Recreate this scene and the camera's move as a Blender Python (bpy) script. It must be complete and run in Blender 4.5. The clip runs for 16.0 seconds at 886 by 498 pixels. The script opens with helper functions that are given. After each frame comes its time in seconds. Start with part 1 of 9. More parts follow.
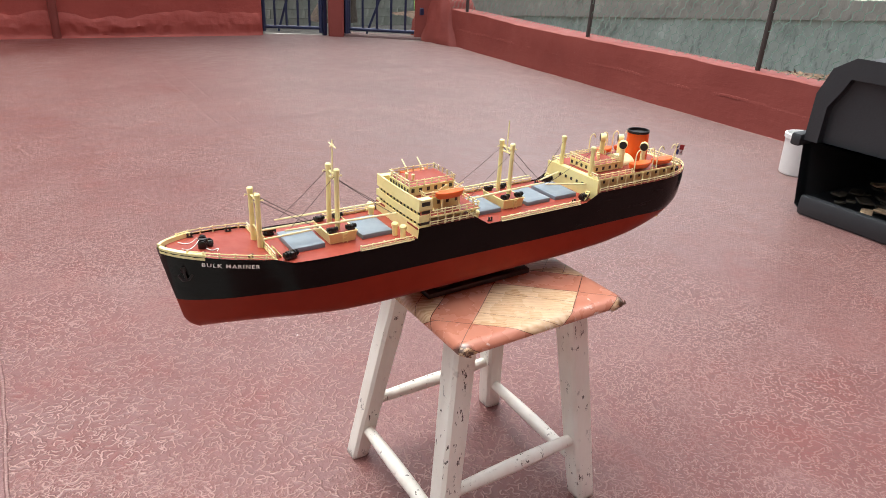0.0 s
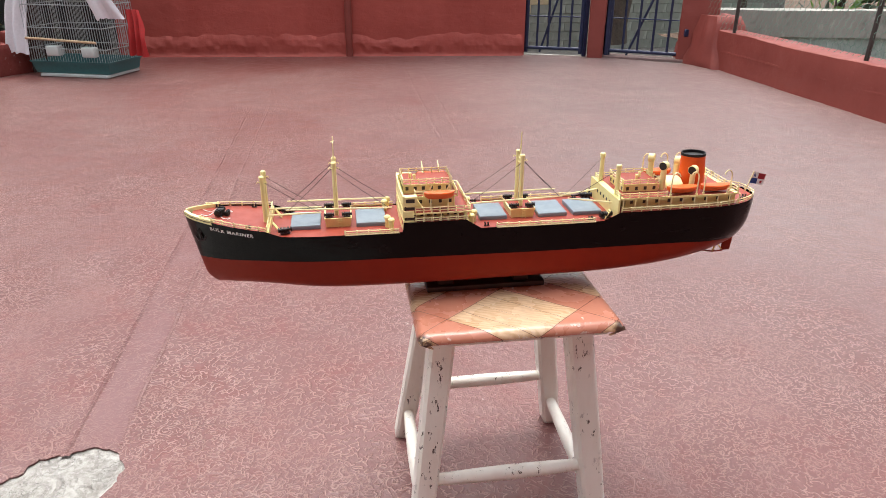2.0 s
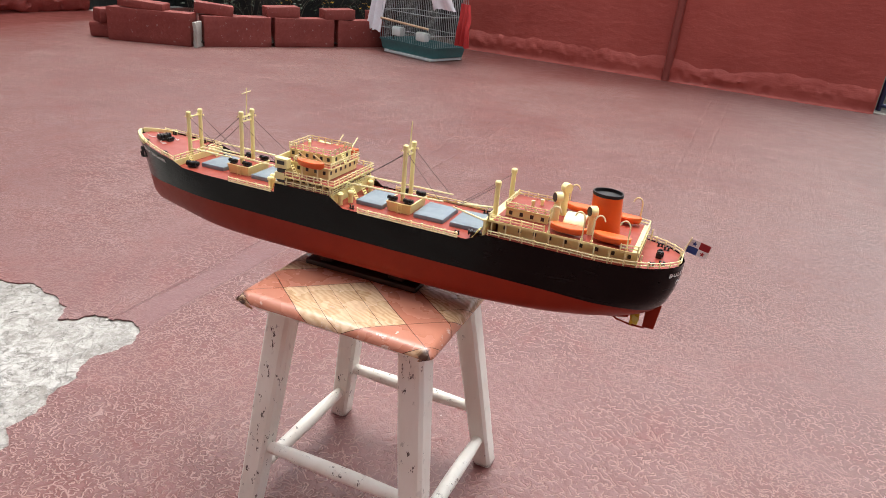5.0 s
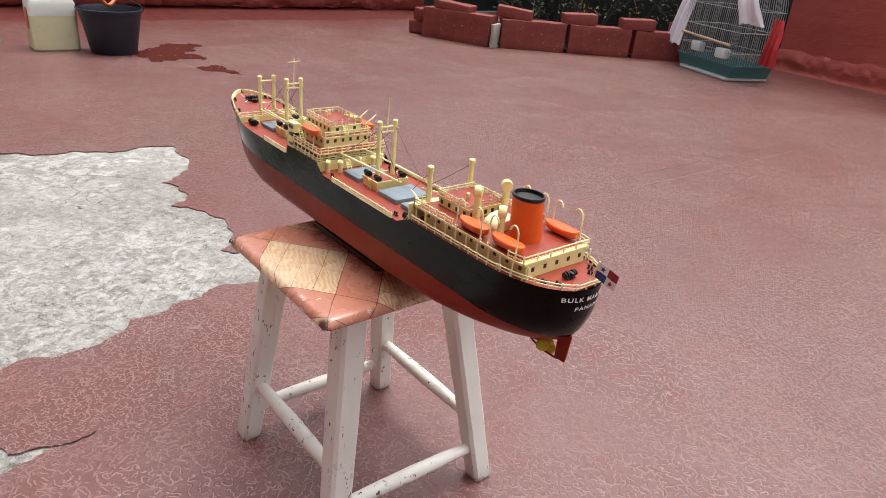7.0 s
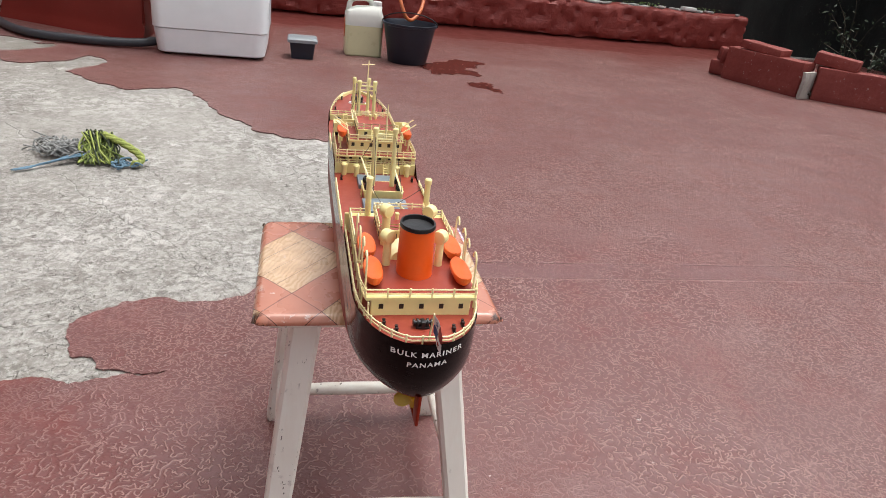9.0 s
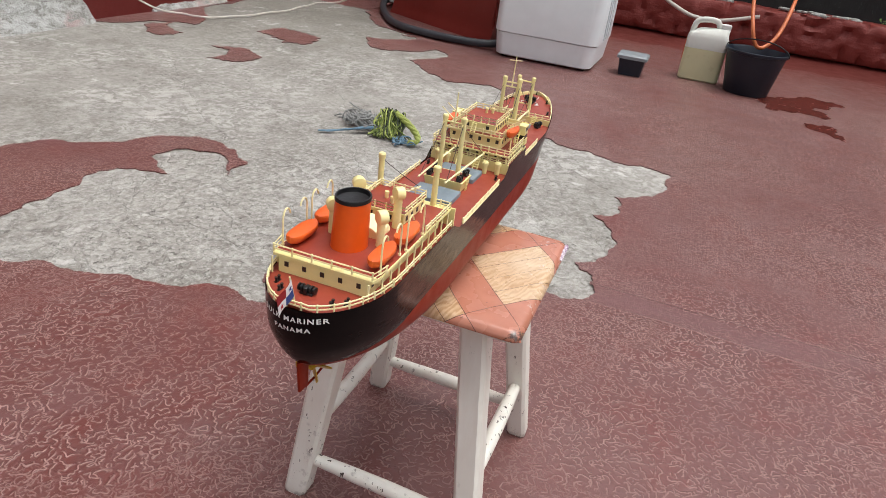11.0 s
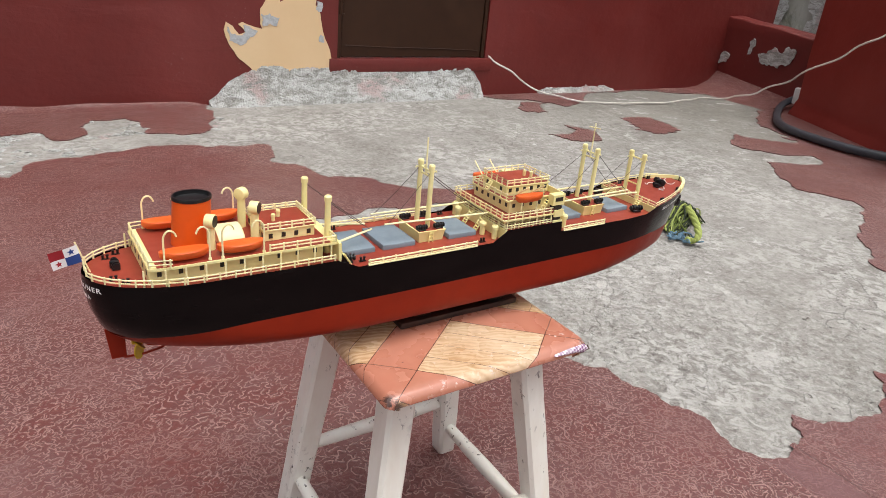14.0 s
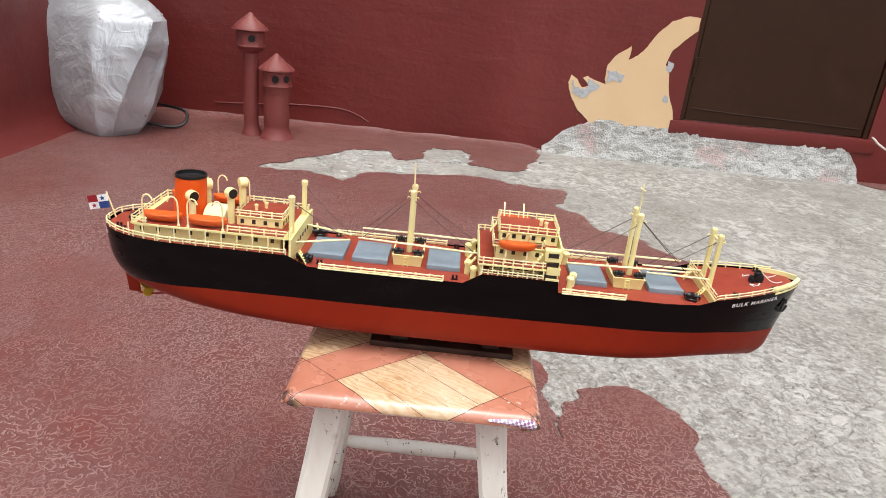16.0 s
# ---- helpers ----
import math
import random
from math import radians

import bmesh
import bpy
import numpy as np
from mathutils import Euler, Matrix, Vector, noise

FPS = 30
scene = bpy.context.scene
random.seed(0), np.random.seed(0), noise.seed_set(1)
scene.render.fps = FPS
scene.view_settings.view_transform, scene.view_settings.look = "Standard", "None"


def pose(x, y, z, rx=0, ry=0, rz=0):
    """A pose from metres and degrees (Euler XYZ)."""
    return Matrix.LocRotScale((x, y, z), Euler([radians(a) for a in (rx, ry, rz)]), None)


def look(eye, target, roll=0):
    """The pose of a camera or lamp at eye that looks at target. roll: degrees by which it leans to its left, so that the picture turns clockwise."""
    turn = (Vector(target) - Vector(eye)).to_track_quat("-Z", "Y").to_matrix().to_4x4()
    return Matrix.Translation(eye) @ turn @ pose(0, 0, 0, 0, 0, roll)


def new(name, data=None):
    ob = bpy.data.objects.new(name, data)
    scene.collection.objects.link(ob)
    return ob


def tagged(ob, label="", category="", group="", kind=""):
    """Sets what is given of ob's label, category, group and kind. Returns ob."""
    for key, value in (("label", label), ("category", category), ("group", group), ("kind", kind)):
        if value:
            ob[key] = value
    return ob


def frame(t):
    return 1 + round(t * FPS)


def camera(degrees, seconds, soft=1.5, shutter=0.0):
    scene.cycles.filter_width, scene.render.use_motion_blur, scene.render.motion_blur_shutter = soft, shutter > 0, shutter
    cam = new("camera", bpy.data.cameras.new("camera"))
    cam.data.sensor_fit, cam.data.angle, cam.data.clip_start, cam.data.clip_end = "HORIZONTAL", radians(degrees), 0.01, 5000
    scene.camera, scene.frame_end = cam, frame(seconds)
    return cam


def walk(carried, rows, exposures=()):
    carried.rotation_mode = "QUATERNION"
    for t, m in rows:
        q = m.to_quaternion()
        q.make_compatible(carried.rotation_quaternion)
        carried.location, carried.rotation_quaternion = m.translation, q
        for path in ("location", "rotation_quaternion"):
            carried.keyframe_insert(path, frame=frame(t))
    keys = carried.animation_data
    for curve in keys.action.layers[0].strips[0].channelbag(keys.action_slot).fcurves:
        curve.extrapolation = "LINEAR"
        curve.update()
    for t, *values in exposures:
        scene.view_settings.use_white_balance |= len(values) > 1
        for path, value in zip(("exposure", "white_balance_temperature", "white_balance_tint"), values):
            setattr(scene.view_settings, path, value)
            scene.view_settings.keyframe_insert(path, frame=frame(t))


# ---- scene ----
cam = camera(66.3, 16.0, soft=0.7)
PATH = [
    (0, (0.041, 0.008, 0.885), (1.052, 1.515, 0.043), 3.0),
    (0.5, (0.128, -0.07, 0.883), (0.926, 1.578, 0.079), 1.3),
    (1, (0.209, -0.109, 0.877), (0.826, 1.615, 0.071), 0.6),
    (1.5, (0.29, -0.152, 0.894), (0.735, 1.622, 0.085), 0.3),
    (2, (0.389, -0.197, 0.891), (0.663, 1.612, 0.085), 0.1),
    (2.5, (0.505, -0.211, 0.885), (0.599, 1.627, 0.102), 0.1),
    (3, (0.608, -0.214, 0.87), (0.545, 1.616, 0.065), 0.3),
    (3.5, (0.7, -0.178, 0.861), (0.545, 1.651, 0.068), 1.6),
    (3.7, (0.742, -0.161, 0.867), (0.527, 1.658, 0.064), 1.7),
    (5.8, (1.196, 0.019, 0.857), (0.222, 1.575, 0.063), 5.5),
    (6, (1.228, 0.05, 0.861), (0.176, 1.548, 0.055), 4.6),
    (6.5, (1.322, 0.126, 0.862), (0.104, 1.488, 0.047), 4.3),
    (7, (1.41, 0.231, 0.858), (0.04, 1.417, 0.011), 5.6),
    (7.5, (1.44, 0.328, 0.864), (-0.058, 1.337, 0.006), 6.1),
    (8, (1.471, 0.441, 0.862), (-0.123, 1.267, -0.02), 4.9),
    (8.5, (1.496, 0.544, 0.852), (-0.187, 1.173, -0.026), 5.9),
    (9, (1.515, 0.649, 0.858), (-0.243, 1.077, 0.006), 6.8),
    (9.5, (1.527, 0.723, 0.861), (-0.277, 0.903, 0.017), 7.7),
    (10, (1.494, 0.813, 0.86), (-0.307, 0.744, -0.009), 8.6),
    (10.2, (1.495, 0.86, 0.862), (-0.285, 0.69, -0.032), 8.3),
    (12.3, (1.345, 1.216, 0.855), (-0.178, 0.238, 0.004), 7.0),
    (12.5, (1.327, 1.241, 0.857), (-0.158, 0.207, 0.005), 6.6),
    (13, (1.261, 1.333, 0.863), (-0.068, 0.095, 0.025), 6.6),
    (13.5, (1.191, 1.417, 0.858), (0.029, -0.007, 0.069), 4.7),
    (14, (1.083, 1.439, 0.849), (0.039, -0.069, 0.051), 5.5),
    (14.5, (0.983, 1.475, 0.853), (0.155, -0.153, 0.038), 5.0),
    (15, (0.867, 1.542, 0.85), (0.313, -0.206, 0.053), 4.3),
    (15.5, (0.746, 1.6, 0.85), (0.475, -0.226, 0.08), 5.1),
    (16, (0.605, 1.567, 0.859), (0.616, -0.289, 0.114), 5.8),
]
EXPOSURES = [(0.0, 1.14), (1.5, 1.18), (3.0, 1.19), (6.5, 0.98), (9.0, 0.75), (9.5, 0.73), (10.0, 0.61), (12.5, 0.52), (14.5, 0.67), (16.0, 0.81)]
walk(cam, [(t, look(eye, target, roll)) for t, eye, target, roll in PATH], EXPOSURES)

# ---- light: bright overcast sky, soft high sun ----
world = bpy.data.worlds.new("overcast_sky")
scene.world = world
world.use_nodes = True
wn, wl = world.node_tree.nodes, world.node_tree.links
wn.clear()
w_out = wn.new("ShaderNodeOutputWorld")
w_bg = wn.new("ShaderNodeBackground")
w_sky = wn.new("ShaderNodeTexSky")
w_sky.sky_type, w_sky.sun_disc = "NISHITA", False
w_sky.sun_elevation, w_sky.sun_rotation = radians(72), radians(-15)
w_sky.air_density, w_sky.dust_density, w_sky.ozone_density = 1.0, 5.0, 1.0
w_hsv = wn.new("ShaderNodeHueSaturation")
w_hsv.inputs["Saturation"].default_value = 0.25
w_bg.inputs["Strength"].default_value = 0.15
wl.new(w_sky.outputs[0], w_hsv.inputs["Color"])
wl.new(w_hsv.outputs[0], w_bg.inputs["Color"])
wl.new(w_bg.outputs[0], w_out.inputs["Surface"])
sun = new("sun", bpy.data.lights.new("sun", "SUN"))
sun.data.energy, sun.data.angle, sun.data.color = 0.75, radians(40), (1.0, 0.97, 0.93)
sun.matrix_world = look((-0.2, 0.5, 3.0), (0, 0, 0))

# ---- mesh helpers ----
OFFS = {}


def thing(name, loc, label, category, group="", kind=""):
    ob = new(name)
    ob.empty_display_size = 0.05
    ob.location = loc
    OFFS[ob.name] = Vector(loc)
    return tagged(ob, label, category, group, kind)


def root_of(ob):
    while ob.parent:
        ob = ob.parent
    return ob


def finish(bm, name, mats, smooth=None):
    bmesh.ops.recalc_face_normals(bm, faces=bm.faces[:])
    me = bpy.data.meshes.new(name)
    bm.to_mesh(me)
    bm.free()
    for m in mats if isinstance(mats, (list, tuple)) else [mats]:
        me.materials.append(m)
    if smooth is not None:
        me.polygons.foreach_set("use_smooth", [True] * len(me.polygons))
        me.set_sharp_from_angle(angle=radians(smooth))
    return me


def part(name, bm, mats, parent, label="", smooth=38):
    """One mesh part under a thing or a part; its points are given in world metres."""
    off = OFFS.get(root_of(parent).name)
    if off is not None:
        bmesh.ops.translate(bm, verts=bm.verts[:], vec=-off)
    ob = new(name, finish(bm, name, mats, smooth))
    ob.parent = parent
    if label:
        ob["label"] = label
    return ob


def solo(name, bm, mats, label, category="", group="", kind="", smooth=38, loc=(0, 0, 0)):
    bmesh.ops.translate(bm, verts=bm.verts[:], vec=-Vector(loc))
    ob = new(name, finish(bm, name, mats, smooth))
    ob.location = loc
    return tagged(ob, label, category, group, kind)


def box(bm, lo, hi, bev=0.0, seg=1, mat=0, turn=None):
    lo, hi = Vector(lo), Vector(hi)
    m = Matrix.Translation((lo + hi) / 2) @ Matrix.Diagonal((*(hi - lo), 1))
    if turn is not None:
        m = turn @ m
    r = bmesh.ops.create_cube(bm, size=1.0, matrix=m)
    vs = r["verts"]
    fs = list({f for v in vs for f in v.link_faces})
    for f in fs:
        f.material_index = mat
    if bev > 0:
        es = list({e for v in vs for e in v.link_edges})
        r2 = bmesh.ops.bevel(bm, geom=es, offset=bev, segments=seg, affect="EDGES", profile=0.5, clamp_overlap=True)
        for f in r2["faces"]:
            f.material_index = mat
    return vs


def ring_pts(c, u, v, r, seg, r2=None):
    r2 = r if r2 is None else r2
    return [c + u * (r * math.cos(2 * math.pi * k / seg)) + v * (r2 * math.sin(2 * math.pi * k / seg)) for k in range(seg)]


def skin(bm, rings, cap=True, closed=True, mat=0):
    """Skin rows of equal length with quads."""
    rows = [[bm.verts.new(p) for p in r] for r in rings]
    n = len(rows[0])
    for a, b in zip(rows[:-1], rows[1:]):
        for k in range(n if closed else n - 1):
            f = bm.faces.new((a[k], a[(k + 1) % n], b[(k + 1) % n], b[k]))
            f.material_index = mat
    if cap and closed:
        for r in (rows[0], rows[-1]):
            bm.faces.new(r).material_index = mat
    return rows


def frame_of(d):
    d = d.normalized()
    a = Vector((0, 0, 1)) if abs(d.z) < 0.9 else Vector((1, 0, 0))
    u = d.cross(a).normalized()
    return u, d.cross(u).normalized()


def tube(bm, pts, r, seg=6, mat=0, taper=None):
    pts = [Vector(p) for p in pts]
    rings = []
    u = None
    for i, p in enumerate(pts):
        d = (pts[min(i + 1, len(pts) - 1)] - pts[max(i - 1, 0)])
        if u is None:
            u, v = frame_of(d)
        else:
            dn = d.normalized()
            u = (u - dn * u.dot(dn)).normalized()
            v = dn.cross(u)
        rr = r if taper is None else r * taper[i]
        rings.append(ring_pts(p, u, v, rr, seg))
    skin(bm, rings, mat=mat)


def cyl(bm, p0, p1, r0, r1=None, seg=12, mat=0):
    p0, p1 = Vector(p0), Vector(p1)
    u, v = frame_of(p1 - p0)
    r1 = r0 if r1 is None else r1
    skin(bm, [ring_pts(p0, u, v, r0, seg), ring_pts(p1, u, v, r1, seg)], mat=mat)


def lathe(bm, c, prof, seg=20, mat=0, sx=1.0, sy=1.0, cap=True):
    """Turned form: prof is rows of (radius, height) from c upwards."""
    c = Vector(c)
    skin(bm, [ring_pts(c + Vector((0, 0, z)), Vector((sx, 0, 0)), Vector((0, sy, 0)), max(r, 1e-4), seg) for r, z in prof], mat=mat, cap=cap)


def spline(pts, n=8):
    """Catmull-Rom through points."""
    p = [Vector(q) for q in pts]
    p = [p[0] * 2 - p[1]] + p + [p[-1] * 2 - p[-2]]
    out = []
    for i in range(1, len(p) - 2):
        for k in range(n):
            t = k / n
            out.append(0.5 * ((2 * p[i]) + (p[i + 1] - p[i - 1]) * t + (2 * p[i - 1] - 5 * p[i] + 4 * p[i + 1] - p[i + 2]) * t * t
                              + (3 * p[i] - p[i - 1] - 3 * p[i + 1] + p[i + 2]) * t ** 3))
    out.append(p[-2].copy())
    return out


def rail(bm, path, heights, every=0.012, r=0.0008, lean=0.0, post=1.25):
    """Rails at several heights over a path, with stanchions."""
    path = [Vector(p) for p in path]
    for h in heights:
        tube(bm, [p + Vector((0, 0, h)) for p in path], r, 5)
    length, nextp = 0.0, 0.0
    for a, b in zip(path[:-1], path[1:]):
        d = (b - a).length
        while nextp <= length + d + 1e-6:
            p = a.lerp(b, (nextp - length) / d if d else 0)
            cyl(bm, p, p + Vector((0, 0, heights[-1] + r * 1.5)), r * post, seg=5)
            nextp += every
        length += d


def ragged(pts, depth=4, amount=0.16, seed=3, closed=True):
    """A broken, torn edge: each side of the outline is split and shifted at random."""
    rnd = random.Random(seed)
    loop = [Vector((p[0], p[1])) for p in pts]
    for _ in range(depth):
        out = []
        n = len(loop)
        for i in range(n if closed else n - 1):
            a, b = loop[i], loop[(i + 1) % n]
            out.append(a)
            d = b - a
            if d.length > 0.012:
                out.append((a + b) / 2 + Vector((-d.y, d.x)) * rnd.uniform(-amount, amount))
        if not closed:
            out.append(loop[-1])
        loop = out
    return loop


def inside(p, loop):
    x, y, c = p[0], p[1], False
    j = len(loop) - 1
    for i in range(len(loop)):
        a, b = loop[i], loop[j]
        if (a[1] > y) != (b[1] > y) and x < (b[0] - a[0]) * (y - a[1]) / (b[1] - a[1]) + a[0]:
            c = not c
        j = i
    return c


def plate(bm, outer, holes, place, thick, mat=0):
    """A flat sheet with ragged holes. place turns (u, v, height) into a point."""
    from mathutils.geometry import delaunay_2d_cdt
    verts, edges = [], []
    for loop in [outer] + holes:
        s = len(verts)
        verts += [Vector((p[0], p[1])) for p in loop]
        edges += [(s + i, s + (i + 1) % len(loop)) for i in range(len(loop))]
    vo, eo, fo, *_ = delaunay_2d_cdt(verts, edges, [], 0, 1e-5)
    vs = [bm.verts.new(place(p[0], p[1], 0.0)) for p in vo]
    keep = {}
    for f in fo:
        c = sum((vo[i] for i in f), Vector((0, 0))) / len(f)
        if inside(c, outer) and not any(inside(c, h) for h in holes):
            bm.faces.new([vs[i] for i in f]).material_index = mat
            for a, b in zip(f, list(f[1:]) + [f[0]]):
                keep[(a, b)] = True
    low = {}
    for (a, b) in list(keep):
        if (b, a) not in keep:
            for i in (a, b):
                if i not in low:
                    low[i] = bm.verts.new(place(vo[i][0], vo[i][1], -thick))
            bm.faces.new((vs[b], vs[a], low[a], low[b])).material_index = mat
    for v in [v for v in bm.verts if not v.link_faces]:
        bm.verts.remove(v)


# ---- materials ----
def nodes_of(name):
    m = bpy.data.materials.new(name)
    m.use_nodes = True
    nt = m.node_tree
    b = nt.nodes["Principled BSDF"]
    return m, nt.nodes, nt.links, b


class Tree:
    """Short hand for building a node tree in object coordinates."""

    def __init__(self, name, coords="Object"):
        self.m, self.n, self.l, self.b = nodes_of(name)
        self.co = self.n.new("ShaderNodeTexCoord").outputs[coords]

    def put(self, sock, val):
        if isinstance(val, bpy.types.NodeSocket):
            self.l.new(val, sock)
        else:
            sock.default_value = val

    def mapped(self, scale=(1, 1, 1), rot=(0, 0, 0), loc=(0, 0, 0)):
        k = self.n.new("ShaderNodeMapping")
        self.l.new(self.co, k.inputs["Vector"])
        k.inputs["Scale"].default_value, k.inputs["Rotation"].default_value, k.inputs["Location"].default_value = scale, rot, loc
        return k.outputs[0]

    def noise(self, scale, detail=4, rough=0.55, vec=None, dist=0.0, out=0):
        k = self.n.new("ShaderNodeTexNoise")
        self.l.new(vec if vec is not None else self.co, k.inputs["Vector"])
        k.inputs["Scale"].default_value, k.inputs["Detail"].default_value = scale, detail
        k.inputs["Roughness"].default_value, k.inputs["Distortion"].default_value = rough, dist
        return k.outputs[out]

    def voronoi(self, scale, feature="F1", vec=None, out="Distance", rand=1.0):
        k = self.n.new("ShaderNodeTexVoronoi")
        k.feature = feature
        self.l.new(vec if vec is not None else self.co, k.inputs["Vector"])
        k.inputs["Scale"].default_value, k.inputs["Randomness"].default_value = scale, rand
        return k.outputs[out]

    def wave(self, scale, dist, vec=None, detail=3, dscale=1.0):
        k = self.n.new("ShaderNodeTexWave")
        self.l.new(vec if vec is not None else self.co, k.inputs["Vector"])
        k.inputs["Scale"].default_value, k.inputs["Distortion"].default_value = scale, dist
        k.inputs["Detail"].default_value, k.inputs["Detail Scale"].default_value = detail, dscale
        return k.outputs[1]

    def math(self, op, a, b=0.0, c=0.0):
        k = self.n.new("ShaderNodeMath")
        k.operation = op
        self.put(k.inputs[0], a), self.put(k.inputs[1], b), self.put(k.inputs[2], c)
        return k.outputs[0]

    def ramp(self, val, lo, hi, a=0.0, b=1.0):
        k = self.n.new("ShaderNodeMapRange")
        k.clamp = True
        self.put(k.inputs[0], val)
        for i, v in zip((1, 2, 3, 4), (lo, hi, a, b)):
            k.inputs[i].default_value = v
        return k.outputs[0]

    def mix(self, f, a, b, mode="MIX"):
        k = self.n.new("ShaderNodeMix")
        k.data_type, k.blend_type = "RGBA", mode
        self.put(k.inputs[0], f)
        for s, v in ((k.inputs[6], a), (k.inputs[7], b)):
            self.put(s, v if isinstance(v, bpy.types.NodeSocket) else (*v, 1) if len(v) == 3 else v)
        return k.outputs[2]

    def rand(self):
        return self.n.new("ShaderNodeObjectInfo").outputs["Random"]

    def bump(self, h, dist, strength=1.0, normal=None):
        k = self.n.new("ShaderNodeBump")
        k.inputs["Strength"].default_value, k.inputs["Distance"].default_value = strength, dist
        self.l.new(h, k.inputs["Height"])
        if normal is not None:
            self.l.new(normal, k.inputs["Normal"])
        return k.outputs[0]

    def done(self, colour=None, rough=None, normal=None, metal=None, **more):
        if colour is not None:
            self.put(self.b.inputs["Base Color"], colour if isinstance(colour, bpy.types.NodeSocket) else (*colour, 1))
        if rough is not None:
            self.put(self.b.inputs["Roughness"], rough)
        if normal is not None:
            self.l.new(normal, self.b.inputs["Normal"])
        if metal is not None:
            self.put(self.b.inputs["Metallic"], metal)
        for k, v in more.items():
            self.put(self.b.inputs[k.replace("_", " ")], v)
        return self.m


def painted(name, col, col2, rough=0.4, grain=60, big=6, bump=0.0002, worn=None, wear=0.0, spec=None):
    """Brushed or sprayed paint: two tones, fine grain, optional chips."""
    t = Tree(name)
    c = t.mix(t.ramp(t.noise(big, 5), 0.35, 0.7), col, col2)
    g = t.noise(grain, 5, 0.6)
    c = t.mix(t.ramp(g, 0.3, 0.8, 0.0, 0.35), c, tuple(x * 0.72 for x in col))
    if worn:
        chips = t.math("MULTIPLY", t.ramp(t.noise(grain * 0.7, 6, 0.7), 0.64 - wear, 0.67 - wear), t.ramp(t.noise(big * 2.2, 3), 0.45, 0.6))
        c = t.mix(chips, c, worn)
    return t.done(c, t.ramp(g, 0.2, 0.8, rough * 0.75, min(1, rough * 1.25)), t.bump(g, bump), **({} if spec is None else {"Specular_IOR_Level": spec}))


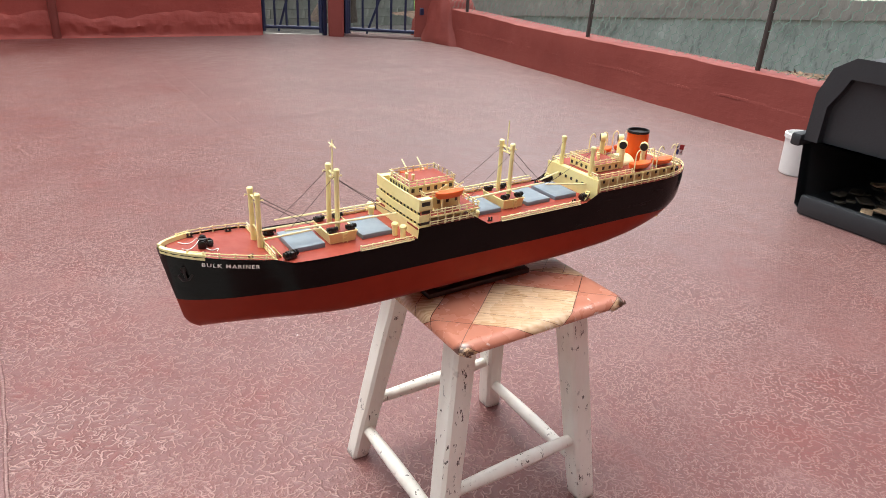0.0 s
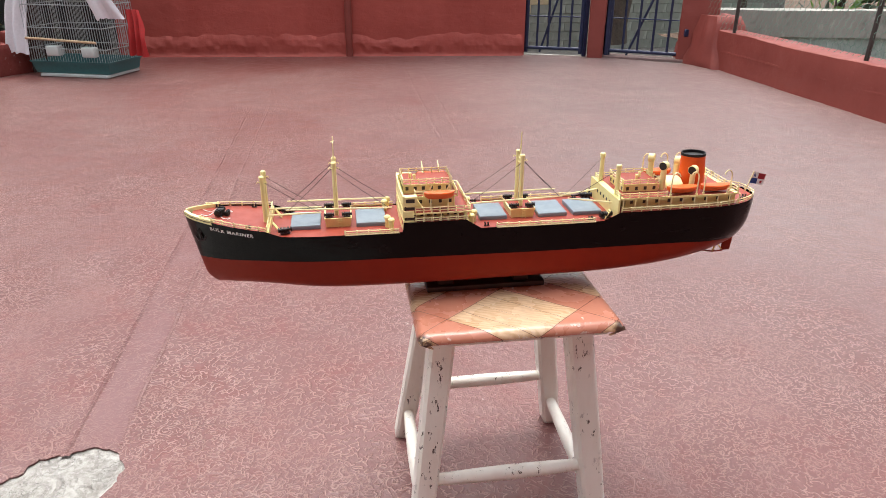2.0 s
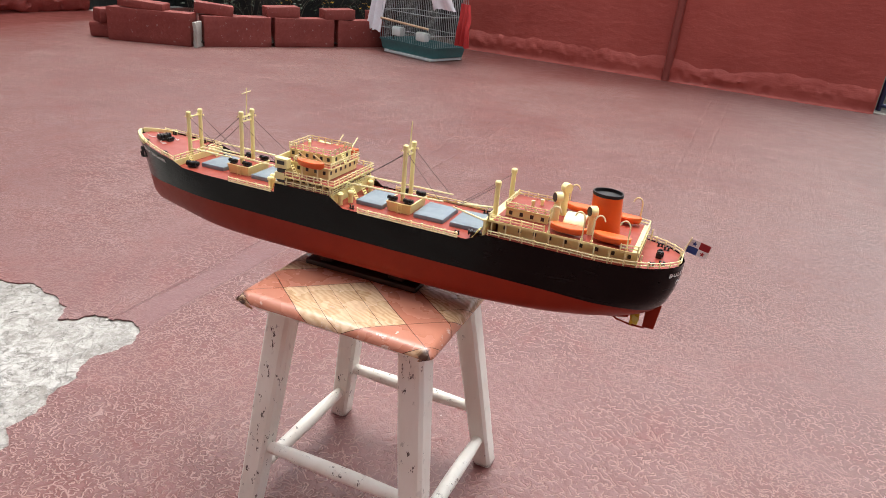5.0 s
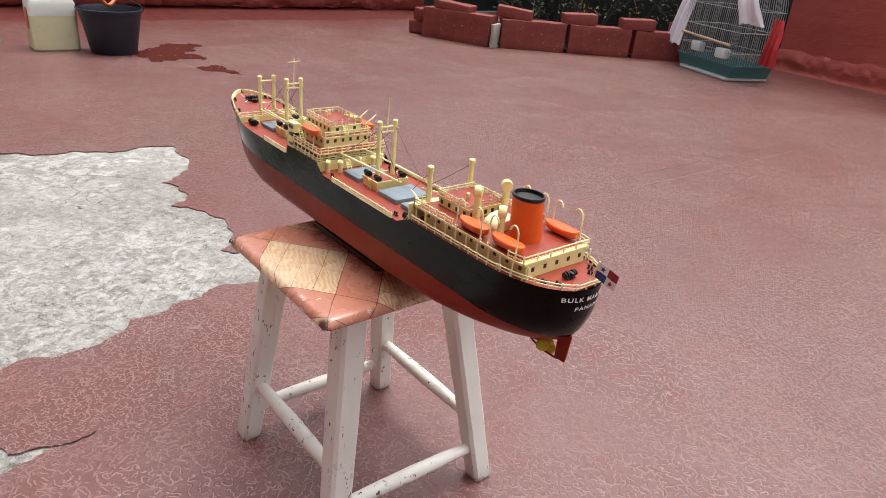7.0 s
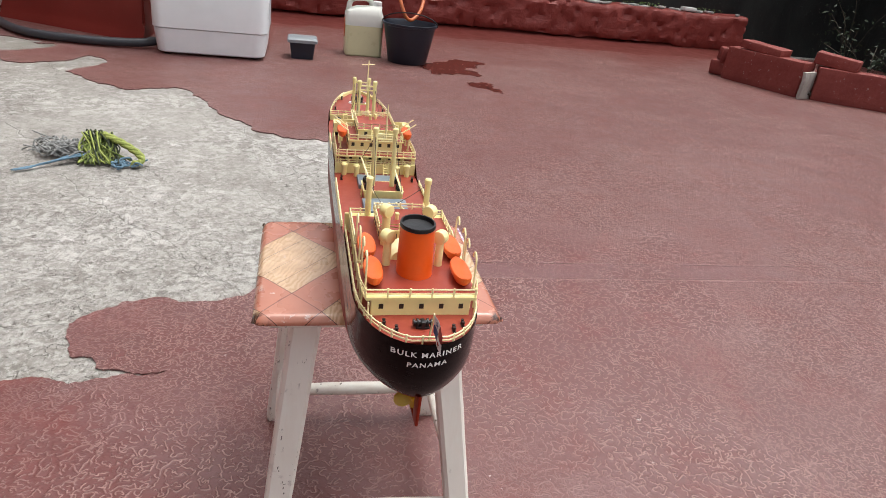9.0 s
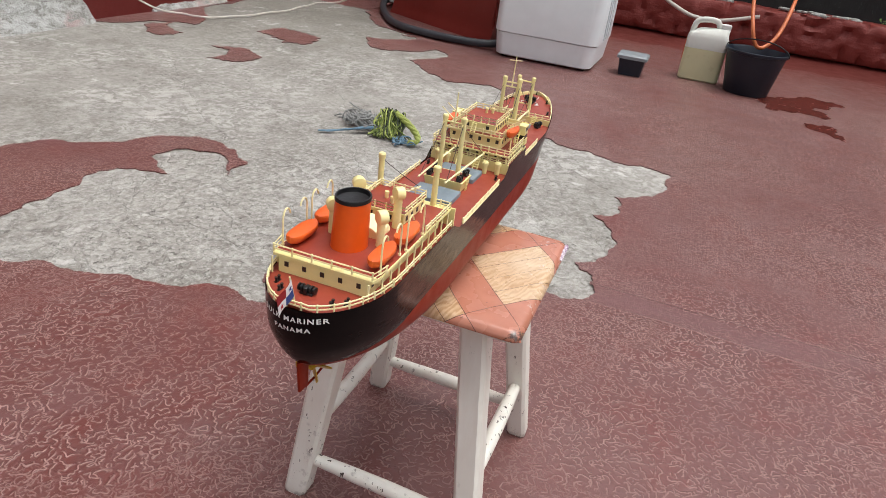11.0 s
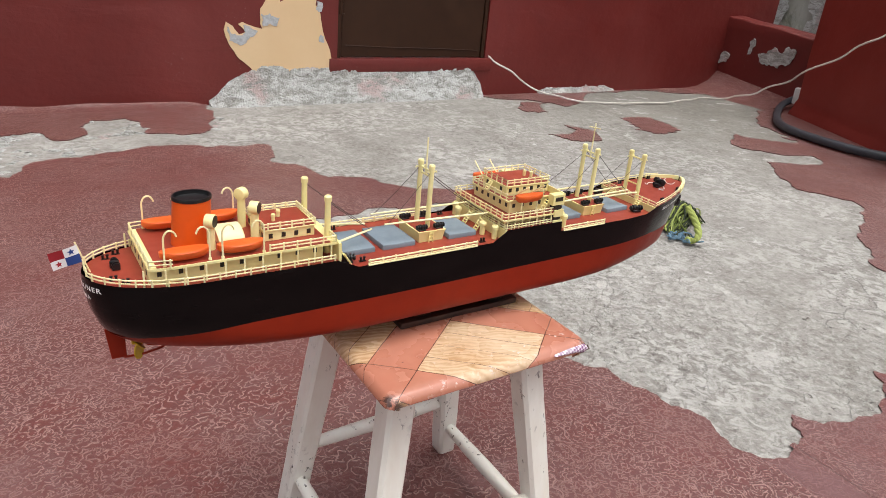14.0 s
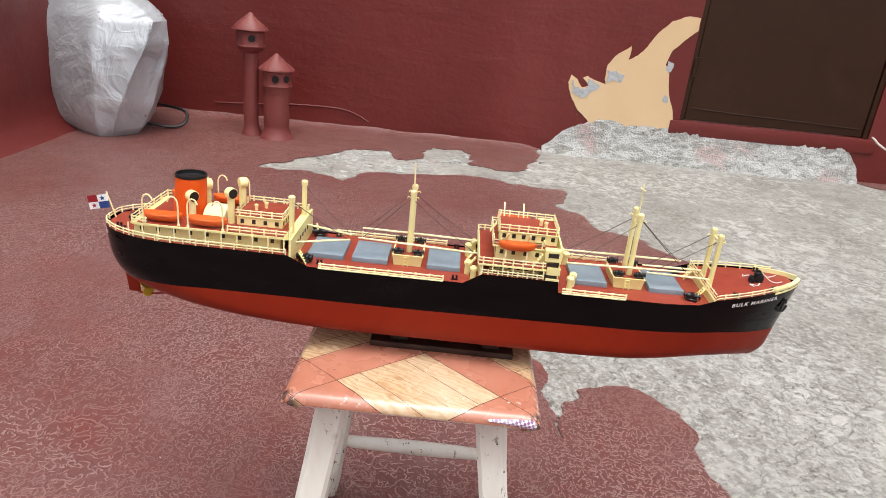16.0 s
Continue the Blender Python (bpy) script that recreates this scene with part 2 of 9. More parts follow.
def floor_paint():
    t = Tree("floor_red_paint")
    base = t.mix(t.ramp(t.noise(0.9, 6, 0.6), 0.3, 0.72), (0.124, 0.042, 0.037), (0.150, 0.057, 0.051))
    base = t.mix(t.ramp(t.noise(5, 6, 0.65), 0.40, 0.75, 0, 0.55), base, (0.175, 0.079, 0.074))
    base = t.mix(t.ramp(t.noise(2.2, 5, 0.7, t.mapped((1, 1, 1), (0, 0, 0), (7, 3, 0))), 0.52, 0.72, 0, 0.6), base, (0.128, 0.043, 0.039))
    # sky sheen painted in: paler, greyer red towards the fence and gates
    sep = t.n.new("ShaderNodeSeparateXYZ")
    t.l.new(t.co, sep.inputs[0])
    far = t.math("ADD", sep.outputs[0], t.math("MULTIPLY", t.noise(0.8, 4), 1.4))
    sky_sheen = t.math("MULTIPLY", t.ramp(far, 0.9, 2.4), t.ramp(sep.outputs[1], 0.5, 1.9))
    base = t.mix(t.math("MULTIPLY", sky_sheen, 0.85), base, (0.190, 0.140, 0.134))
    blot = t.noise(6.0, 7, 0.72, t.mapped((1, 1, 1), (0, 0, 0), (4, 9, 2)), 0.5)
    clear = t.math("MULTIPLY_ADD", sky_sheen, -0.85, 1.0)
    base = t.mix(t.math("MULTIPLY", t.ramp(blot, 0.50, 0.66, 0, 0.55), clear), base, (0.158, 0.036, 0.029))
    base = t.mix(t.ramp(blot, 0.36, 0.46, 0.5, 0.0), base, (0.165, 0.082, 0.080))
    # redder paint towards the parapet, the gate wall and the south-east
    wander = t.math("MULTIPLY", t.noise(1.1, 5, 0.6), 1.6)
    red_zone = t.math("MAXIMUM", t.ramp(t.math("ADD", sep.outputs[0], wander), -3.7, -2.5, 0.85, 0.0),
                   t.math("MULTIPLY", t.ramp(t.math("ADD", sep.outputs[1], wander), 6.0, 7.0, 0.0, 0.8), t.ramp(sep.outputs[0], 0.6, 2.0, 1.0, 0.0)))
    red_zone = t.math("MAXIMUM", red_zone, t.math("MULTIPLY", t.ramp(t.math("ADD", sep.outputs[1], wander), -0.9, 0.3, 0.42, 0.0), t.ramp(sep.outputs[0], 0.1, 0.9)))
    base = t.mix(red_zone, base, (0.130, 0.027, 0.021))
    # wrinkled skin of old paint: short curled ridges that lie side by side, stronger in some areas
    area = t.ramp(t.noise(1.5, 3), 0.40, 0.56)
    coarse = t.ramp(t.noise(1.15, 3, 0.5, t.mapped((1, 1, 1), (0, 0, 0), (3, 8, 0))), 0.46, 0.54)

    def worm(scale, at, cut_scale, cut_lo, width):
        """Curled ridges of even width where a noise field crosses its middle, broken into short lengths."""
        step = 0.0012

        def field(dx, dy):
            return t.noise(scale, 1.0, 0.45, t.mapped((1, 1, 1), (0, 0, 0), (at[0] + dx, at[1] + dy, 0)), 0.35)
        f0 = field(0, 0)
        gx, gy = t.math("SUBTRACT", field(step, 0), f0), t.math("SUBTRACT", field(0, step), f0)
        slope = t.math("DIVIDE", t.math("SQRT", t.math("ADD", t.math("MULTIPLY", gx, gx), t.math("MULTIPLY", gy, gy))), step)
        d = t.math("DIVIDE", t.math("ABSOLUTE", t.math("SUBTRACT", f0, 0.5)), t.math("MAXIMUM", slope, 4.0))
        cut = t.ramp(t.noise(cut_scale, 2, 0.5, t.mapped((1, 1, 1), (0, 0, 0), (at[1], at[0], 1))), cut_lo, cut_lo + 0.07)
        return t.math("MULTIPLY", t.ramp(d, width * 0.35, width, 1.0, 0.0), cut), t.math("MULTIPLY", t.ramp(d, width * 0.8, width * 2.6, 1.0, 0.0), cut)
    n1, s1 = worm(84, (3, 1, 0), 78, 0.41, 0.00165)
    n2, s2 = worm(60, (7, 5, 0), 62, 0.42, 0.00185)
    n1, s1 = t.math("MULTIPLY", n1, t.math("SUBTRACT", 1.0, coarse)), t.math("MULTIPLY", s1, t.math("SUBTRACT", 1.0, coarse))
    n2, s2 = t.math("MULTIPLY", n2, coarse), t.math("MULTIPLY", s2, coarse)
    # longer ridges that wander between the short ones
    n3, s3 = worm(24, (5, 2, 0), 21, 0.52, 0.0021)
    n3, s3 = t.math("MULTIPLY", n3, 0.75), t.math("MULTIPLY", s3, 0.8)
    strong = t.math("MULTIPLY_ADD", area, 0.6, 0.4)
    # a smoother band of paint between two seams
    band = t.math("MULTIPLY", t.ramp(t.math("ABSOLUTE", t.math("ADD", sep.outputs[0], 0.12)), 0.036, 0.050, 1.0, 0.0), t.math("MULTIPLY", t.ramp(sep.outputs[1], 1.3, 2.6, 1.0, 0.15), t.ramp(t.noise(3.4, 3), 0.36, 0.5)))
    strong = t.math("MULTIPLY", strong, t.math("MULTIPLY", t.math("MULTIPLY_ADD", band, -0.75, 1.0), t.ramp(sep.outputs[0], -0.4, 1.0, 1.0, 0.85)))
    strong = t.math("MULTIPLY", strong, t.math("MULTIPLY_ADD", red_zone, -0.55, 1.0))
    worms = t.math("MULTIPLY", t.math("MAXIMUM", t.math("MAXIMUM", n1, n2), n3), strong)
    sides = t.math("MULTIPLY", t.math("MAXIMUM", t.math("MAXIMUM", s1, s2), s3), strong)
    base = t.mix(t.math("MULTIPLY", band, 0.3), base, (0.165, 0.085, 0.092))
    # darker margins put the ridges' shading into the colour
    c = t.mix(t.math("MULTIPLY", sides, 0.46), base, (0.085, 0.030, 0.028))
    c = t.mix(t.math("MULTIPLY", worms, 0.85), c, (0.47, 0.305, 0.275))
    c = t.mix(t.math("MULTIPLY", t.ramp(t.noise(3.1, 6, 0.7), 0.52, 0.8), 0.28), c, (0.20, 0.13, 0.122))
    # two straight seams in the coat, one a groove and one a ridge
    sway = t.math("MULTIPLY_ADD", t.noise(6, 3), 0.014, -0.007)
    along = t.math("MULTIPLY", t.ramp(sep.outputs[1], 0.92, 0.95), t.math("MULTIPLY", t.ramp(sep.outputs[1], 3.0, 4.8, 1.0, 0.0), t.ramp(t.noise(5, 3, 0.5, t.mapped((1, 1, 1), (0, 0, 0), (2, 6, 0))), 0.34, 0.46)))
    groove = t.math("MULTIPLY", along, t.ramp(t.math("ABSOLUTE", t.math("ADD", t.math("ADD", sep.outputs[0], sway), t.math("MULTIPLY_ADD", sep.outputs[1], -0.006, 0.179))), 0.002, 0.005, 1.0, 0.0))
    ridge = t.math("MULTIPLY", along, t.ramp(t.math("ABSOLUTE", t.math("ADD", t.math("ADD", sep.outputs[0], sway), t.math("MULTIPLY_ADD", sep.outputs[1], -0.009, 0.085))), 0.002, 0.004, 1.0, 0.0))
    c = t.mix(t.math("MULTIPLY", groove, 0.2), c, (0.07, 0.028, 0.026))
    c = t.mix(t.math("MULTIPLY", ridge, 0.3), c, (0.34, 0.22, 0.20))
    chips = t.math("MULTIPLY", t.ramp(t.noise(75, 3, 0.6), 0.70, 0.73), t.ramp(t.noise(2.3, 3), 0.45, 0.6))
    c = t.mix(chips, c, (0.5, 0.44, 0.42))
    h = t.math("ADD", t.math("ADD", t.math("MULTIPLY", t.math("MAXIMUM", worms, t.math("MULTIPLY", sides, 0.5)), 0.28), t.math("MULTIPLY", t.math("SUBTRACT", ridge, groove), 0.3)), t.math("MULTIPLY", t.noise(55, 4), 0.30))
    h = t.math("ADD", h, t.math("MULTIPLY", t.noise(7, 4, 0.6), 0.7))
    return t.done(c, t.ramp(t.noise(12, 4), 0.3, 0.7, 0.30, 0.44), t.bump(h, 0.0075))


def concrete(name="bare_concrete", light=1.0, pitted=0.6):
    """Worn concrete: cloudy greys, pale rubbed areas, scattered pits and hair cracks."""
    t = Tree(name)

    def g(*v):
        return tuple(k * light for k in v)
    c = t.mix(t.ramp(t.noise(1.6, 7, 0.62), 0.34, 0.66), g(0.190, 0.178, 0.156), g(0.296, 0.285, 0.256))
    cloud = t.noise(7, 7, 0.68, None, 0.6)
    c = t.mix(t.ramp(cloud, 0.46, 0.68, 0.0, 0.6), c, g(0.375, 0.363, 0.336))
    c = t.mix(t.ramp(t.noise(4.2, 6, 0.7, t.mapped((1, 1, 1), (0, 0, 0), (9, 4, 2))), 0.48, 0.68, 0, 0.75), c, g(0.150, 0.136, 0.118))
    fine = t.noise(42, 7, 0.74)
    middle = t.n.new("ShaderNodeVectorMath")
    middle.operation = "DISTANCE"
    t.l.new(t.co, middle.inputs[0])
    middle.inputs[1].default_value = (0.05, 0.1, 0.0)
    gritty = t.ramp(t.math("ADD", middle.outputs["Value"], t.math("MULTIPLY", t.noise(1.6, 4), 0.9)), 0.9, 1.9, 1.0, 0.22)
    grit = t.noise(70, 6, 0.7)
    shift = t.n.new("ShaderNodeVectorMath")
    shift.operation = "MULTIPLY_ADD"
    t.l.new(t.noise(38, 3, out=1), shift.inputs[0])
    shift.inputs[1].default_value = (0.026, 0.026, 0.026)
    t.l.new(t.co, shift.inputs[2])
    dash = t.math("MULTIPLY", t.ramp(t.math("ABSOLUTE", t.math("SUBTRACT", t.noise(33, 2, 0.6, shift.outputs[0]), 0.5)), 0.008, 0.028, 1.0, 0.0), t.ramp(t.noise(27, 3), 0.45, 0.52))
    dash = t.math("MULTIPLY", dash, gritty)
    c = t.mix(t.ramp(fine, 0.42, 0.72, 0.0, 0.45), c, g(0.44, 0.43, 0.405))
    c = t.mix(t.math("MULTIPLY", t.ramp(grit, 0.50, 0.60), t.math("MULTIPLY", gritty, 0.5)), c, g(0.52, 0.51, 0.48))
    c = t.mix(t.math("MULTIPLY", t.ramp(grit, 0.36, 0.44, 1.0, 0.0), t.math("MULTIPLY", gritty, 0.38)), c, g(0.13, 0.118, 0.102))
    c = t.mix(t.math("MULTIPLY", dash, 0.28), c, g(0.125, 0.113, 0.098))
    # pale cement skin, flaked off in patches with pitted edges
    flake = t.noise(21, 9, 0.70, t.mapped((1, 1, 1), (0, 0, 0), (6, 2, 5)), 0.9)
    held = t.ramp(t.noise(2.0, 4, 0.6, t.mapped((1, 1, 1), (0, 0, 0), (2, 7, 1))), 0.40, 0.60, 0.10, 1.0)
    skin_on = t.math("MULTIPLY", t.ramp(flake, 0.47, 0.56), held)
    c = t.mix(t.math("MULTIPLY", skin_on, 0.55), c, g(0.56, 0.55, 0.52))
    lip = t.math("MULTIPLY", t.ramp(t.math("ABSOLUTE", t.math("SUBTRACT", flake, 0.478)), 0.0, 0.012, 1.0, 0.0), t.ramp(t.noise(60, 3), 0.46, 0.56))
    c = t.mix(t.math("MULTIPLY", lip, t.math("MULTIPLY", held, 0.6)), c, g(0.12, 0.105, 0.09))
    c = t.mix(t.ramp(fine, 0.28, 0.46, 0.4, 0.0), c, g(0.13, 0.118, 0.104))
    where = t.ramp(t.noise(2.7, 4), 0.42, 0.62)
    drain = t.n.new("ShaderNodeVectorMath")
    drain.operation = "DISTANCE"
    t.l.new(t.co, drain.inputs[0])
    drain.inputs[1].default_value = (-3.3, -2.0, 0.0)
    damp = t.ramp(t.math("ADD", drain.outputs["Value"], t.math("MULTIPLY", t.noise(2.0, 5, 0.6), 1.6)), 1.2, 3.3, 0.7, 0.0)
    c = t.mix(damp, c, g(0.150, 0.142, 0.118))
    pits = t.math("MULTIPLY", t.ramp(t.noise(46, 5, 0.7, t.mapped((1, 1, 1), (0, 0, 0), (4, 2, 1))), 0.60, 0.66), where)
    c = t.mix(t.math("MULTIPLY", pits, pitted + 0.15), c, g(0.085, 0.075, 0.066))
    white = t.math("MULTIPLY", t.ramp(t.noise(11, 7, 0.74, t.mapped((1, 1, 1), (0, 0, 0), (1, 8, 3))), 0.56, 0.63), t.ramp(t.noise(2.1, 4), 0.46, 0.6))
    c = t.mix(t.math("MULTIPLY", white, 0.55), c, g(0.66, 0.65, 0.63))
    warp = t.n.new("ShaderNodeVectorMath")
    warp.operation = "MULTIPLY_ADD"
    t.l.new(t.noise(5, 4, out=1), warp.inputs[0])
    warp.inputs[1].default_value = (0.16, 0.16, 0.16)
    t.l.new(t.co, warp.inputs[2])
    crack = t.math("MAXIMUM", t.ramp(t.voronoi(1.1, "DISTANCE_TO_EDGE", warp.outputs[0]), 0.0, 0.004, 1.0, 0.0),
                   t.math("MULTIPLY", t.ramp(t.voronoi(5.5, "DISTANCE_TO_EDGE", warp.outputs[0]), 0.0, 0.016, 0.8, 0.0), where))
    c = t.mix(t.math("MULTIPLY", crack, t.ramp(t.noise(2.5, 3), 0.56, 0.66, 0, 0.5)), c, (0.06, 0.052, 0.046))
    h = t.math("SUBTRACT", t.math("ADD", t.math("ADD", fine, cloud), t.math("ADD", t.math("MULTIPLY", grit, gritty), t.math("MULTIPLY", skin_on, 0.3))), t.math("MULTIPLY", t.math("MAXIMUM", t.math("MAXIMUM", pits, crack), dash), 0.9))
    return t.done(c, 0.85, t.bump(h, 0.0035))


def mortar():
    """Crumbly lime mortar: pale smears over grey, dark pinholes, rests of pink paint."""
    t = Tree("rough_mortar")
    c = t.mix(t.ramp(t.noise(4, 6, 0.65), 0.36, 0.66), (0.30, 0.30, 0.275), (0.42, 0.42, 0.395))
    smear = t.noise(13, 9, 0.72, t.mapped((1, 1, 2.2)), 0.8)
    c = t.mix(t.ramp(smear, 0.45, 0.58, 0, 0.8), c, (0.58, 0.595, 0.58))
    crumb = t.voronoi(95, "F1", None, "Distance")
    grit = t.noise(85, 6, 0.72)
    c = t.mix(t.ramp(grit, 0.34, 0.43, 0.75, 0.0), c, (0.13, 0.115, 0.10))
    c = t.mix(t.math("MULTIPLY", t.ramp(smear, 0.43, 0.47, 1.0, 0.0), t.ramp(grit, 0.45, 0.58, 0.5, 0.0)), c, (0.16, 0.145, 0.125))
    c = t.mix(t.math("MULTIPLY", t.math("MULTIPLY", t.ramp(t.noise(3.2, 4), 0.54, 0.62), t.ramp(smear, 0.44, 0.52)), 0.5), c, (0.40, 0.20, 0.185))
    h = t.math("ADD", t.math("ADD", t.math("MULTIPLY", smear, 1.6), grit), t.math("MULTIPLY", crumb, -0.5))
    return t.done(c, 0.9, t.bump(h, 0.009))


def wall_paint(name, a, b, rough=0.5, bump=0.004, streak=1.2):
    t = Tree(name)
    c = t.mix(t.ramp(t.noise(1.7, 6, 0.6), 0.3, 0.72), a, b)
    c = t.mix(t.math("MULTIPLY", t.ramp(t.noise(0.8, 4, 0.6, t.mapped((1, 1, 0.4))), 0.5, 0.8), 0.4), c, tuple(min(1, x * 1.5 + 0.03) for x in b))
    c = t.mix(t.math("MULTIPLY", t.math("MULTIPLY", t.ramp(t.noise(90, 3), 0.68, 0.72), t.ramp(t.noise(3, 3), 0.56, 0.64)), 0.3), c, (0.42, 0.3, 0.28))
    lumps = t.noise(9, 6, 0.6)
    trowel = t.noise(3.2, 6, 0.6, t.mapped((0.8, 0.8, 1.5 + streak)), 0.4)
    h = t.math("ADD", lumps, t.math("MULTIPLY", trowel, streak))
    return t.done(c, t.ramp(lumps, 0.3, 0.7, rough * 0.85, rough * 1.15), t.bump(h, bump))


def plain(name, col, rough=0.45, metal=0.0, var=0.25, scale=40, bump=0.0003, **more):
    t = Tree(name)
    g = t.noise(scale, 4)
    c = t.mix(t.ramp(g, 0.3, 0.75, 0, 1), tuple(x * (1 - var) for x in col), col)
    c = t.mix(t.ramp(t.noise(scale * 0.12, 4), 0.4, 0.75, 0, 0.6), c, tuple(x * (1 - var * 0.8) for x in col))
    return t.done(c, t.ramp(g, 0.2, 0.8, rough * 0.8, min(1.0, rough * 1.2)), t.bump(g, bump), metal, **more)


def wood(name, a, b, rough=0.45, axis=(1, 14, 14), scale=6):
    t = Tree(name)
    v = t.mapped(axis)
    w = t.wave(scale, 6, v, 3, 1.5)
    n = t.noise(scale * 6, 5, 0.6, v)
    c = t.mix(t.ramp(t.math("ADD", t.math("MULTIPLY", w, 0.6), t.math("MULTIPLY", n, 0.5)), 0.25, 0.85), a, b)
    return t.done(c, rough, t.bump(n, 0.0003))


def seat_vinyl():
    """Printed oilcloth: terracotta bands and framed wood squares on the diagonal."""
    t = Tree("seat_vinyl_print")
    sep = t.n.new("ShaderNodeSeparateXYZ")
    t.l.new(t.co, sep.inputs[0])
    wob = t.math("MULTIPLY_ADD", t.noise(14, 2), 0.006, -0.003)
    # the cover turns down over the rim, so the print runs on down its sides
    drop = t.math("MAXIMUM", t.math("SUBTRACT", 0.4022, sep.outputs[2]), 0.0)

    def unfolded(v, rim_at):
        over = t.math("MULTIPLY", drop, t.math("GREATER_THAN", t.math("ABSOLUTE", v), rim_at))
        return t.math("ADD", v, t.math("MULTIPLY", t.math("SIGN", v), over))
    xs, ys = t.math("ADD", unfolded(sep.outputs[0], 0.134), wob), unfolded(sep.outputs[1], 0.145)
    period, half = 0.237, 0.0375
    pv = t.math("ADD", t.math("MULTIPLY_ADD", xs, -0.83, -0.009), ys)
    qv = t.math("MULTIPLY_ADD", xs, 0.83, ys)

    def off_band(v):
        return t.math("MULTIPLY", t.math("ABSOLUTE", t.math("SUBTRACT", t.math("FRACT", t.math("MULTIPLY_ADD", v, 1.0 / period, 0.5)), 0.5)), period)
    p, q = off_band(pv), off_band(qv)
    inp, inq = t.math("GREATER_THAN", p, half), t.math("GREATER_THAN", q, half)
    woodm = t.math("MULTIPLY", inp, inq)
    line = t.math("MAXIMUM", t.math("LESS_THAN", t.math("ABSOLUTE", t.math("SUBTRACT", p, half)), 0.0008),
                  t.math("LESS_THAN", t.math("ABSOLUTE", t.math("SUBTRACT", q, half)), 0.0008))
    turned = t.math("GREATER_THAN", t.math("MULTIPLY", pv, qv), 0.0)
    across = t.math("ADD", t.math("MULTIPLY", q, turned), t.math("MULTIPLY", p, t.math("SUBTRACT", 1.0, turned)))
    plank = t.math("LESS_THAN", t.math("ABSOLUTE", t.math("SUBTRACT", t.math("FRACT", t.math("DIVIDE", t.math("SUBTRACT", across, half - 0.02), 0.0405)), 0.5)), 0.014)
    line = t.math("MAXIMUM", line, t.math("MULTIPLY", plank, woodm))
    v = t.mapped((3.2, 9.0, 4.0), (0, 0, radians(-38)))
    rings = t.wave(7.0, 10.0, v, 3, 1.0)
    g = t.noise(60, 4, 0.6, v)
    grain = t.math("ADD", t.math("MULTIPLY", rings, 0.55), t.math("MULTIPLY", g, 0.5))
    wcol = t.mix(t.ramp(grain, 0.25, 0.85), (0.64, 0.45, 0.28), (0.45, 0.26, 0.125))
    wcol = t.mix(t.ramp(t.noise(9, 3), 0.45, 0.75, 0, 0.7), wcol, (0.70, 0.55, 0.39))
    terra = t.mix(t.ramp(t.noise(20, 4), 0.3, 0.7), (0.44, 0.165, 0.105), (0.50, 0.21, 0.14))
    c = t.mix(woodm, terra, wcol)
    c = t.mix(line, c, (0.10, 0.035, 0.02))
    spots = t.math("MULTIPLY", t.ramp(t.noise(95, 2), 0.70, 0.72), t.ramp(t.noise(9, 2), 0.5, 0.6))
    c = t.mix(spots, c, (0.72, 0.62, 0.58))
    dark = t.math("MULTIPLY", t.ramp(t.noise(80, 2, 0.5, t.mapped((1, 1, 1), (0, 0, 0), (3, 1, 2))), 0.70, 0.73), t.ramp(t.noise(7, 2), 0.5, 0.6))
    c = t.mix(dark, c, (0.12, 0.04, 0.03))
    # use: brown stains, rubbed edges, cover torn open at the tips
    c = t.mix(t.math("MULTIPLY", t.ramp(t.noise(6.5, 5, 0.65, t.mapped((1, 1, 1), (0, 0, 0), (5, 2, 0))), 0.52, 0.70), 0.45), c, (0.26, 0.13, 0.075))
    ax, ay = t.math("ABSOLUTE", sep.outputs[0]), t.math("ABSOLUTE", sep.outputs[1])
    rim = t.math("MAXIMUM", t.ramp(ax, 0.138, 0.146), t.ramp(ay, 0.149, 0.157))
    c = t.mix(t.math("MULTIPLY", rim, t.math("MULTIPLY", t.ramp(t.noise(70, 4, 0.7), 0.58, 0.62), t.ramp(t.noise(12, 3), 0.46, 0.56))), c, (0.66, 0.56, 0.50))
    tip = t.math("MULTIPLY", t.ramp(t.math("ADD", ax, ay), 0.287, 0.296), t.ramp(t.noise(85, 4, 0.6), 0.42, 0.52))
    c = t.mix(t.math("MULTIPLY", tip, 0.95), c, (0.050, 0.022, 0.016))
    return t.done(c, t.ramp(t.noise(25, 3), 0.3, 0.7, 0.20, 0.34), t.bump(t.noise(30, 4), 0.0008), Specular_IOR_Level=0.75)


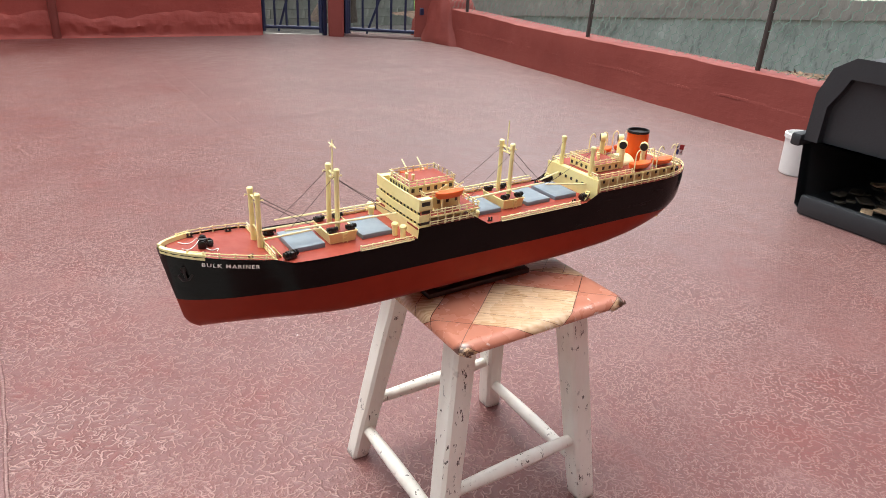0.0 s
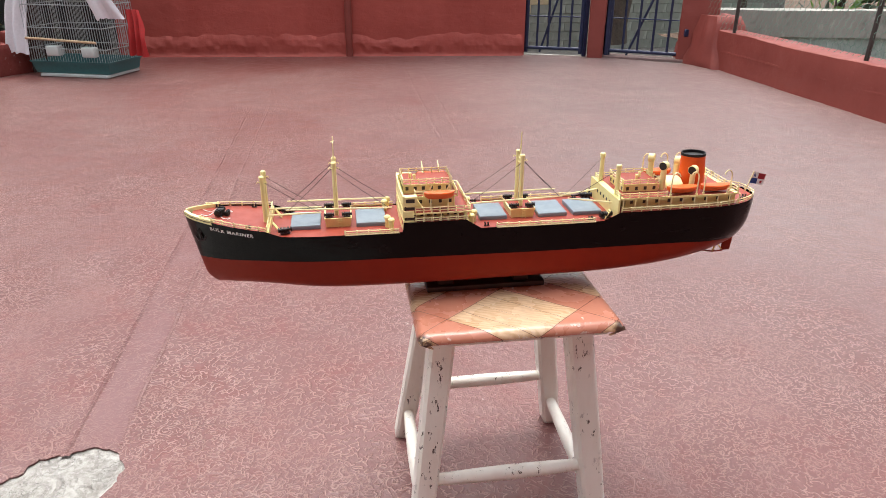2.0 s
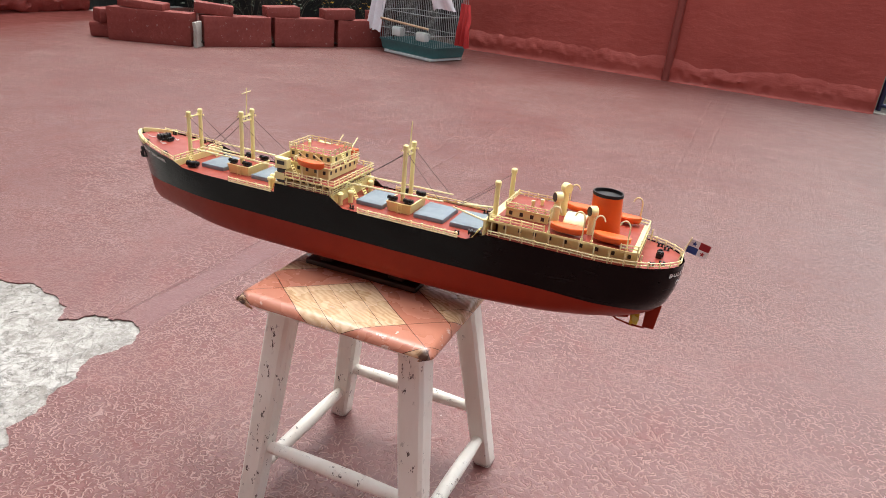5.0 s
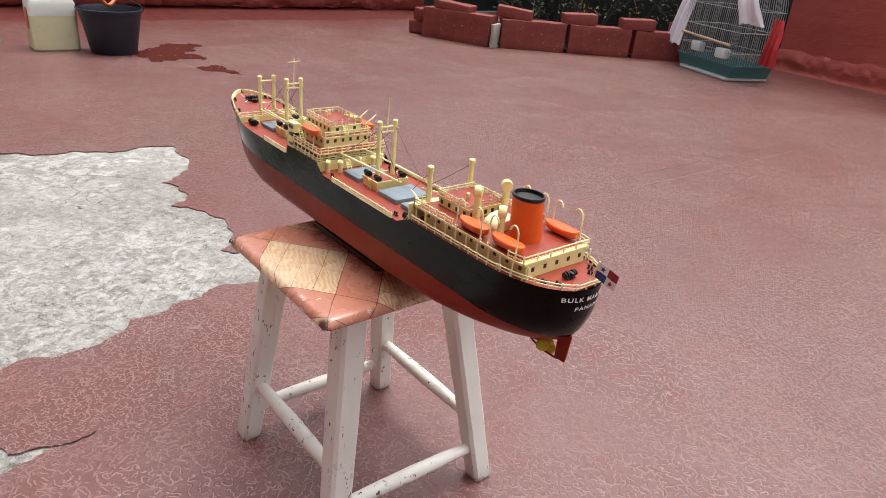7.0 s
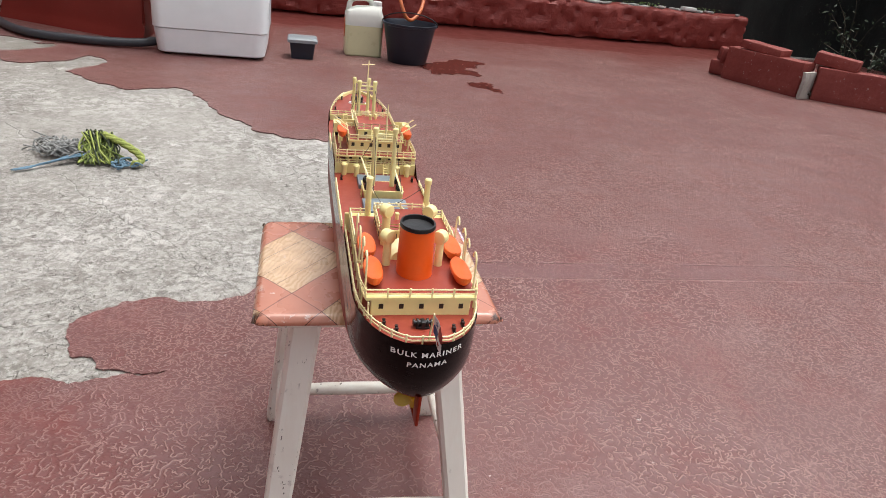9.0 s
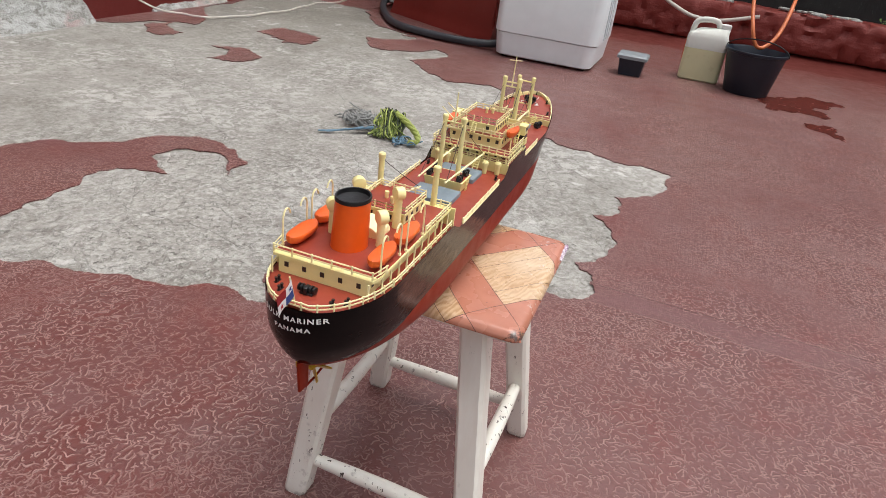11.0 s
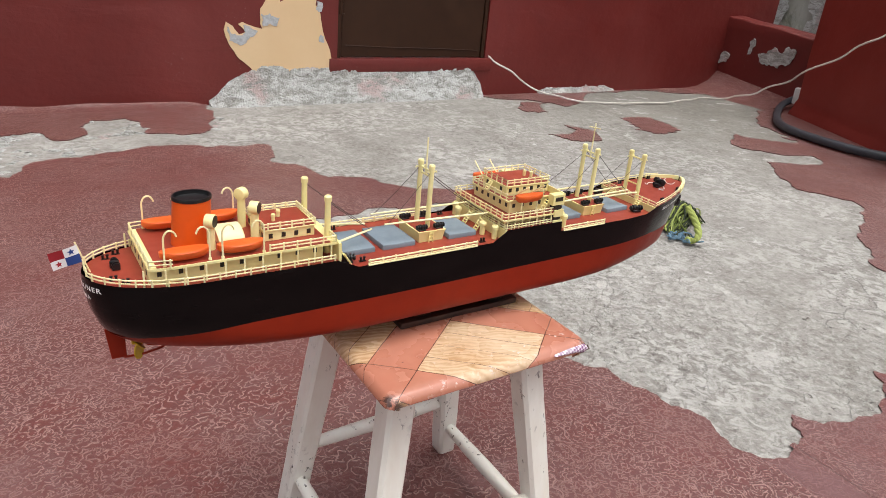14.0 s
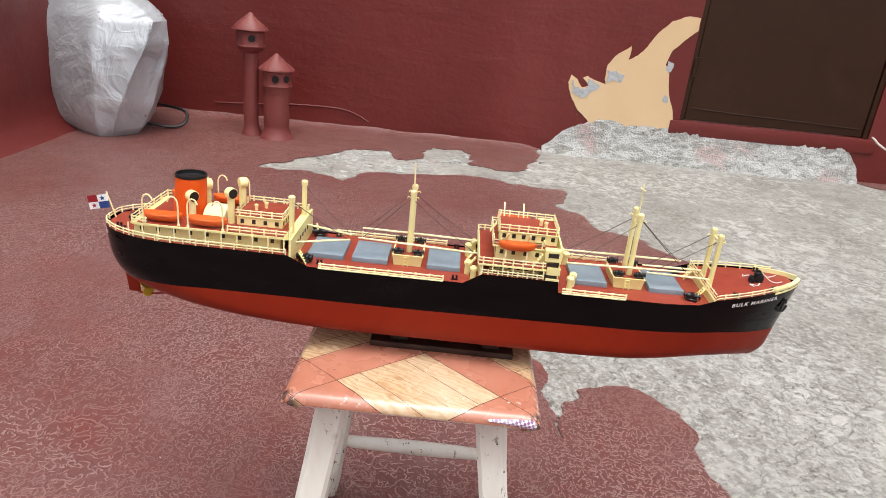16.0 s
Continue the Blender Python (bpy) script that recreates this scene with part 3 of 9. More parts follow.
def chipped_white():
    t = Tree("stool_white_paint")
    c = t.mix(t.ramp(t.noise(7, 5), 0.35, 0.7), (0.80, 0.79, 0.71), (0.86, 0.86, 0.79))
    streak = t.noise(30, 5, 0.6, t.mapped((1, 1, 0.16)))
    c = t.mix(t.ramp(streak, 0.45, 0.8, 0, 0.5), c, (0.64, 0.57, 0.48))
    low = t.n.new("ShaderNodeSeparateXYZ")
    t.l.new(t.co, low.inputs[0])
    chips = t.math("MULTIPLY", t.ramp(t.noise(110, 5, 0.7, t.mapped((1, 1, 0.45))), 0.605, 0.63), t.ramp(t.noise(11, 3), 0.46, 0.55))
    foot = t.ramp(t.math("ADD", low.outputs[2], t.math("MULTIPLY", t.noise(60, 4), 0.02)), 0.008, 0.020, 1.0, 0.0)
    chips = t.math("MAXIMUM", chips, t.math("MULTIPLY", foot, t.ramp(t.noise(85, 4, 0.7), 0.46, 0.52)))
    c = t.mix(chips, c, (0.07, 0.055, 0.042))
    grey = t.math("MULTIPLY", t.ramp(t.noise(45, 4, 0.6), 0.60, 0.68), t.ramp(t.noise(6, 3), 0.52, 0.62))
    c = t.mix(t.math("MULTIPLY", grey, 0.5), c, (0.34, 0.31, 0.28))
    return t.done(c, 0.42, t.bump(t.math("SUBTRACT", streak, chips), 0.0006))


def hull_black():
    t = Tree("hull_black_gloss")
    n = t.noise(26, 5, 0.6, t.mapped((1, 1, 3)))
    c = t.mix(t.ramp(n, 0.35, 0.75), (0.0022, 0.0018, 0.002), (0.006, 0.0045, 0.0045))
    dry = t.math("MULTIPLY", t.ramp(t.noise(35, 4, 0.6, t.mapped((0.5, 1, 3))), 0.56, 0.66), t.ramp(t.noise(5, 2), 0.45, 0.6))
    r = t.math("ADD", t.ramp(n, 0.3, 0.7, 0.08, 0.16), t.math("MULTIPLY", dry, 0.22))
    wavy = t.math("ADD", n, t.math("MULTIPLY", t.noise(9, 3, 0.5, t.mapped((1, 1, 1.6))), 2.2))
    return t.done(c, r, t.bump(wavy, 0.0007), Specular_IOR_Level=0.15)


def gingham():
    t = Tree("purple_gingham_cloth")
    k = t.n.new("ShaderNodeTexChecker")
    t.l.new(t.mapped((1, 0.0, 1), (0, 0.4, 0)), k.inputs["Vector"])
    k.inputs["Scale"].default_value = 330
    k.inputs["Color1"].default_value, k.inputs["Color2"].default_value = (0.72, 0.66, 0.72, 1), (0.24, 0.10, 0.24, 1)
    return t.done(t.mix(t.ramp(t.noise(60, 4), 0.4, 0.7, 0, 0.5), k.outputs[0], (0.6, 0.56, 0.58)), 0.85)


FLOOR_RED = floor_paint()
CONCRETE = concrete()
PLASTER = mortar()
BLOCKWALL = concrete("grey_render_wall", 0.75, 0.6)
WALL_RED = wall_paint("wall_red_deep", (0.120, 0.0138, 0.0112), (0.153, 0.0205, 0.0165), 0.45, 0.0045)
WALL_PALE = wall_paint("wall_red_pale", (0.20, 0.034, 0.025), (0.255, 0.056, 0.042), 0.6)
CREAM_WALL = wall_paint("old_cream_paint", (0.68, 0.47, 0.26), (0.74, 0.54, 0.32), 0.6, 0.001)
DOOR_BROWN = plain("door_brown_enamel", (0.042, 0.017, 0.008), 0.55, scale=12, var=0.3, bump=0.0006, Specular_IOR_Level=0.22)
STOOL_WHITE = chipped_white()
SEAT = seat_vinyl()
GINGHAM = gingham()
HULL_BLACK = hull_black()
HULL_RED = painted("hull_red_oxide", (0.225, 0.0165, 0.0055), (0.27, 0.024, 0.0075), 0.45, 45, 5, spec=0.16)
DECK_RED = painted("deck_red", (0.27, 0.038, 0.020), (0.335, 0.055, 0.031), 0.42, 60, 9)
CREAM = painted("ship_cream", (0.88, 0.79, 0.34), (0.92, 0.85, 0.44), 0.36, 90, 14)
RAIL_CREAM = painted("rail_cream", (0.90, 0.82, 0.44), (0.94, 0.88, 0.55), 0.4, 120, 20)
ORANGE = painted("ship_orange", (0.74, 0.088, 0.005), (0.81, 0.115, 0.010), 0.38, 70, 12)
BOAT_ORANGE = painted("boat_orange", (0.72, 0.108, 0.012), (0.79, 0.145, 0.025), 0.42, 70, 16)
HATCH = painted("hatch_grey_blue", (0.185, 0.235, 0.275), (0.225, 0.28, 0.32), 0.45, 70, 10)
BLACK = plain("fitting_black", (0.008, 0.008, 0.009), 0.4, scale=150)
WINDOW = plain("window_dark", (0.03, 0.028, 0.02), 0.3, scale=150)
WIRE = plain("rigging_wire", (0.07, 0.05, 0.045), 0.6, scale=200)
WHITE = plain("white_paint", (0.88, 0.88, 0.86), 0.4, scale=120, var=0.08)
BRASS = plain("propeller_yellow", (0.62, 0.42, 0.02), 0.35, scale=120)
DARKWOOD = wood("stand_dark_wood", (0.018, 0.008, 0.006), (0.045, 0.02, 0.014), 0.35)
FLAG_RED = plain("flag_red", (0.36, 0.012, 0.022), 0.6)
FLAG_BLUE = plain("flag_blue", (0.016, 0.055, 0.24), 0.6)
FLAG_WHITE = plain("flag_white", (0.80, 0.80, 0.80), 0.6, var=0.05)


# ---- the ship model: length along x, bow at small x ----
CY = 0.764
KEEL, BEAM = 0.424, 0.0605


def lerp_table(x, rows):
    if x <= rows[0][0]:
        return rows[0][1]
    for (a, va), (b, vb) in zip(rows[:-1], rows[1:]):
        if x <= b:
            return va + (vb - va) * (x - a) / (b - a)
    return rows[-1][1]


SHEER = [(0.157, 0.546), (0.20, 0.5405), (0.25, 0.533), (0.272, 0.530), (0.292, 0.522), (0.34, 0.520), (0.463, 0.520), (0.466, 0.534), (0.557, 0.534),
         (0.578, 0.520), (0.765, 0.520), (0.792, 0.532), (0.93, 0.5325), (1.04, 0.5350)]
WATERLINE = [(0.15, 0.477), (0.25, 0.482), (0.40, 0.480), (0.65, 0.477), (0.90, 0.477), (0.98, 0.4745), (1.04, 0.467)]
STEM = [(0.424, 0.235), (0.4275, 0.210), (0.431, 0.196), (0.438, 0.185), (0.448, 0.177), (0.478, 0.1705), (0.515, 0.1625), (0.545, 0.1565), (0.56, 0.154)]
STERN = [(0.424, 0.865), (0.431, 0.915), (0.439, 0.957), (0.448, 0.990), (0.455, 1.006), (0.463, 1.018), (0.472, 1.0265), (0.497, 1.0350), (0.520, 1.0380), (0.55, 1.0385)]


def keel_at(x):
    """The keel's height, rising a little towards the forefoot."""
    u = min(1.0, max(0.0, (0.37 - x) / 0.13))
    return KEEL + 0.0085 * u * u * (3 - 2 * u)


def half_breadth(x, z):
    xb, xs = lerp_table(z, STEM), lerp_table(z, STERN)
    if x <= xb or x >= xs:
        return 0.0
    h = min(1.0, max(0.0, (z - keel_at(x)) / 0.024))
    b = BEAM * (1 - (1 - h) ** 2.4) ** (1 / 2.4)
    up = min(1.0, max(0.0, (z - KEEL) / 0.12))
    lb = 0.27 - 0.125 * up
    ls = 0.27 - 0.168 * min(1.0, up / 0.5) ** 0.7
    u, v = min(1.0, (x - xb) / lb), min(1.0, (xs - x) / ls)
    return b * (1 - (1 - u) ** 2.0) ** (0.80 - 0.14 * up) * (1 - (1 - v) ** 2.3) ** (0.72 - 0.22 * min(1.0, up / 0.6))


def stations():
    s = [0.0, 0.003, 0.008, 0.015, 0.025, 0.038]
    s += [0.055 + 0.0125 * k for k in range(72)]
    s += [0.962, 0.972, 0.98, 0.987, 0.993, 0.997, 1.0]
    for x in (0.272, 0.292, 0.4625, 0.4660, 0.557, 0.578, 0.765, 0.792):
        s.append((x - 0.1565) / 0.8785)
    return sorted(set(round(v, 5) for v in s))


def ship_hull(parent):
    bm = bmesh.new()
    rows_low, rows_up = 9, 8
    for side in (-1, 1):
        grid = []
        for s in stations():
            xn = 0.1565 + 0.8785 * s
            wl, top = lerp_table(xn, WATERLINE), lerp_table(xn, SHEER)
            kz = keel_at(xn)
            zs = [kz + (wl - kz) * (k / rows_low) ** 1.5 for k in range(rows_low + 1)] + [wl + (top - wl) * k / rows_up for k in range(1, rows_up + 1)]
            col = [None]
            for z in zs:
                xb, xs = lerp_table(z, STEM), lerp_table(z, STERN)
                x = xb + (xs - xb) * s
                y = half_breadth(x, z)
                col.append(Vector((x, CY + side * y, z)))
            col[0] = Vector((col[1].x, CY, kz))
            grid.append([bm.verts.new(p) for p in col])
        for a, b in zip(grid[:-1], grid[1:]):
            for k in range(len(a) - 1):
                f = bm.faces.new((a[k], a[k + 1], b[k + 1], b[k]))
                f.material_index = 0 if k < rows_low + 1 else 1
    bmesh.ops.remove_doubles(bm, verts=bm.verts[:], dist=2e-5)
    bmesh.ops.dissolve_degenerate(bm, edges=bm.edges[:], dist=1e-6)
    return part("hull", bm, [HULL_RED, HULL_BLACK], parent, "black topsides over a red-brown bottom", smooth=45)


def deck_strip(name, parent, x0, x1, zf, mat=DECK_RED, inset=0.0012, n=40, thick=0.002, label=""):
    """A deck that fills the hull from side to side between x0 and x1."""
    bm = bmesh.new()
    rows = []
    for k in range(n + 1):
        x = x0 + (x1 - x0) * k / n
        z = zf(x)
        y = max(0.0008, half_breadth(x, z) - inset)
        rows.append([Vector((x, CY - y, z)), Vector((x, CY - y * 0.5, z + 0.0006)), Vector((x, CY + y * 0.5, z + 0.0006)), Vector((x, CY + y, z)),
                     Vector((x, CY + y, z - thick)), Vector((x, CY - y, z - thick))])
    skin(bm, rows)
    return part(name, bm, mat, parent, label)


def edge_path(x0, x1, zf, side, inset=0.002, n=24):
    out = []
    for k in range(n + 1):
        x = x0 + (x1 - x0) * k / n
        z = zf(x)
        out.append(Vector((x, CY + side * max(0.0, half_breadth(x, z) - inset), z)))
    return out


def stern_path(x0, zf, inset=0.002, n=40):
    """Along the deck edge from the starboard side round the stern to port."""
    xe = 1.0365 - inset
    out = []
    for k in range(n + 1):
        a = math.pi * k / n - math.pi / 2
        x = x0 + (xe - x0) * math.cos(a) ** 0.55 if abs(math.cos(a)) > 1e-6 else x0
        x = min(x, xe)
        z = zf(x)
        y = max(0.0, half_breadth(x, z) - inset)
        out.append(Vector((x, CY - y if a > 0 else CY + y, z)))
    out[n // 2].y = CY
    return out


WIN_MESH = {}


def window(parent, x, y, z, face, w=0.0044, h=0.0052):
    """A small dark pane, standing a hair proud of a deckhouse wall. face is x or y."""
    key = (face, w, h)
    if key not in WIN_MESH:
        bm = bmesh.new()
        d = 0.0006
        s = (d, w, h) if face == "x" else (w, d, h)
        box(bm, [-v / 2 for v in s], [v / 2 for v in s])
        WIN_MESH[key] = finish(bm, "window", WINDOW)
    ob = new("window", WIN_MESH[key])
    ob.parent = parent
    ob.location = Vector((x, y, z)) - OFFS[root_of(parent).name]
    return ob


def ring_windows(parent, x0, x1, hy, z, nx, ny, faces="fasp", w=0.0044, h=0.0052):
    for k in range(nx):
        x = x0 + (x1 - x0) * (k + 0.5) / nx
        if "p" in faces:
            window(parent, x, CY - hy, z, "y", w, h)
        if "s" in faces:
            window(parent, x, CY + hy, z, "y", w, h)
    for k in range(ny):
        y = CY - hy + 2 * hy * (k + 0.5) / ny
        if "f" in faces:
            window(parent, x0, y, z, "x", w, h)
        if "a" in faces:
            window(parent, x1, y, z, "x", w, h)


def house(name, parent, x0, x1, hy, z0, z1, mat=CREAM, bev=0.0008, label=""):
    bm = bmesh.new()
    box(bm, (x0, CY - hy, z0), (x1, CY + hy, z1), bev)
    return part(name, bm, mat, parent, label)


def slab(name, parent, x0, x1, hy, z, t=0.0022, rim=CREAM, top=DECK_RED, label=""):
    """A deck with a cream edge and a red top."""
    bm = bmesh.new()
    box(bm, (x0, CY - hy, z - t), (x1, CY + hy, z), 0.0005)
    box(bm, (x0 + 0.0012, CY - hy + 0.0012, z - 0.0004), (x1 - 0.0012, CY + hy - 0.0012, z + 0.0004), mat=1)
    return part(name, bm, [rim, top], parent, label)


def winch(parent, x, y, z, turn=0.0, s=1.0):
    """A cargo winch: bed plate, flanged drum with warping ends, gear case."""
    m = pose(x, y, z, 0, 0, turn) @ Matrix.Scale(s, 4)

    def piece(name, bm, under):
        bmesh.ops.transform(bm, matrix=m, verts=bm.verts[:])
        return part(name, bm, BLACK, under)
    bm = bmesh.new()
    box(bm, (-0.006, -0.0036, 0), (0.006, 0.0036, 0.0024), 0.0005)
    ob = piece("winch", bm, parent)
    bm = bmesh.new()
    prof = [(-0.0086, 0.0022), (-0.0082, 0.0034), (-0.0070, 0.0034), (-0.0066, 0.0018), (-0.0052, 0.0018), (-0.0050, 0.0039), (-0.0036, 0.0039), (-0.0034, 0.0024),
            (0.0034, 0.0024), (0.0036, 0.0039), (0.0050, 0.0039), (0.0052, 0.0018), (0.0066, 0.0018), (0.0070, 0.0034), (0.0082, 0.0034), (0.0086, 0.0022)]
    skin(bm, [ring_pts(Vector((a, 0, 0.0050)), Vector((0, 1, 0)), Vector((0, 0, 1)), r, 12) for a, r in prof])
    piece("drum", bm, ob)
    bm = bmesh.new()
    box(bm, (-0.0020, -0.0050, 0.001), (0.0020, 0.0030, 0.0080), 0.0010, 2)
    piece("gear_case", bm, ob)
    return ob


def bollards(parent, x, y, z):
    bm = bmesh.new()
    box(bm, (x - 0.004, y - 0.0016, z), (x + 0.004, y + 0.0016, z + 0.0009))
    for d in (-0.0022, 0.0022):
        cyl(bm, (x + d, y, z), (x + d, y, z + 0.0045), 0.0012, seg=8)
        cyl(bm, (x + d, y, z + 0.0042), (x + d, y, z + 0.0052), 0.0016, seg=8)
    return part("bollard_pair", bm, BLACK, parent)


def post(name, parent, x, y, z0, z1, r=0.0033, cap=True):
    bm = bmesh.new()
    prof = [(r * 1.04, 0), (r, (z1 - z0) * 0.1), (r * 0.92, z1 - z0 - 0.007)]
    if cap:
        prof += [(r * 1.16, z1 - z0 - 0.0066), (r * 1.2, z1 - z0 - 0.0015), (r * 0.85, z1 - z0)]
    lathe(bm, (x, y, z0), prof, 14)
    return part(name, bm, CREAM, parent)


def mast_pair(ship, x, z0, z1, hy=0.013, top=None, cross=False):
    """Twin masts with cross ties; top is the height of a thin topmast."""
    first = post("mast", ship, x, CY - hy, z0, z1)
    first["label"] = "cream twin mast with cross ties"
    post("mast_post", first, x, CY + hy, z0, z1)
    z = z1 - 0.009
    for zz, r in ((z, 0.0013), (z - 0.007, 0.0013)) if top else ((z, 0.0013), (z0 + 0.022, 0.0011)):
        bm = bmesh.new()
        cyl(bm, (x, CY - hy, zz), (x, CY + hy, zz), r, seg=8)
        part("cross_tie", bm, CREAM, first)
    for s in (-1, 1):
        for d in (-1, 1):
            bm = bmesh.new()
            tube(bm, [(x + d * 0.003, CY + s * hy, z - 0.001), (x + d * 0.0062, CY + s * hy, z + 0.0008), (x + d * 0.0072, CY + s * hy, z - 0.0016)], 0.0008, 5)
            part("span_hook", bm, CREAM, first)
    if top:
        bm = bmesh.new()
        tube(bm, [(x, CY, z - 0.007), (x, CY, z + 0.006), (x + 0.0008, CY + 0.0006, top)], 0.0012, 6, taper=[1.1, 1.0, 0.75])
        if cross:
            cyl(bm, (x + 0.0006, CY - 0.0105, top - 0.0075), (x + 0.0006, CY + 0.0105, top - 0.0058), 0.0009, seg=6)
            cyl(bm, (x - 0.003, CY + 0.0004, top - 0.008), (x + 0.003, CY + 0.0004, top - 0.006), 0.0007, seg=6)
        part("topmast", bm, RAIL_CREAM, first)
    return first


def boom(ship, a, b, wire_from, both=False):
    """A derrick boom from a to b, held by a wire at b, or by one at each end."""
    bm = bmesh.new()
    tube(bm, [a, Vector(a).lerp(Vector(b), 0.5), b], 0.00135, 6, taper=[0.9, 1.1, 0.85])
    ob = part("derrick_boom", bm, RAIL_CREAM, ship)
    for f in (0.97, 0.03) if both else (0.97,):
        bm = bmesh.new()
        p, q = Vector(wire_from), Vector(a).lerp(Vector(b), f)
        tube(bm, [p, (p + q) / 2 - Vector((0, 0, 0.0012)), q], 0.00043, 4)
        part("rigging_wire", bm, WIRE, ob)
    return ob


def mast_house(ship, x0, x1, hy, z0, h):
    """Winch house at a mast's foot: flared cream walls, red top, ladders, four winches."""
    bm = bmesh.new()
    lo, hi = [], []
    for z, e in ((z0, -0.0015), (z0 + h * 0.75, 0.0), (z0 + h, 0.0012)):
        lo.append([Vector((x0 - e, CY - hy - e, z)), Vector((x1 + e, CY - hy - e, z)), Vector((x1 + e, CY + hy + e, z)), Vector((x0 - e, CY + hy + e, z))])
    rows = skin(bm, lo)
    box(bm, (x0 + 0.001, CY - hy + 0.001, z0 + h - 0.001), (x1 - 0.001, CY + hy - 0.001, z0 + h + 0.0003), mat=1)
    ob = part("winch_house", bm, [CREAM, DECK_RED], ship)
    for s in (-1, 1):
        bm = bmesh.new()
        xm = (x0 + x1) / 2 + 0.002
        for d in (-0.0028, 0.0028):
            box(bm, (xm + d - 0.0005, CY + s * (hy + 0.0018) - 0.0006, z0), (xm + d + 0.0005, CY + s * (hy + 0.0018) + 0.0006, z0 + h))
        for k in range(3):
            zz = z0 + h * (0.2 + 0.3 * k)
            box(bm, (xm - 0.0028, CY + s * (hy + 0.0018) - 0.0005, zz), (xm + 0.0028, CY + s * (hy + 0.0018) + 0.0005, zz + 0.001))
        part("ladder", bm, CREAM, ob)
        for x in (x0 + 0.006, x1 - 0.006):
            winch(ship, x, CY + s * (hy - 0.005), z0 + h, 0, 0.86)
    return ob


def vent_post(ship, x, y, z0, h, r=0.0036):
    bm = bmesh.new()
    lathe(bm, (x, y, z0), [(r, 0), (r, h * 0.68), (r * 1.35, h * 0.72), (r * 1.35, h * 0.9), (r * 0.9, h)], 12)
    return part("ventilator", bm, CREAM, ship)


def cowl(ship, x, y, z0, h, r=0.0042, mouth=0.0078):
    """A cowl ventilator with its round mouth turned forward and outboard."""
    out = 1 if y > CY else -1
    turn = Matrix.Translation((x, y, 0)) @ Matrix.Rotation(radians(-38 * out), 4, "Z") @ Matrix.Translation((-x, -y, 0))
    bm = bmesh.new()
    cyl(bm, (x, y, z0), (x, y, z0 + h), r * 1.05, r, seg=14)
    rings = []
    for k, (dx, rr) in enumerate(((0.0046, 0.80), (0.0043, 0.95), (0.0036, 1.0), (-0.001, 1.0), (-0.0042, 1.0), (-0.0048, 0.94))):
        rings.append(ring_pts(Vector((x + dx, y, z0 + h)), Vector((0, 1, 0)), Vector((0, 0, 1)), mouth * rr, 18))
    skin(bm, rings)
    bmesh.ops.transform(bm, matrix=turn, verts=bm.verts[:])
    ob = part("cowl_ventilator", bm, CREAM, ship)
    bm = bmesh.new()
    cyl(bm, (x - 0.0045, y, z0 + h), (x - 0.0052, y, z0 + h), mouth * 0.86, seg=18)
    bmesh.ops.transform(bm, matrix=turn, verts=bm.verts[:])
    part("mouth", bm, BLACK, ob, "black cowl mouth")
    return ob


def lifeboat(ship, x0, x1, y, z0, h=0.0085, w=0.0085):
    bm = bmesh.new()
    rings, n = [], 22
    for k in range(n + 1):
        u = 0.5 - 0.5 * math.cos(math.pi * k / n)
        x = x0 + (x1 - x0) * u
        b = w * max(0.16, (1 - abs(2 * u - 1) ** 2.8) ** 0.5)
        sh = 0.0007 * abs(2 * u - 1) ** 2
        lift = h * 0.45 * abs(2 * u - 1) ** 5
        half = [(0.0, lift), (0.66, h * 0.20 + lift * 0.6), (0.97, h * 0.58), (1.0, h * 0.84), (0.90, h * 0.95), (0.50, h * 1.0)]
        ring = [Vector((x, y - b * f, z0 + z + sh)) for f, z in half] + [Vector((x, y, z0 + h * 1.03 + sh))] + [Vector((x, y + b * f, z0 + z + sh)) for f, z in half[:0:-1]]
        rings.append(ring)
    skin(bm, rings)
    return part("lifeboat", bm, BOAT_ORANGE, ship, "orange covered lifeboat")


def davit(parent, x, y, z0, h, reach, way):
    """A crook-shaped boat davit that bends along the ship."""
    bm = bmesh.new()
    pts = [(x, y, z0), (x, y, z0 + h * 0.5), (x, y, z0 + h * 0.72)]
    for k in range(1, 9):
        a = math.pi * 0.9 * k / 8
        pts.append((x + way * reach * 0.5 * (1 - math.cos(a)), y, z0 + h * 0.72 + h * 0.26 * math.sin(a)))
    tube(bm, pts, 0.0010, 6)
    cyl(bm, (x, y, z0), (x, y, z0 + 0.0025), 0.0018, seg=8)
    return part("davit", bm, RAIL_CREAM, parent)


def cradle(parent, x, y, z0, z1):
    """A post that carries a boat over the deck."""
    bm = bmesh.new()
    tube(bm, [(x, y, z0), (x, y, z1 - 0.002), (x + 0.001, y, z1 + 0.001)], 0.0011, 6)
    cyl(bm, (x, y, z0), (x, y, z0 + 0.002), 0.0018, seg=8)
    return part("boat_cradle", bm, RAIL_CREAM, parent)


def text_mesh(body, size):
    cu = bpy.data.curves.new("lettering", "FONT")
    cu.body, cu.size, cu.space_character = body, size, 1.25
    cu.offset = size * 0.024
    cu.resolution_u = 3
    ob = new("lettering", cu)
    dg = bpy.context.evaluated_depsgraph_get()
    me = bpy.data.meshes.new_from_object(ob.evaluated_get(dg))
    bpy.data.objects.remove(ob)
    bpy.data.curves.remove(cu)
    bm = bmesh.new()
    bm.from_mesh(me)
    bpy.data.meshes.remove(me)
    for _ in range(2):
        bmesh.ops.subdivide_edges(bm, edges=[e for e in bm.edges if e.calc_length() > size * 0.25], cuts=1)
    bmesh.ops.triangulate(bm, faces=bm.faces[:])
    return bm


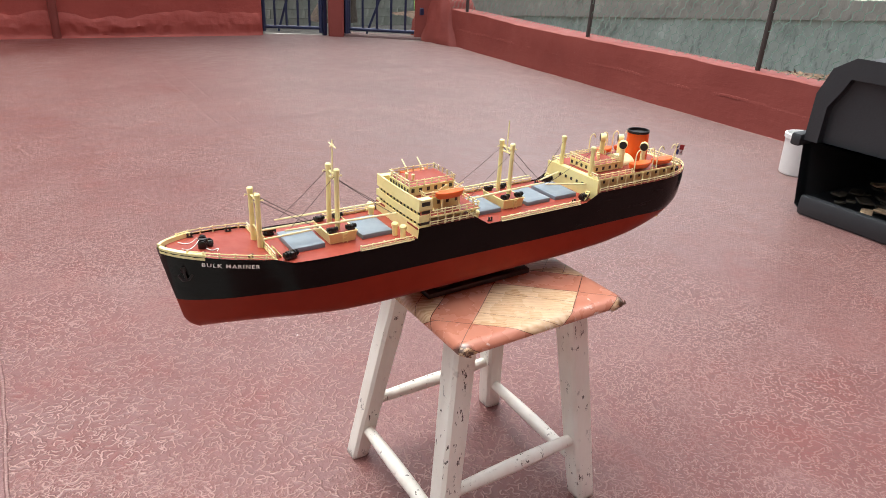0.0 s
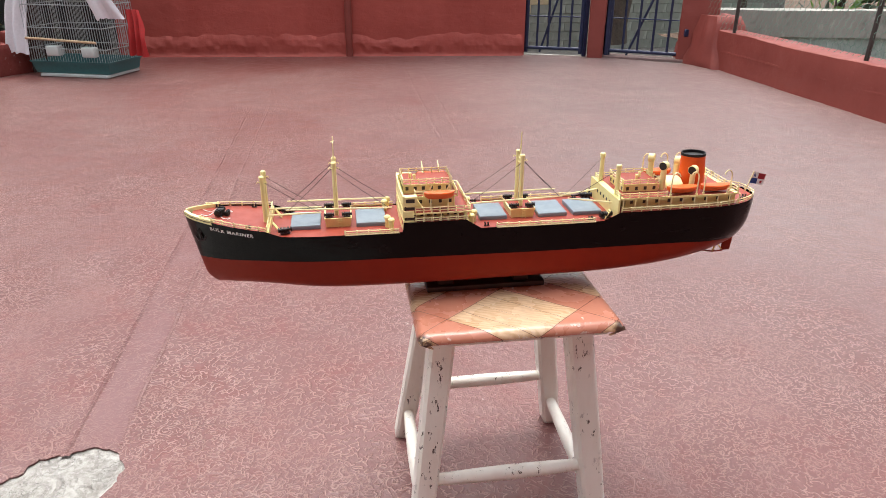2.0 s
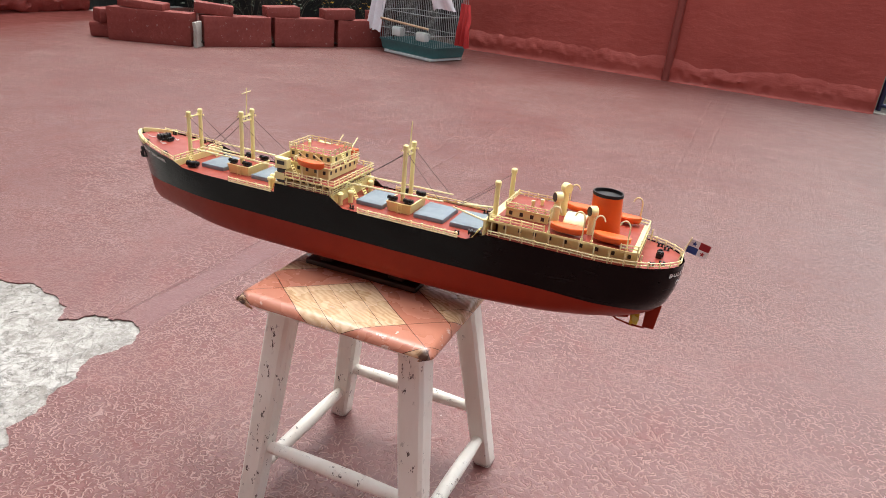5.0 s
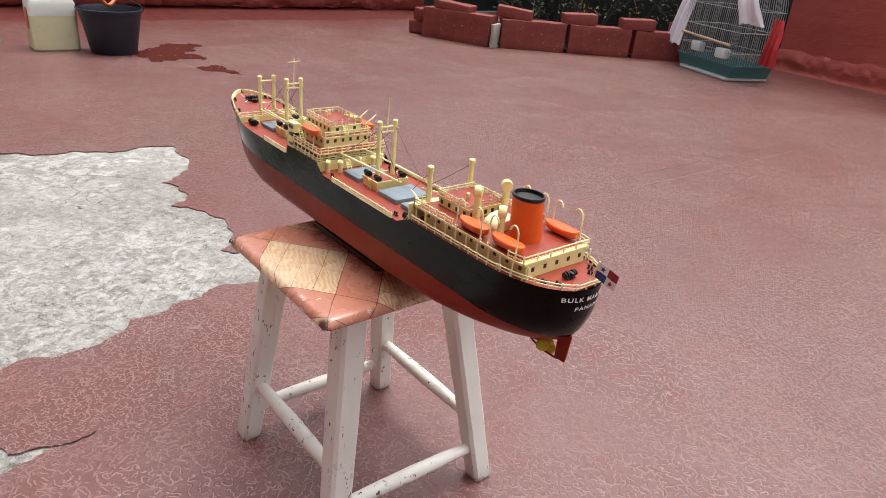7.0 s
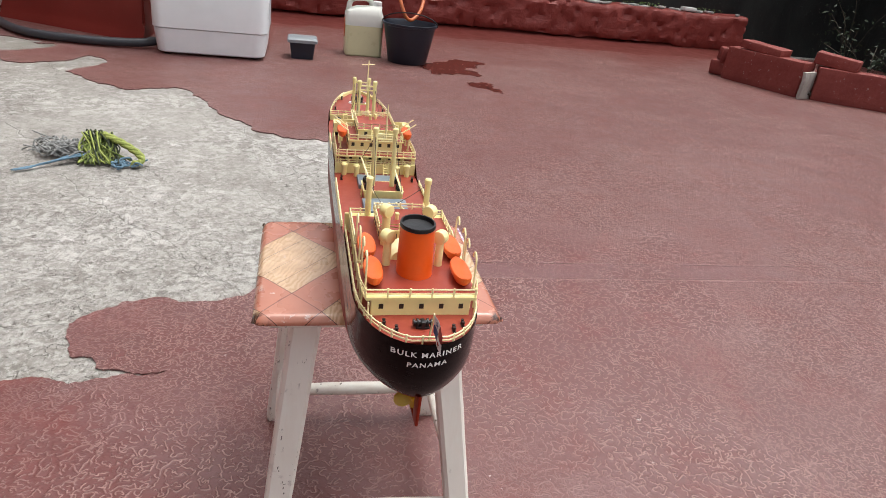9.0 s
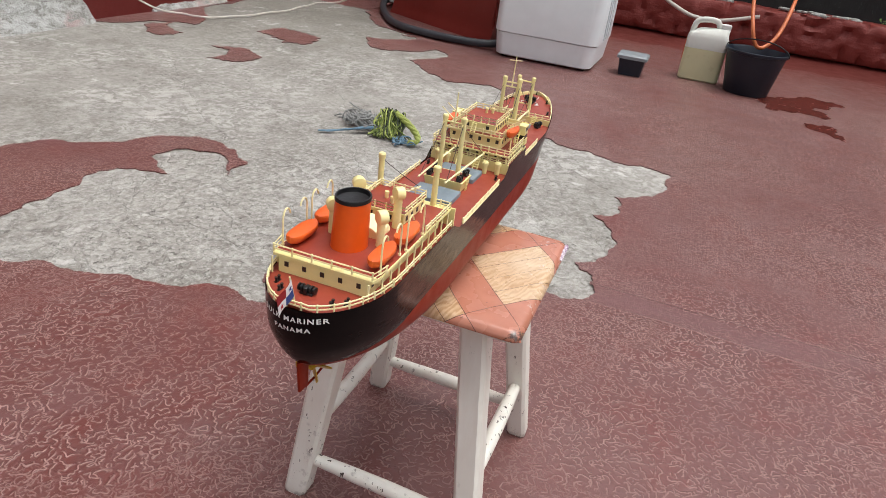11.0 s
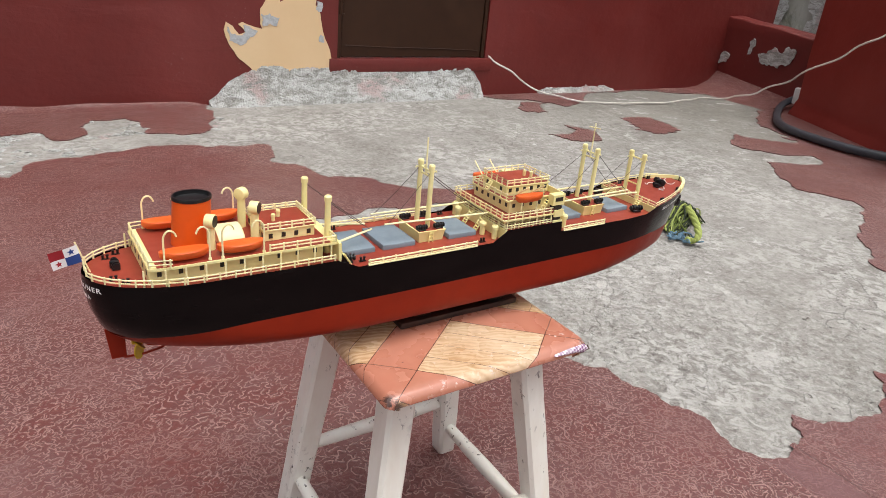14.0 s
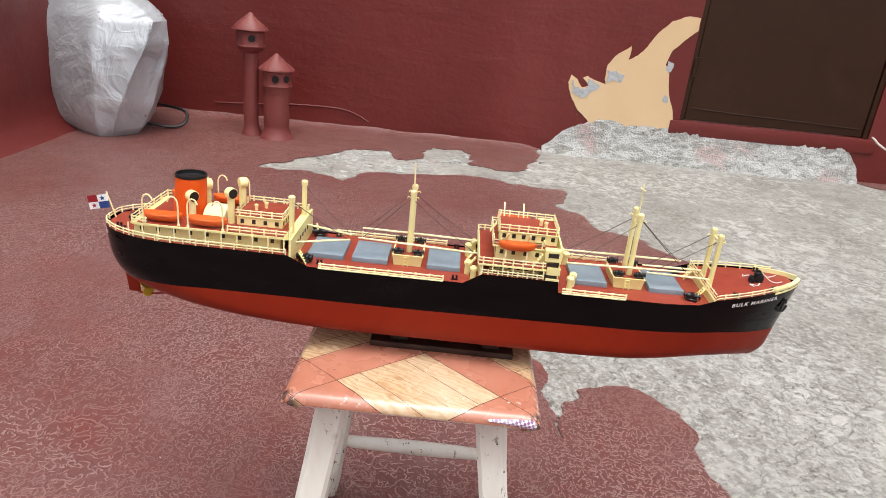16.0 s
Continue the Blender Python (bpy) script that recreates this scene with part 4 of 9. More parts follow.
def bow_name(ship, side, x0, x1, z0, slope, size):
    bm = text_mesh("BULK MARINER", size)
    u0, u1 = min(v.co.x for v in bm.verts), max(v.co.x for v in bm.verts)
    for v in bm.verts:
        u = (v.co.x - u0) / (u1 - u0)
        x = x0 + (x1 - x0) * (u if side < 0 else 1 - u)
        z = z0 + slope * (x - x0) + v.co.y
        v.co = Vector((x, CY + side * (half_breadth(x, z) + 0.0005), z))
    return part("name_lettering", bm, WHITE, ship, "white hand-painted ship's name", smooth=None)


def stern_name(ship, body, z0, half_angle, size):
    """Letters laid round the counter, read from astern."""
    bm = text_mesh(body, size)
    u0, u1 = min(v.co.x for v in bm.verts), max(v.co.x for v in bm.verts)
    for v in bm.verts:
        u = (v.co.x - u0) / (u1 - u0)
        z = z0 + v.co.y
        y = half_angle * (2 * u - 1)
        xs = lerp_table(z, STERN)
        lo, hi = 0.9, xs
        for _ in range(22):
            mid = (lo + hi) / 2
            if half_breadth(mid, z) > abs(y):
                lo = mid
            else:
                hi = mid
        v.co = Vector((lo + 0.0008, CY + y, z + 0.0015 * (2 * u - 1)))
    return part("name_lettering", bm, WHITE, ship, "white hand-painted ship's name and port", smooth=None)


def build_ship():
    ship = thing("model_ship", (0.6, CY, 0.4165), "model cargo ship, black and red hull, cream deckhouses, orange funnel", "model ship")
    ship_hull(ship)
    # decks
    fore = lambda x: lerp_table(x, SHEER) - 0.0018
    deck_strip("forecastle_deck", ship, 0.168, 0.277, fore)
    deck_strip("main_deck", ship, 0.2775, 0.468, lambda x: 0.5185, inset=0.0014)
    deck_strip("bridge_deck", ship, 0.467, 0.560, lambda x: 0.5335, inset=0.0014)
    deck_strip("after_well_deck", ship, 0.5605, 0.792, lambda x: 0.5185, inset=0.0014)
    deck_strip("poop_deck", ship, 0.792, 1.0318, lambda x: lerp_table(x, SHEER) - 0.0012, inset=0.0016)
    # bulkheads at the breaks of deck
    for x, zt, t in ((0.2755, 0.5285, 0.003), (0.5605, 0.5335, 0.003), (0.790, 0.5515, 0.003)):
        bm = bmesh.new()
        lo, hi = half_breadth(x, 0.5165) - 0.0014, half_breadth(x, zt) - 0.0014
        skin(bm, [[Vector((xx, CY - lo, 0.5165)), Vector((xx, CY + lo, 0.5165)), Vector((xx, CY + hi, zt)), Vector((xx, CY - hi, zt))] for xx in (x, x + t)])
        part("bulkhead", bm, CREAM, ship)
    # cream bulwark round the stem
    bm = bmesh.new()
    for side in (-1, 1):
        pts = edge_path(0.1585, 0.200, lambda x: lerp_table(x, SHEER), side, 0.0004, 10)
        skin(bm, [[p + Vector((0, 0, -0.004)), p + Vector((0, 0, 0.0028)), Vector((p.x + 0.0022, p.y + (CY - p.y) * min(1.0, 0.0044 / max(1e-5, abs(p.y - CY))), p.z + 0.0034)), Vector((p.x + 0.0024, p.y + (CY - p.y) * min(1.0, 0.0046 / max(1e-5, abs(p.y - CY))), p.z - 0.003))] for p in pts])
    part("bow_bulwark", bm, CREAM, ship)
    # rails: forecastle, well decks, poop
    for side in (-1, 1):
        bm = bmesh.new()
        rail(bm, edge_path(0.184, 0.276, lambda x: lerp_table(x, SHEER) - 0.002, side, 0.0022), (0.0036, 0.0072), 0.0175)
        part("forecastle_rail", bm, RAIL_CREAM, ship)
        for a, b in ((0.385, 0.462), (0.606, 0.757)):
            bm = bmesh.new()
            rail(bm, edge_path(a, b, lambda x: 0.5185, side, 0.0012), (0.0030, 0.0064), 0.0165, r=0.00095)
            path = edge_path(a, b, lambda x: 0.5195, side, 0.0004)
            tube(bm, path, 0.0010, 5)
            part("deck_rail", bm, RAIL_CREAM, ship)
    bm = bmesh.new()
    hb = half_breadth(0.276, 0.53) - 0.004
    rail(bm, [(0.2765, CY - hb, 0.5275), (0.2765, CY + hb, 0.5275)], (0.004, 0.0082), 0.0135)
    part("forecastle_rail", bm, RAIL_CREAM, ship)
    # ladders down from the forecastle and at the bridge and poop
    for x, y, z0, z1, dx in ((0.286, -0.028, 0.519, 0.533, 0.010), (0.286, 0.028, 0.519, 0.533, 0.010), (0.572, -0.012, 0.519, 0.536, 0.012), (0.572, 0.014, 0.519, 0.536, 0.012),
                             (0.779, -0.048, 0.519, 0.534, -0.010), (0.779, 0.048, 0.519, 0.534, -0.010)):
        bm = bmesh.new()
        for s in (-0.0034, 0.0034):
            tube(bm, [(x + dx * 0.55, CY + y + s, z0), (x - dx * 0.4, CY + y + s, z1)], 0.0009, 5)
        for k in range(5):
            u = (k + 0.6) / 5.4
            p = Vector((x + dx * 0.55, CY + y, z0)).lerp(Vector((x - dx * 0.4, CY + y, z1)), u)
            box(bm, (p.x - 0.0012, p.y - 0.0034, p.z - 0.0004), (p.x + 0.0012, p.y + 0.0034, p.z + 0.0004))
        part("ladder", bm, CREAM, ship)
    # forecastle gear
    winch(ship, 0.207, CY - 0.001, 0.5380, 75, 1.3)
    winch(ship, 0.2165, CY + 0.002, 0.5368, 80, 0.8)
    bm = bmesh.new()
    for s in (-1, 1):
        tube(bm, spline([(0.203, CY + s * 0.004, 0.5480), (0.196, CY + s * 0.006, 0.5425), (0.189, CY + s * 0.009, 0.5412), (0.182, CY + s * 0.010, 0.5440)], 4), 0.0006, 5)
        tube(bm, spline([(0.209, CY + s * 0.010, 0.5390), (0.214, CY + s * 0.016, 0.5380), (0.222, CY + s * 0.012, 0.5372), (0.219, CY + s * 0.019, 0.5372)], 4), 0.0006, 5)
    part("anchor_chain", bm, WHITE, ship, "pale painted anchor chains")
    for x, y, z in ((0.200, -0.030, 0.5390), (0.200, 0.030, 0.5390), (0.250, -0.044, 0.5318), (0.250, 0.044, 0.5318),
                    (0.592, -0.051, 0.5195), (0.592, 0.051, 0.5195), (0.758, 0.047, 0.5195), (0.752, -0.05, 0.5195), (1.002, -0.036, 0.5330), (1.004, 0.036, 0.5330), (1.013, 0.026, 0.5332), (1.013, -0.026, 0.5332)):
        bollards(ship, x, CY + y, z)
    for x, y, a, s in ((0.300, -0.040, 15, 1.15), (0.300, 0.040, -15, 1.15), (0.777, -0.046, 10, 1.2), (0.777, 0.044, -10, 1.2)):
        winch(ship, x, CY + y, 0.5195, a, s)
    winch(ship, 1.007, CY - 0.002, 0.5332, 90, 1.05)
    for side in (-1, 1):
        bm = bmesh.new()
        x, z = 0.1795, 0.5155
        y = CY + side * (half_breadth(x, z) + 0.0026)
        tube(bm, [(x - 0.001, y, z + 0.008), (x + 0.001, y, z - 0.006)], 0.0016, 6)
        tube(bm, [(x - 0.0065, y - side * 0.002, z + 0.001), (x - 0.0025, y, z - 0.0062), (x + 0.004, y, z - 0.0062), (x + 0.0085, y + side * 0.002, z + 0.001)], 0.0017, 6)
        tube(bm, [(x - 0.004, y, z + 0.0055), (x + 0.0025, y, z + 0.0065)], 0.0013, 6)
        cyl(bm, (x - 0.001, y - side * 0.004, z + 0.0085), (x - 0.001, y + side * 0.0012, z + 0.0085), 0.0026, seg=10)
        part("anchor", bm, BLACK, ship)
    # masts and derricks
    mast_pair(ship, 0.272, 0.5275, 0.598)
    mast_house(ship, 0.357, 0.395, 0.026, 0.5185, 0.0150)
    mast_house(ship, 0.634, 0.671, 0.026, 0.5185, 0.0150)
    mast_pair(ship, 0.374, 0.530, 0.6145, top=0.648, cross=True)
    mast_pair(ship, 0.652, 0.530, 0.6145, top=0.645)
    for s in (-1, 1):
        post("king_post", ship, 0.796, CY + s * 0.0335, 0.531, 0.5985, 0.0036)
        zt = 0.604
        boom(ship, (0.455, CY + s * 0.022, 0.5445), (0.302, CY + s * 0.019, 0.5470), (0.370, CY + s * 0.013, zt), True)
        boom(ship, (0.275, CY + s * 0.014, 0.5385), (0.352, CY + s * 0.012, 0.5385), (0.275, CY + s * 0.013, 0.588))
        boom(ship, (0.566, CY + s * 0.022, 0.5445), (0.716, CY + s * 0.018, 0.5475), (0.654, CY + s * 0.013, zt), True)
        boom(ship, (0.793, CY + s * 0.033, 0.5385), (0.728, CY + s * 0.009, 0.5400), (0.794, CY + s * 0.033, 0.590))
    # hatches
    for x0, x1 in ((0.307, 0.350), (0.402, 0.446), (0.586, 0.628), (0.677, 0.722), (0.732, 0.777)):
        bm = bmesh.new()
        box(bm, (x0, CY - 0.029, 0.5165), (x1, CY + 0.029, 0.5255), 0.0012, 2)
        bmesh.ops.subdivide_edges(bm, edges=[e for e in bm.edges if e.calc_length() > 0.02], cuts=5, use_grid_fill=True)
        for v in bm.verts:
            v.co.z += 0.0006 * noise.noise(v.co * 70) if v.co.z > 0.523 else 0
        part("cargo_hatch", bm, HATCH, ship, "grey-blue cargo hatch cover")
    # ventilators fore and aft of the bridge
    for s in (-1, 1):
        for x, y in ((0.452, 0.047), (0.447, 0.034), (0.570, 0.046), (0.577, 0.029)):
            vent_post(ship, x, CY + s * y, 0.5185, 0.0185)
    build_bridge(ship)
    build_poop(ship)
    # rudder, propeller and its bracket
    bm = bmesh.new()
    box(bm, (1.0060, CY - 0.0017, 0.4315), (1.0245, CY + 0.0017, 0.468), 0.0012, 2)
    for v in bm.verts:
        if v.co.z < 0.44:
            v.co.x -= 0.0035 if v.co.x > 1.015 else 0.0
    part("rudder", bm, HULL_RED, ship)
    bm = bmesh.new()
    skin(bm, [[Vector((x, CY + y, z)) for x, z in ((0.880, 0.4265), (0.930, 0.4300), (0.962, 0.4350), (0.986, 0.4405), (0.990, 0.4530), (0.960, 0.4480), (0.900, 0.4360))] for y in (-0.0022, 0.0022)])
    part("skeg", bm, HULL_RED, ship)
    bm = bmesh.new()
    tube(bm, [(0.960, CY, 0.4400), (0.972, CY, 0.4330), (0.990, CY, 0.4300), (1.009, CY, 0.4305)], 0.0013, 6)
    cyl(bm, (0.958, CY, 0.4485), (0.991, CY, 0.4465), 0.0046, 0.0022, seg=10)
    part("propeller_bracket", bm, HULL_RED, ship)
    bm = bmesh.new()
    cyl(bm, (0.990, CY, 0.4465), (1.0000, CY, 0.4463), 0.0042, 0.0026, seg=10)
    for k in range(4):
        a = math.pi * (0.06 + k / 2)
        d, n = Vector((0, math.cos(a), math.sin(a))), Vector((0.95, -math.sin(a), math.cos(a)))
        c = Vector((0.9945, CY, 0.4464))
        ring = ring_pts(c + d * 0.0108, d, n.normalized(), 0.0090, 12, 0.0070)
        skin(bm, [[p + Vector((0.0009, 0, 0)) for p in ring], [p - Vector((0.0009, 0, 0)) for p in ring]])
    part("propeller", bm, BRASS, ship, "yellow four-bladed propeller")
    # flag on a leaning staff
    bm = bmesh.new()
    tube(bm, [(1.0300, CY, 0.5335), (1.0400, CY, 0.5675)], 0.0009, 6)
    staff = part("flag_staff", bm, RAIL_CREAM, ship)
    build_flag(staff)
    bow_name(ship, -1, 0.1965, 0.2575, 0.5285, -0.13, 0.0074)
    bow_name(ship, 1, 0.1935, 0.2545, 0.5285, -0.13, 0.0074)
    stern_name(ship, "BULK MARINER", 0.5225, 0.0318, 0.0072)
    stern_name(ship, "PANAMA", 0.5118, 0.0178, 0.0069)
    return ship


def star(c, u, v, r):
    pts = []
    for k in range(10):
        rr = r if k % 2 == 0 else r * 0.42
        a = math.pi / 2 + math.pi * k / 5
        pts.append(c + u * (rr * math.cos(a)) + v * (rr * math.sin(a)))
    return pts


def build_flag(staff):
    """Quartered flag: white with blue star, red, blue, white with red star."""
    o = Vector((1.0390, CY + 0.0008, 0.5650))
    u, v = Vector((0.96, 0.14, -0.20)).normalized(), Vector((-0.16, 0.0, -0.98)).normalized()
    nrm = u.cross(v).normalized()
    w, h = 0.0128, 0.0090

    def at(a, b):
        return o + u * (a * w) + v * (b * h) + nrm * (0.0012 * math.sin(a * 2.4 + b * 0.5))
    for i, j, mat in ((0, 0, FLAG_WHITE), (1, 0, FLAG_RED), (0, 1, FLAG_BLUE), (1, 1, FLAG_WHITE)):
        bm = bmesh.new()
        for off in (0.0002, -0.0002):
            rows = [[bm.verts.new(at(i + a / 4, j + b / 2) + nrm * off) for a in range(5)] for b in range(3)]
            for ra, rb in zip(rows[:-1], rows[1:]):
                for k in range(4):
                    bm.faces.new((ra[k], ra[k + 1], rb[k + 1], rb[k]))
        part("flag_quarter", bm, mat, staff)
    for a, b, mat in ((0.5, 0.5, FLAG_BLUE), (1.5, 1.5, FLAG_RED)):
        bm = bmesh.new()
        for off in (0.0006, -0.0006):
            ring = [bm.verts.new(p) for p in star(at(a, b) + nrm * off, u, -v, 0.0036)]
            c = bm.verts.new(at(a, b) + nrm * off)
            for k in range(10):
                bm.faces.new((c, ring[k], ring[(k + 1) % 10]))
        part("flag_star", bm, mat, staff)


def build_bridge(ship):
    # lower tier in an open gallery
    z0, z1, z2, z3 = 0.5325, 0.5470, 0.5655, 0.5790
    low = house("bridge_house_lower", ship, 0.472, 0.551, 0.043, z0 - 0.001, z1)
    ring_windows(low, 0.472, 0.551, 0.0432, z0 + 0.0065, 8, 6, "asp", 0.0042, 0.0042)
    slab("boat_deck", ship, 0.469, 0.5665, 0.0585, z1, 0.0026)
    # curved fronts: bands of bulwark between dark window strips
    bands = ((0.5185, 0.5365), (0.5410, 0.5510), (0.5560, 0.5730))
    for i, (a, b) in enumerate(bands):
        bm = bmesh.new()
        hy = 0.0588
        rows = []
        for k in range(17):
            y = -hy + 2 * hy * k / 16
            x = 0.4665 + 0.0065 * (abs(y) / hy) ** 2.2 * 0.3
            rows.append([Vector((x, CY + y, a)), Vector((x, CY + y, b)), Vector((x + 0.0022, CY + y, b)), Vector((x + 0.0022, CY + y, a))])
        skin(bm, rows)
        for s in (-1, 1):
            x1 = (0.484, 0.484, 0.4885)[i]
            if i < 2:
                box(bm, (0.468, CY + s * hy - 0.001, a), (x1, CY + s * hy + 0.001, b), 0.0003)
        part("bridge_front", bm, CREAM, ship)
    bm = bmesh.new()
    box(bm, (0.4705, CY - 0.0555, 0.535), (0.4725, CY + 0.0555, 0.5575))
    part("front_window_strip", bm, WINDOW, ship, "dark window strips across the bridge front")
    bm = bmesh.new()
    for y in np.linspace(-0.052, 0.052, 12):
        for a, b in ((0.5365, 0.5410), (0.5510, 0.5560)):
            box(bm, (0.4688, CY + y - 0.001, a), (0.4708, CY + y + 0.001, b))
    part("mullion_row", bm, CREAM, ship)
    # wing cabs with one dark opening each
    for s in (-1, 1):
        bm = bmesh.new()
        box(bm, (0.4695, CY + s * 0.0535 - 0.0055, 0.5575), (0.4885, CY + s * 0.0535 + 0.0055, 0.5720), 0.0005)
        part("bridge_wing", bm, CREAM, ship)
        for zz, hh in ((0.5660, 0.0055), (0.5545, 0.0040), (0.5398, 0.0035)):
            window(ship, 0.4785, CY + s * 0.0591, zz, "y", 0.0125, hh)
    mid = house("bridge_house_middle", ship, 0.474, 0.546, 0.0395, z1, z2)
    ring_windows(mid, 0.474, 0.546, 0.0397, z1 + 0.0105, 5, 6, "asp")
    slab("bridge_wing_deck", ship, 0.4705, 0.5505, 0.0407, z2, 0.0022)
    top = house("wheelhouse", ship, 0.4715, 0.543, 0.0265, z2, z3)
    ring_windows(top, 0.4715, 0.543, 0.0267, z2 + 0.0082, 6, 7, "fsp")
    for y in (-0.015, 0.015):
        window(top, 0.5432, CY + y, z2 + 0.0082, "x")
    slab("wheelhouse_roof", ship, 0.4705, 0.5445, 0.0280, z3 + 0.001, 0.0018)
    # rails
    for path, hs, ev in ((rect_path(0.4715, 0.5435, 0.0272, z3 + 0.001), (0.0040, 0.0076), 0.0115),
                         (rect_path(0.488, 0.5495, 0.0400, z2), (0.0036, 0.0072), 0.0125),
                         (rect_path(0.486, 0.5655, 0.0578, z1, front=False), (0.0038, 0.0076), 0.0118),
                         (rect_path(0.486, 0.5615, 0.0583, z0, front=False), (0.0032, 0.0064), 0.0118)):
        bm = bmesh.new()
        rail(bm, path, hs, ev)
        part("bridge_rail", bm, RAIL_CREAM, ship)
    bm = bmesh.new()
    for s in (-1, 1):
        for k in range(7):
            x = 0.487 + 0.0122 * k
            cyl(bm, (x, CY + s * 0.0578, z0), (x, CY + s * 0.0578, z1 - 0.002), 0.0009, seg=5)
    for k in range(9):
        y = -0.054 + 0.0135 * k
        cyl(bm, (0.5615, CY + y, z0), (0.5615, CY + y, z1 - 0.002), 0.0009, seg=5)
    tagged(part("stanchion_row", bm, RAIL_CREAM, ship), kind="stuff")
    # ladder aft, roof fittings, boats
    bm = bmesh.new()
    for s in (-0.003, 0.003):
        tube(bm, [(0.553, CY - 0.004 + s, z2 + 0.001), (0.5455, CY - 0.004 + s, z3)], 0.0008, 5)
    for k in range(5):
        p = Vector((0.553, CY - 0.004, z2 + 0.001)).lerp(Vector((0.5455, CY - 0.004, z3)), (k + 0.5) / 5)
        box(bm, (p.x - 0.001, p.y - 0.003, p.z - 0.0004), (p.x + 0.001, p.y + 0.003, p.z + 0.0004))
    part("ladder", bm, CREAM, ship)
    for x, y in ((0.485, 0.004), (0.4905, -0.004)):
        bm = bmesh.new()
        lathe(bm, (x, CY + y, z3 + 0.0012), [(0.0021, 0), (0.0021, 0.0055), (0.0026, 0.006), (0.0024, 0.0078), (0.0012, 0.0084)], 10)
        part("binnacle", bm, CREAM, ship)
    for s in (-1, 1):
        boat = lifeboat(ship, 0.5000, 0.5435, CY + s * 0.0482, 0.5630, 0.0112, 0.0072)
        for x in (0.5075, 0.5330):
            cradle(boat, x + 0.0015, CY + s * 0.0505, z1, 0.5655)
            bm = bmesh.new()
            tube(bm, [(x + 0.0015, CY + s * 0.0398, z2), (x + 0.0015, CY + s * 0.0402, 0.5745), (x + 0.0015, CY + s * 0.0600, 0.5885)], 0.0010, 6)
            part("davit", bm, RAIL_CREAM, boat)
        bm = bmesh.new()
        for d in (-0.0028, 0.0028):
            tube(bm, [(0.500, CY + s * 0.049 + d, z1), (0.4895, CY + s * 0.049 + d, z2 - 0.002)], 0.0008, 5)
        for k in range(5):
            p = Vector((0.500, CY + s * 0.049, z1)).lerp(Vector((0.4895, CY + s * 0.049, z2 - 0.002)), (k + 0.5) / 5)
            box(bm, (p.x - 0.001, p.y - 0.0028, p.z - 0.0004), (p.x + 0.001, p.y + 0.0028, p.z + 0.0004))
        part("ladder", bm, CREAM, ship)


def rect_path(x0, x1, hy, z, front=True):
    p = [Vector((x0, CY - hy, z)), Vector((x1, CY - hy, z)), Vector((x1, CY + hy, z)), Vector((x0, CY + hy, z))]
    return p + [p[0].copy()] if front else p


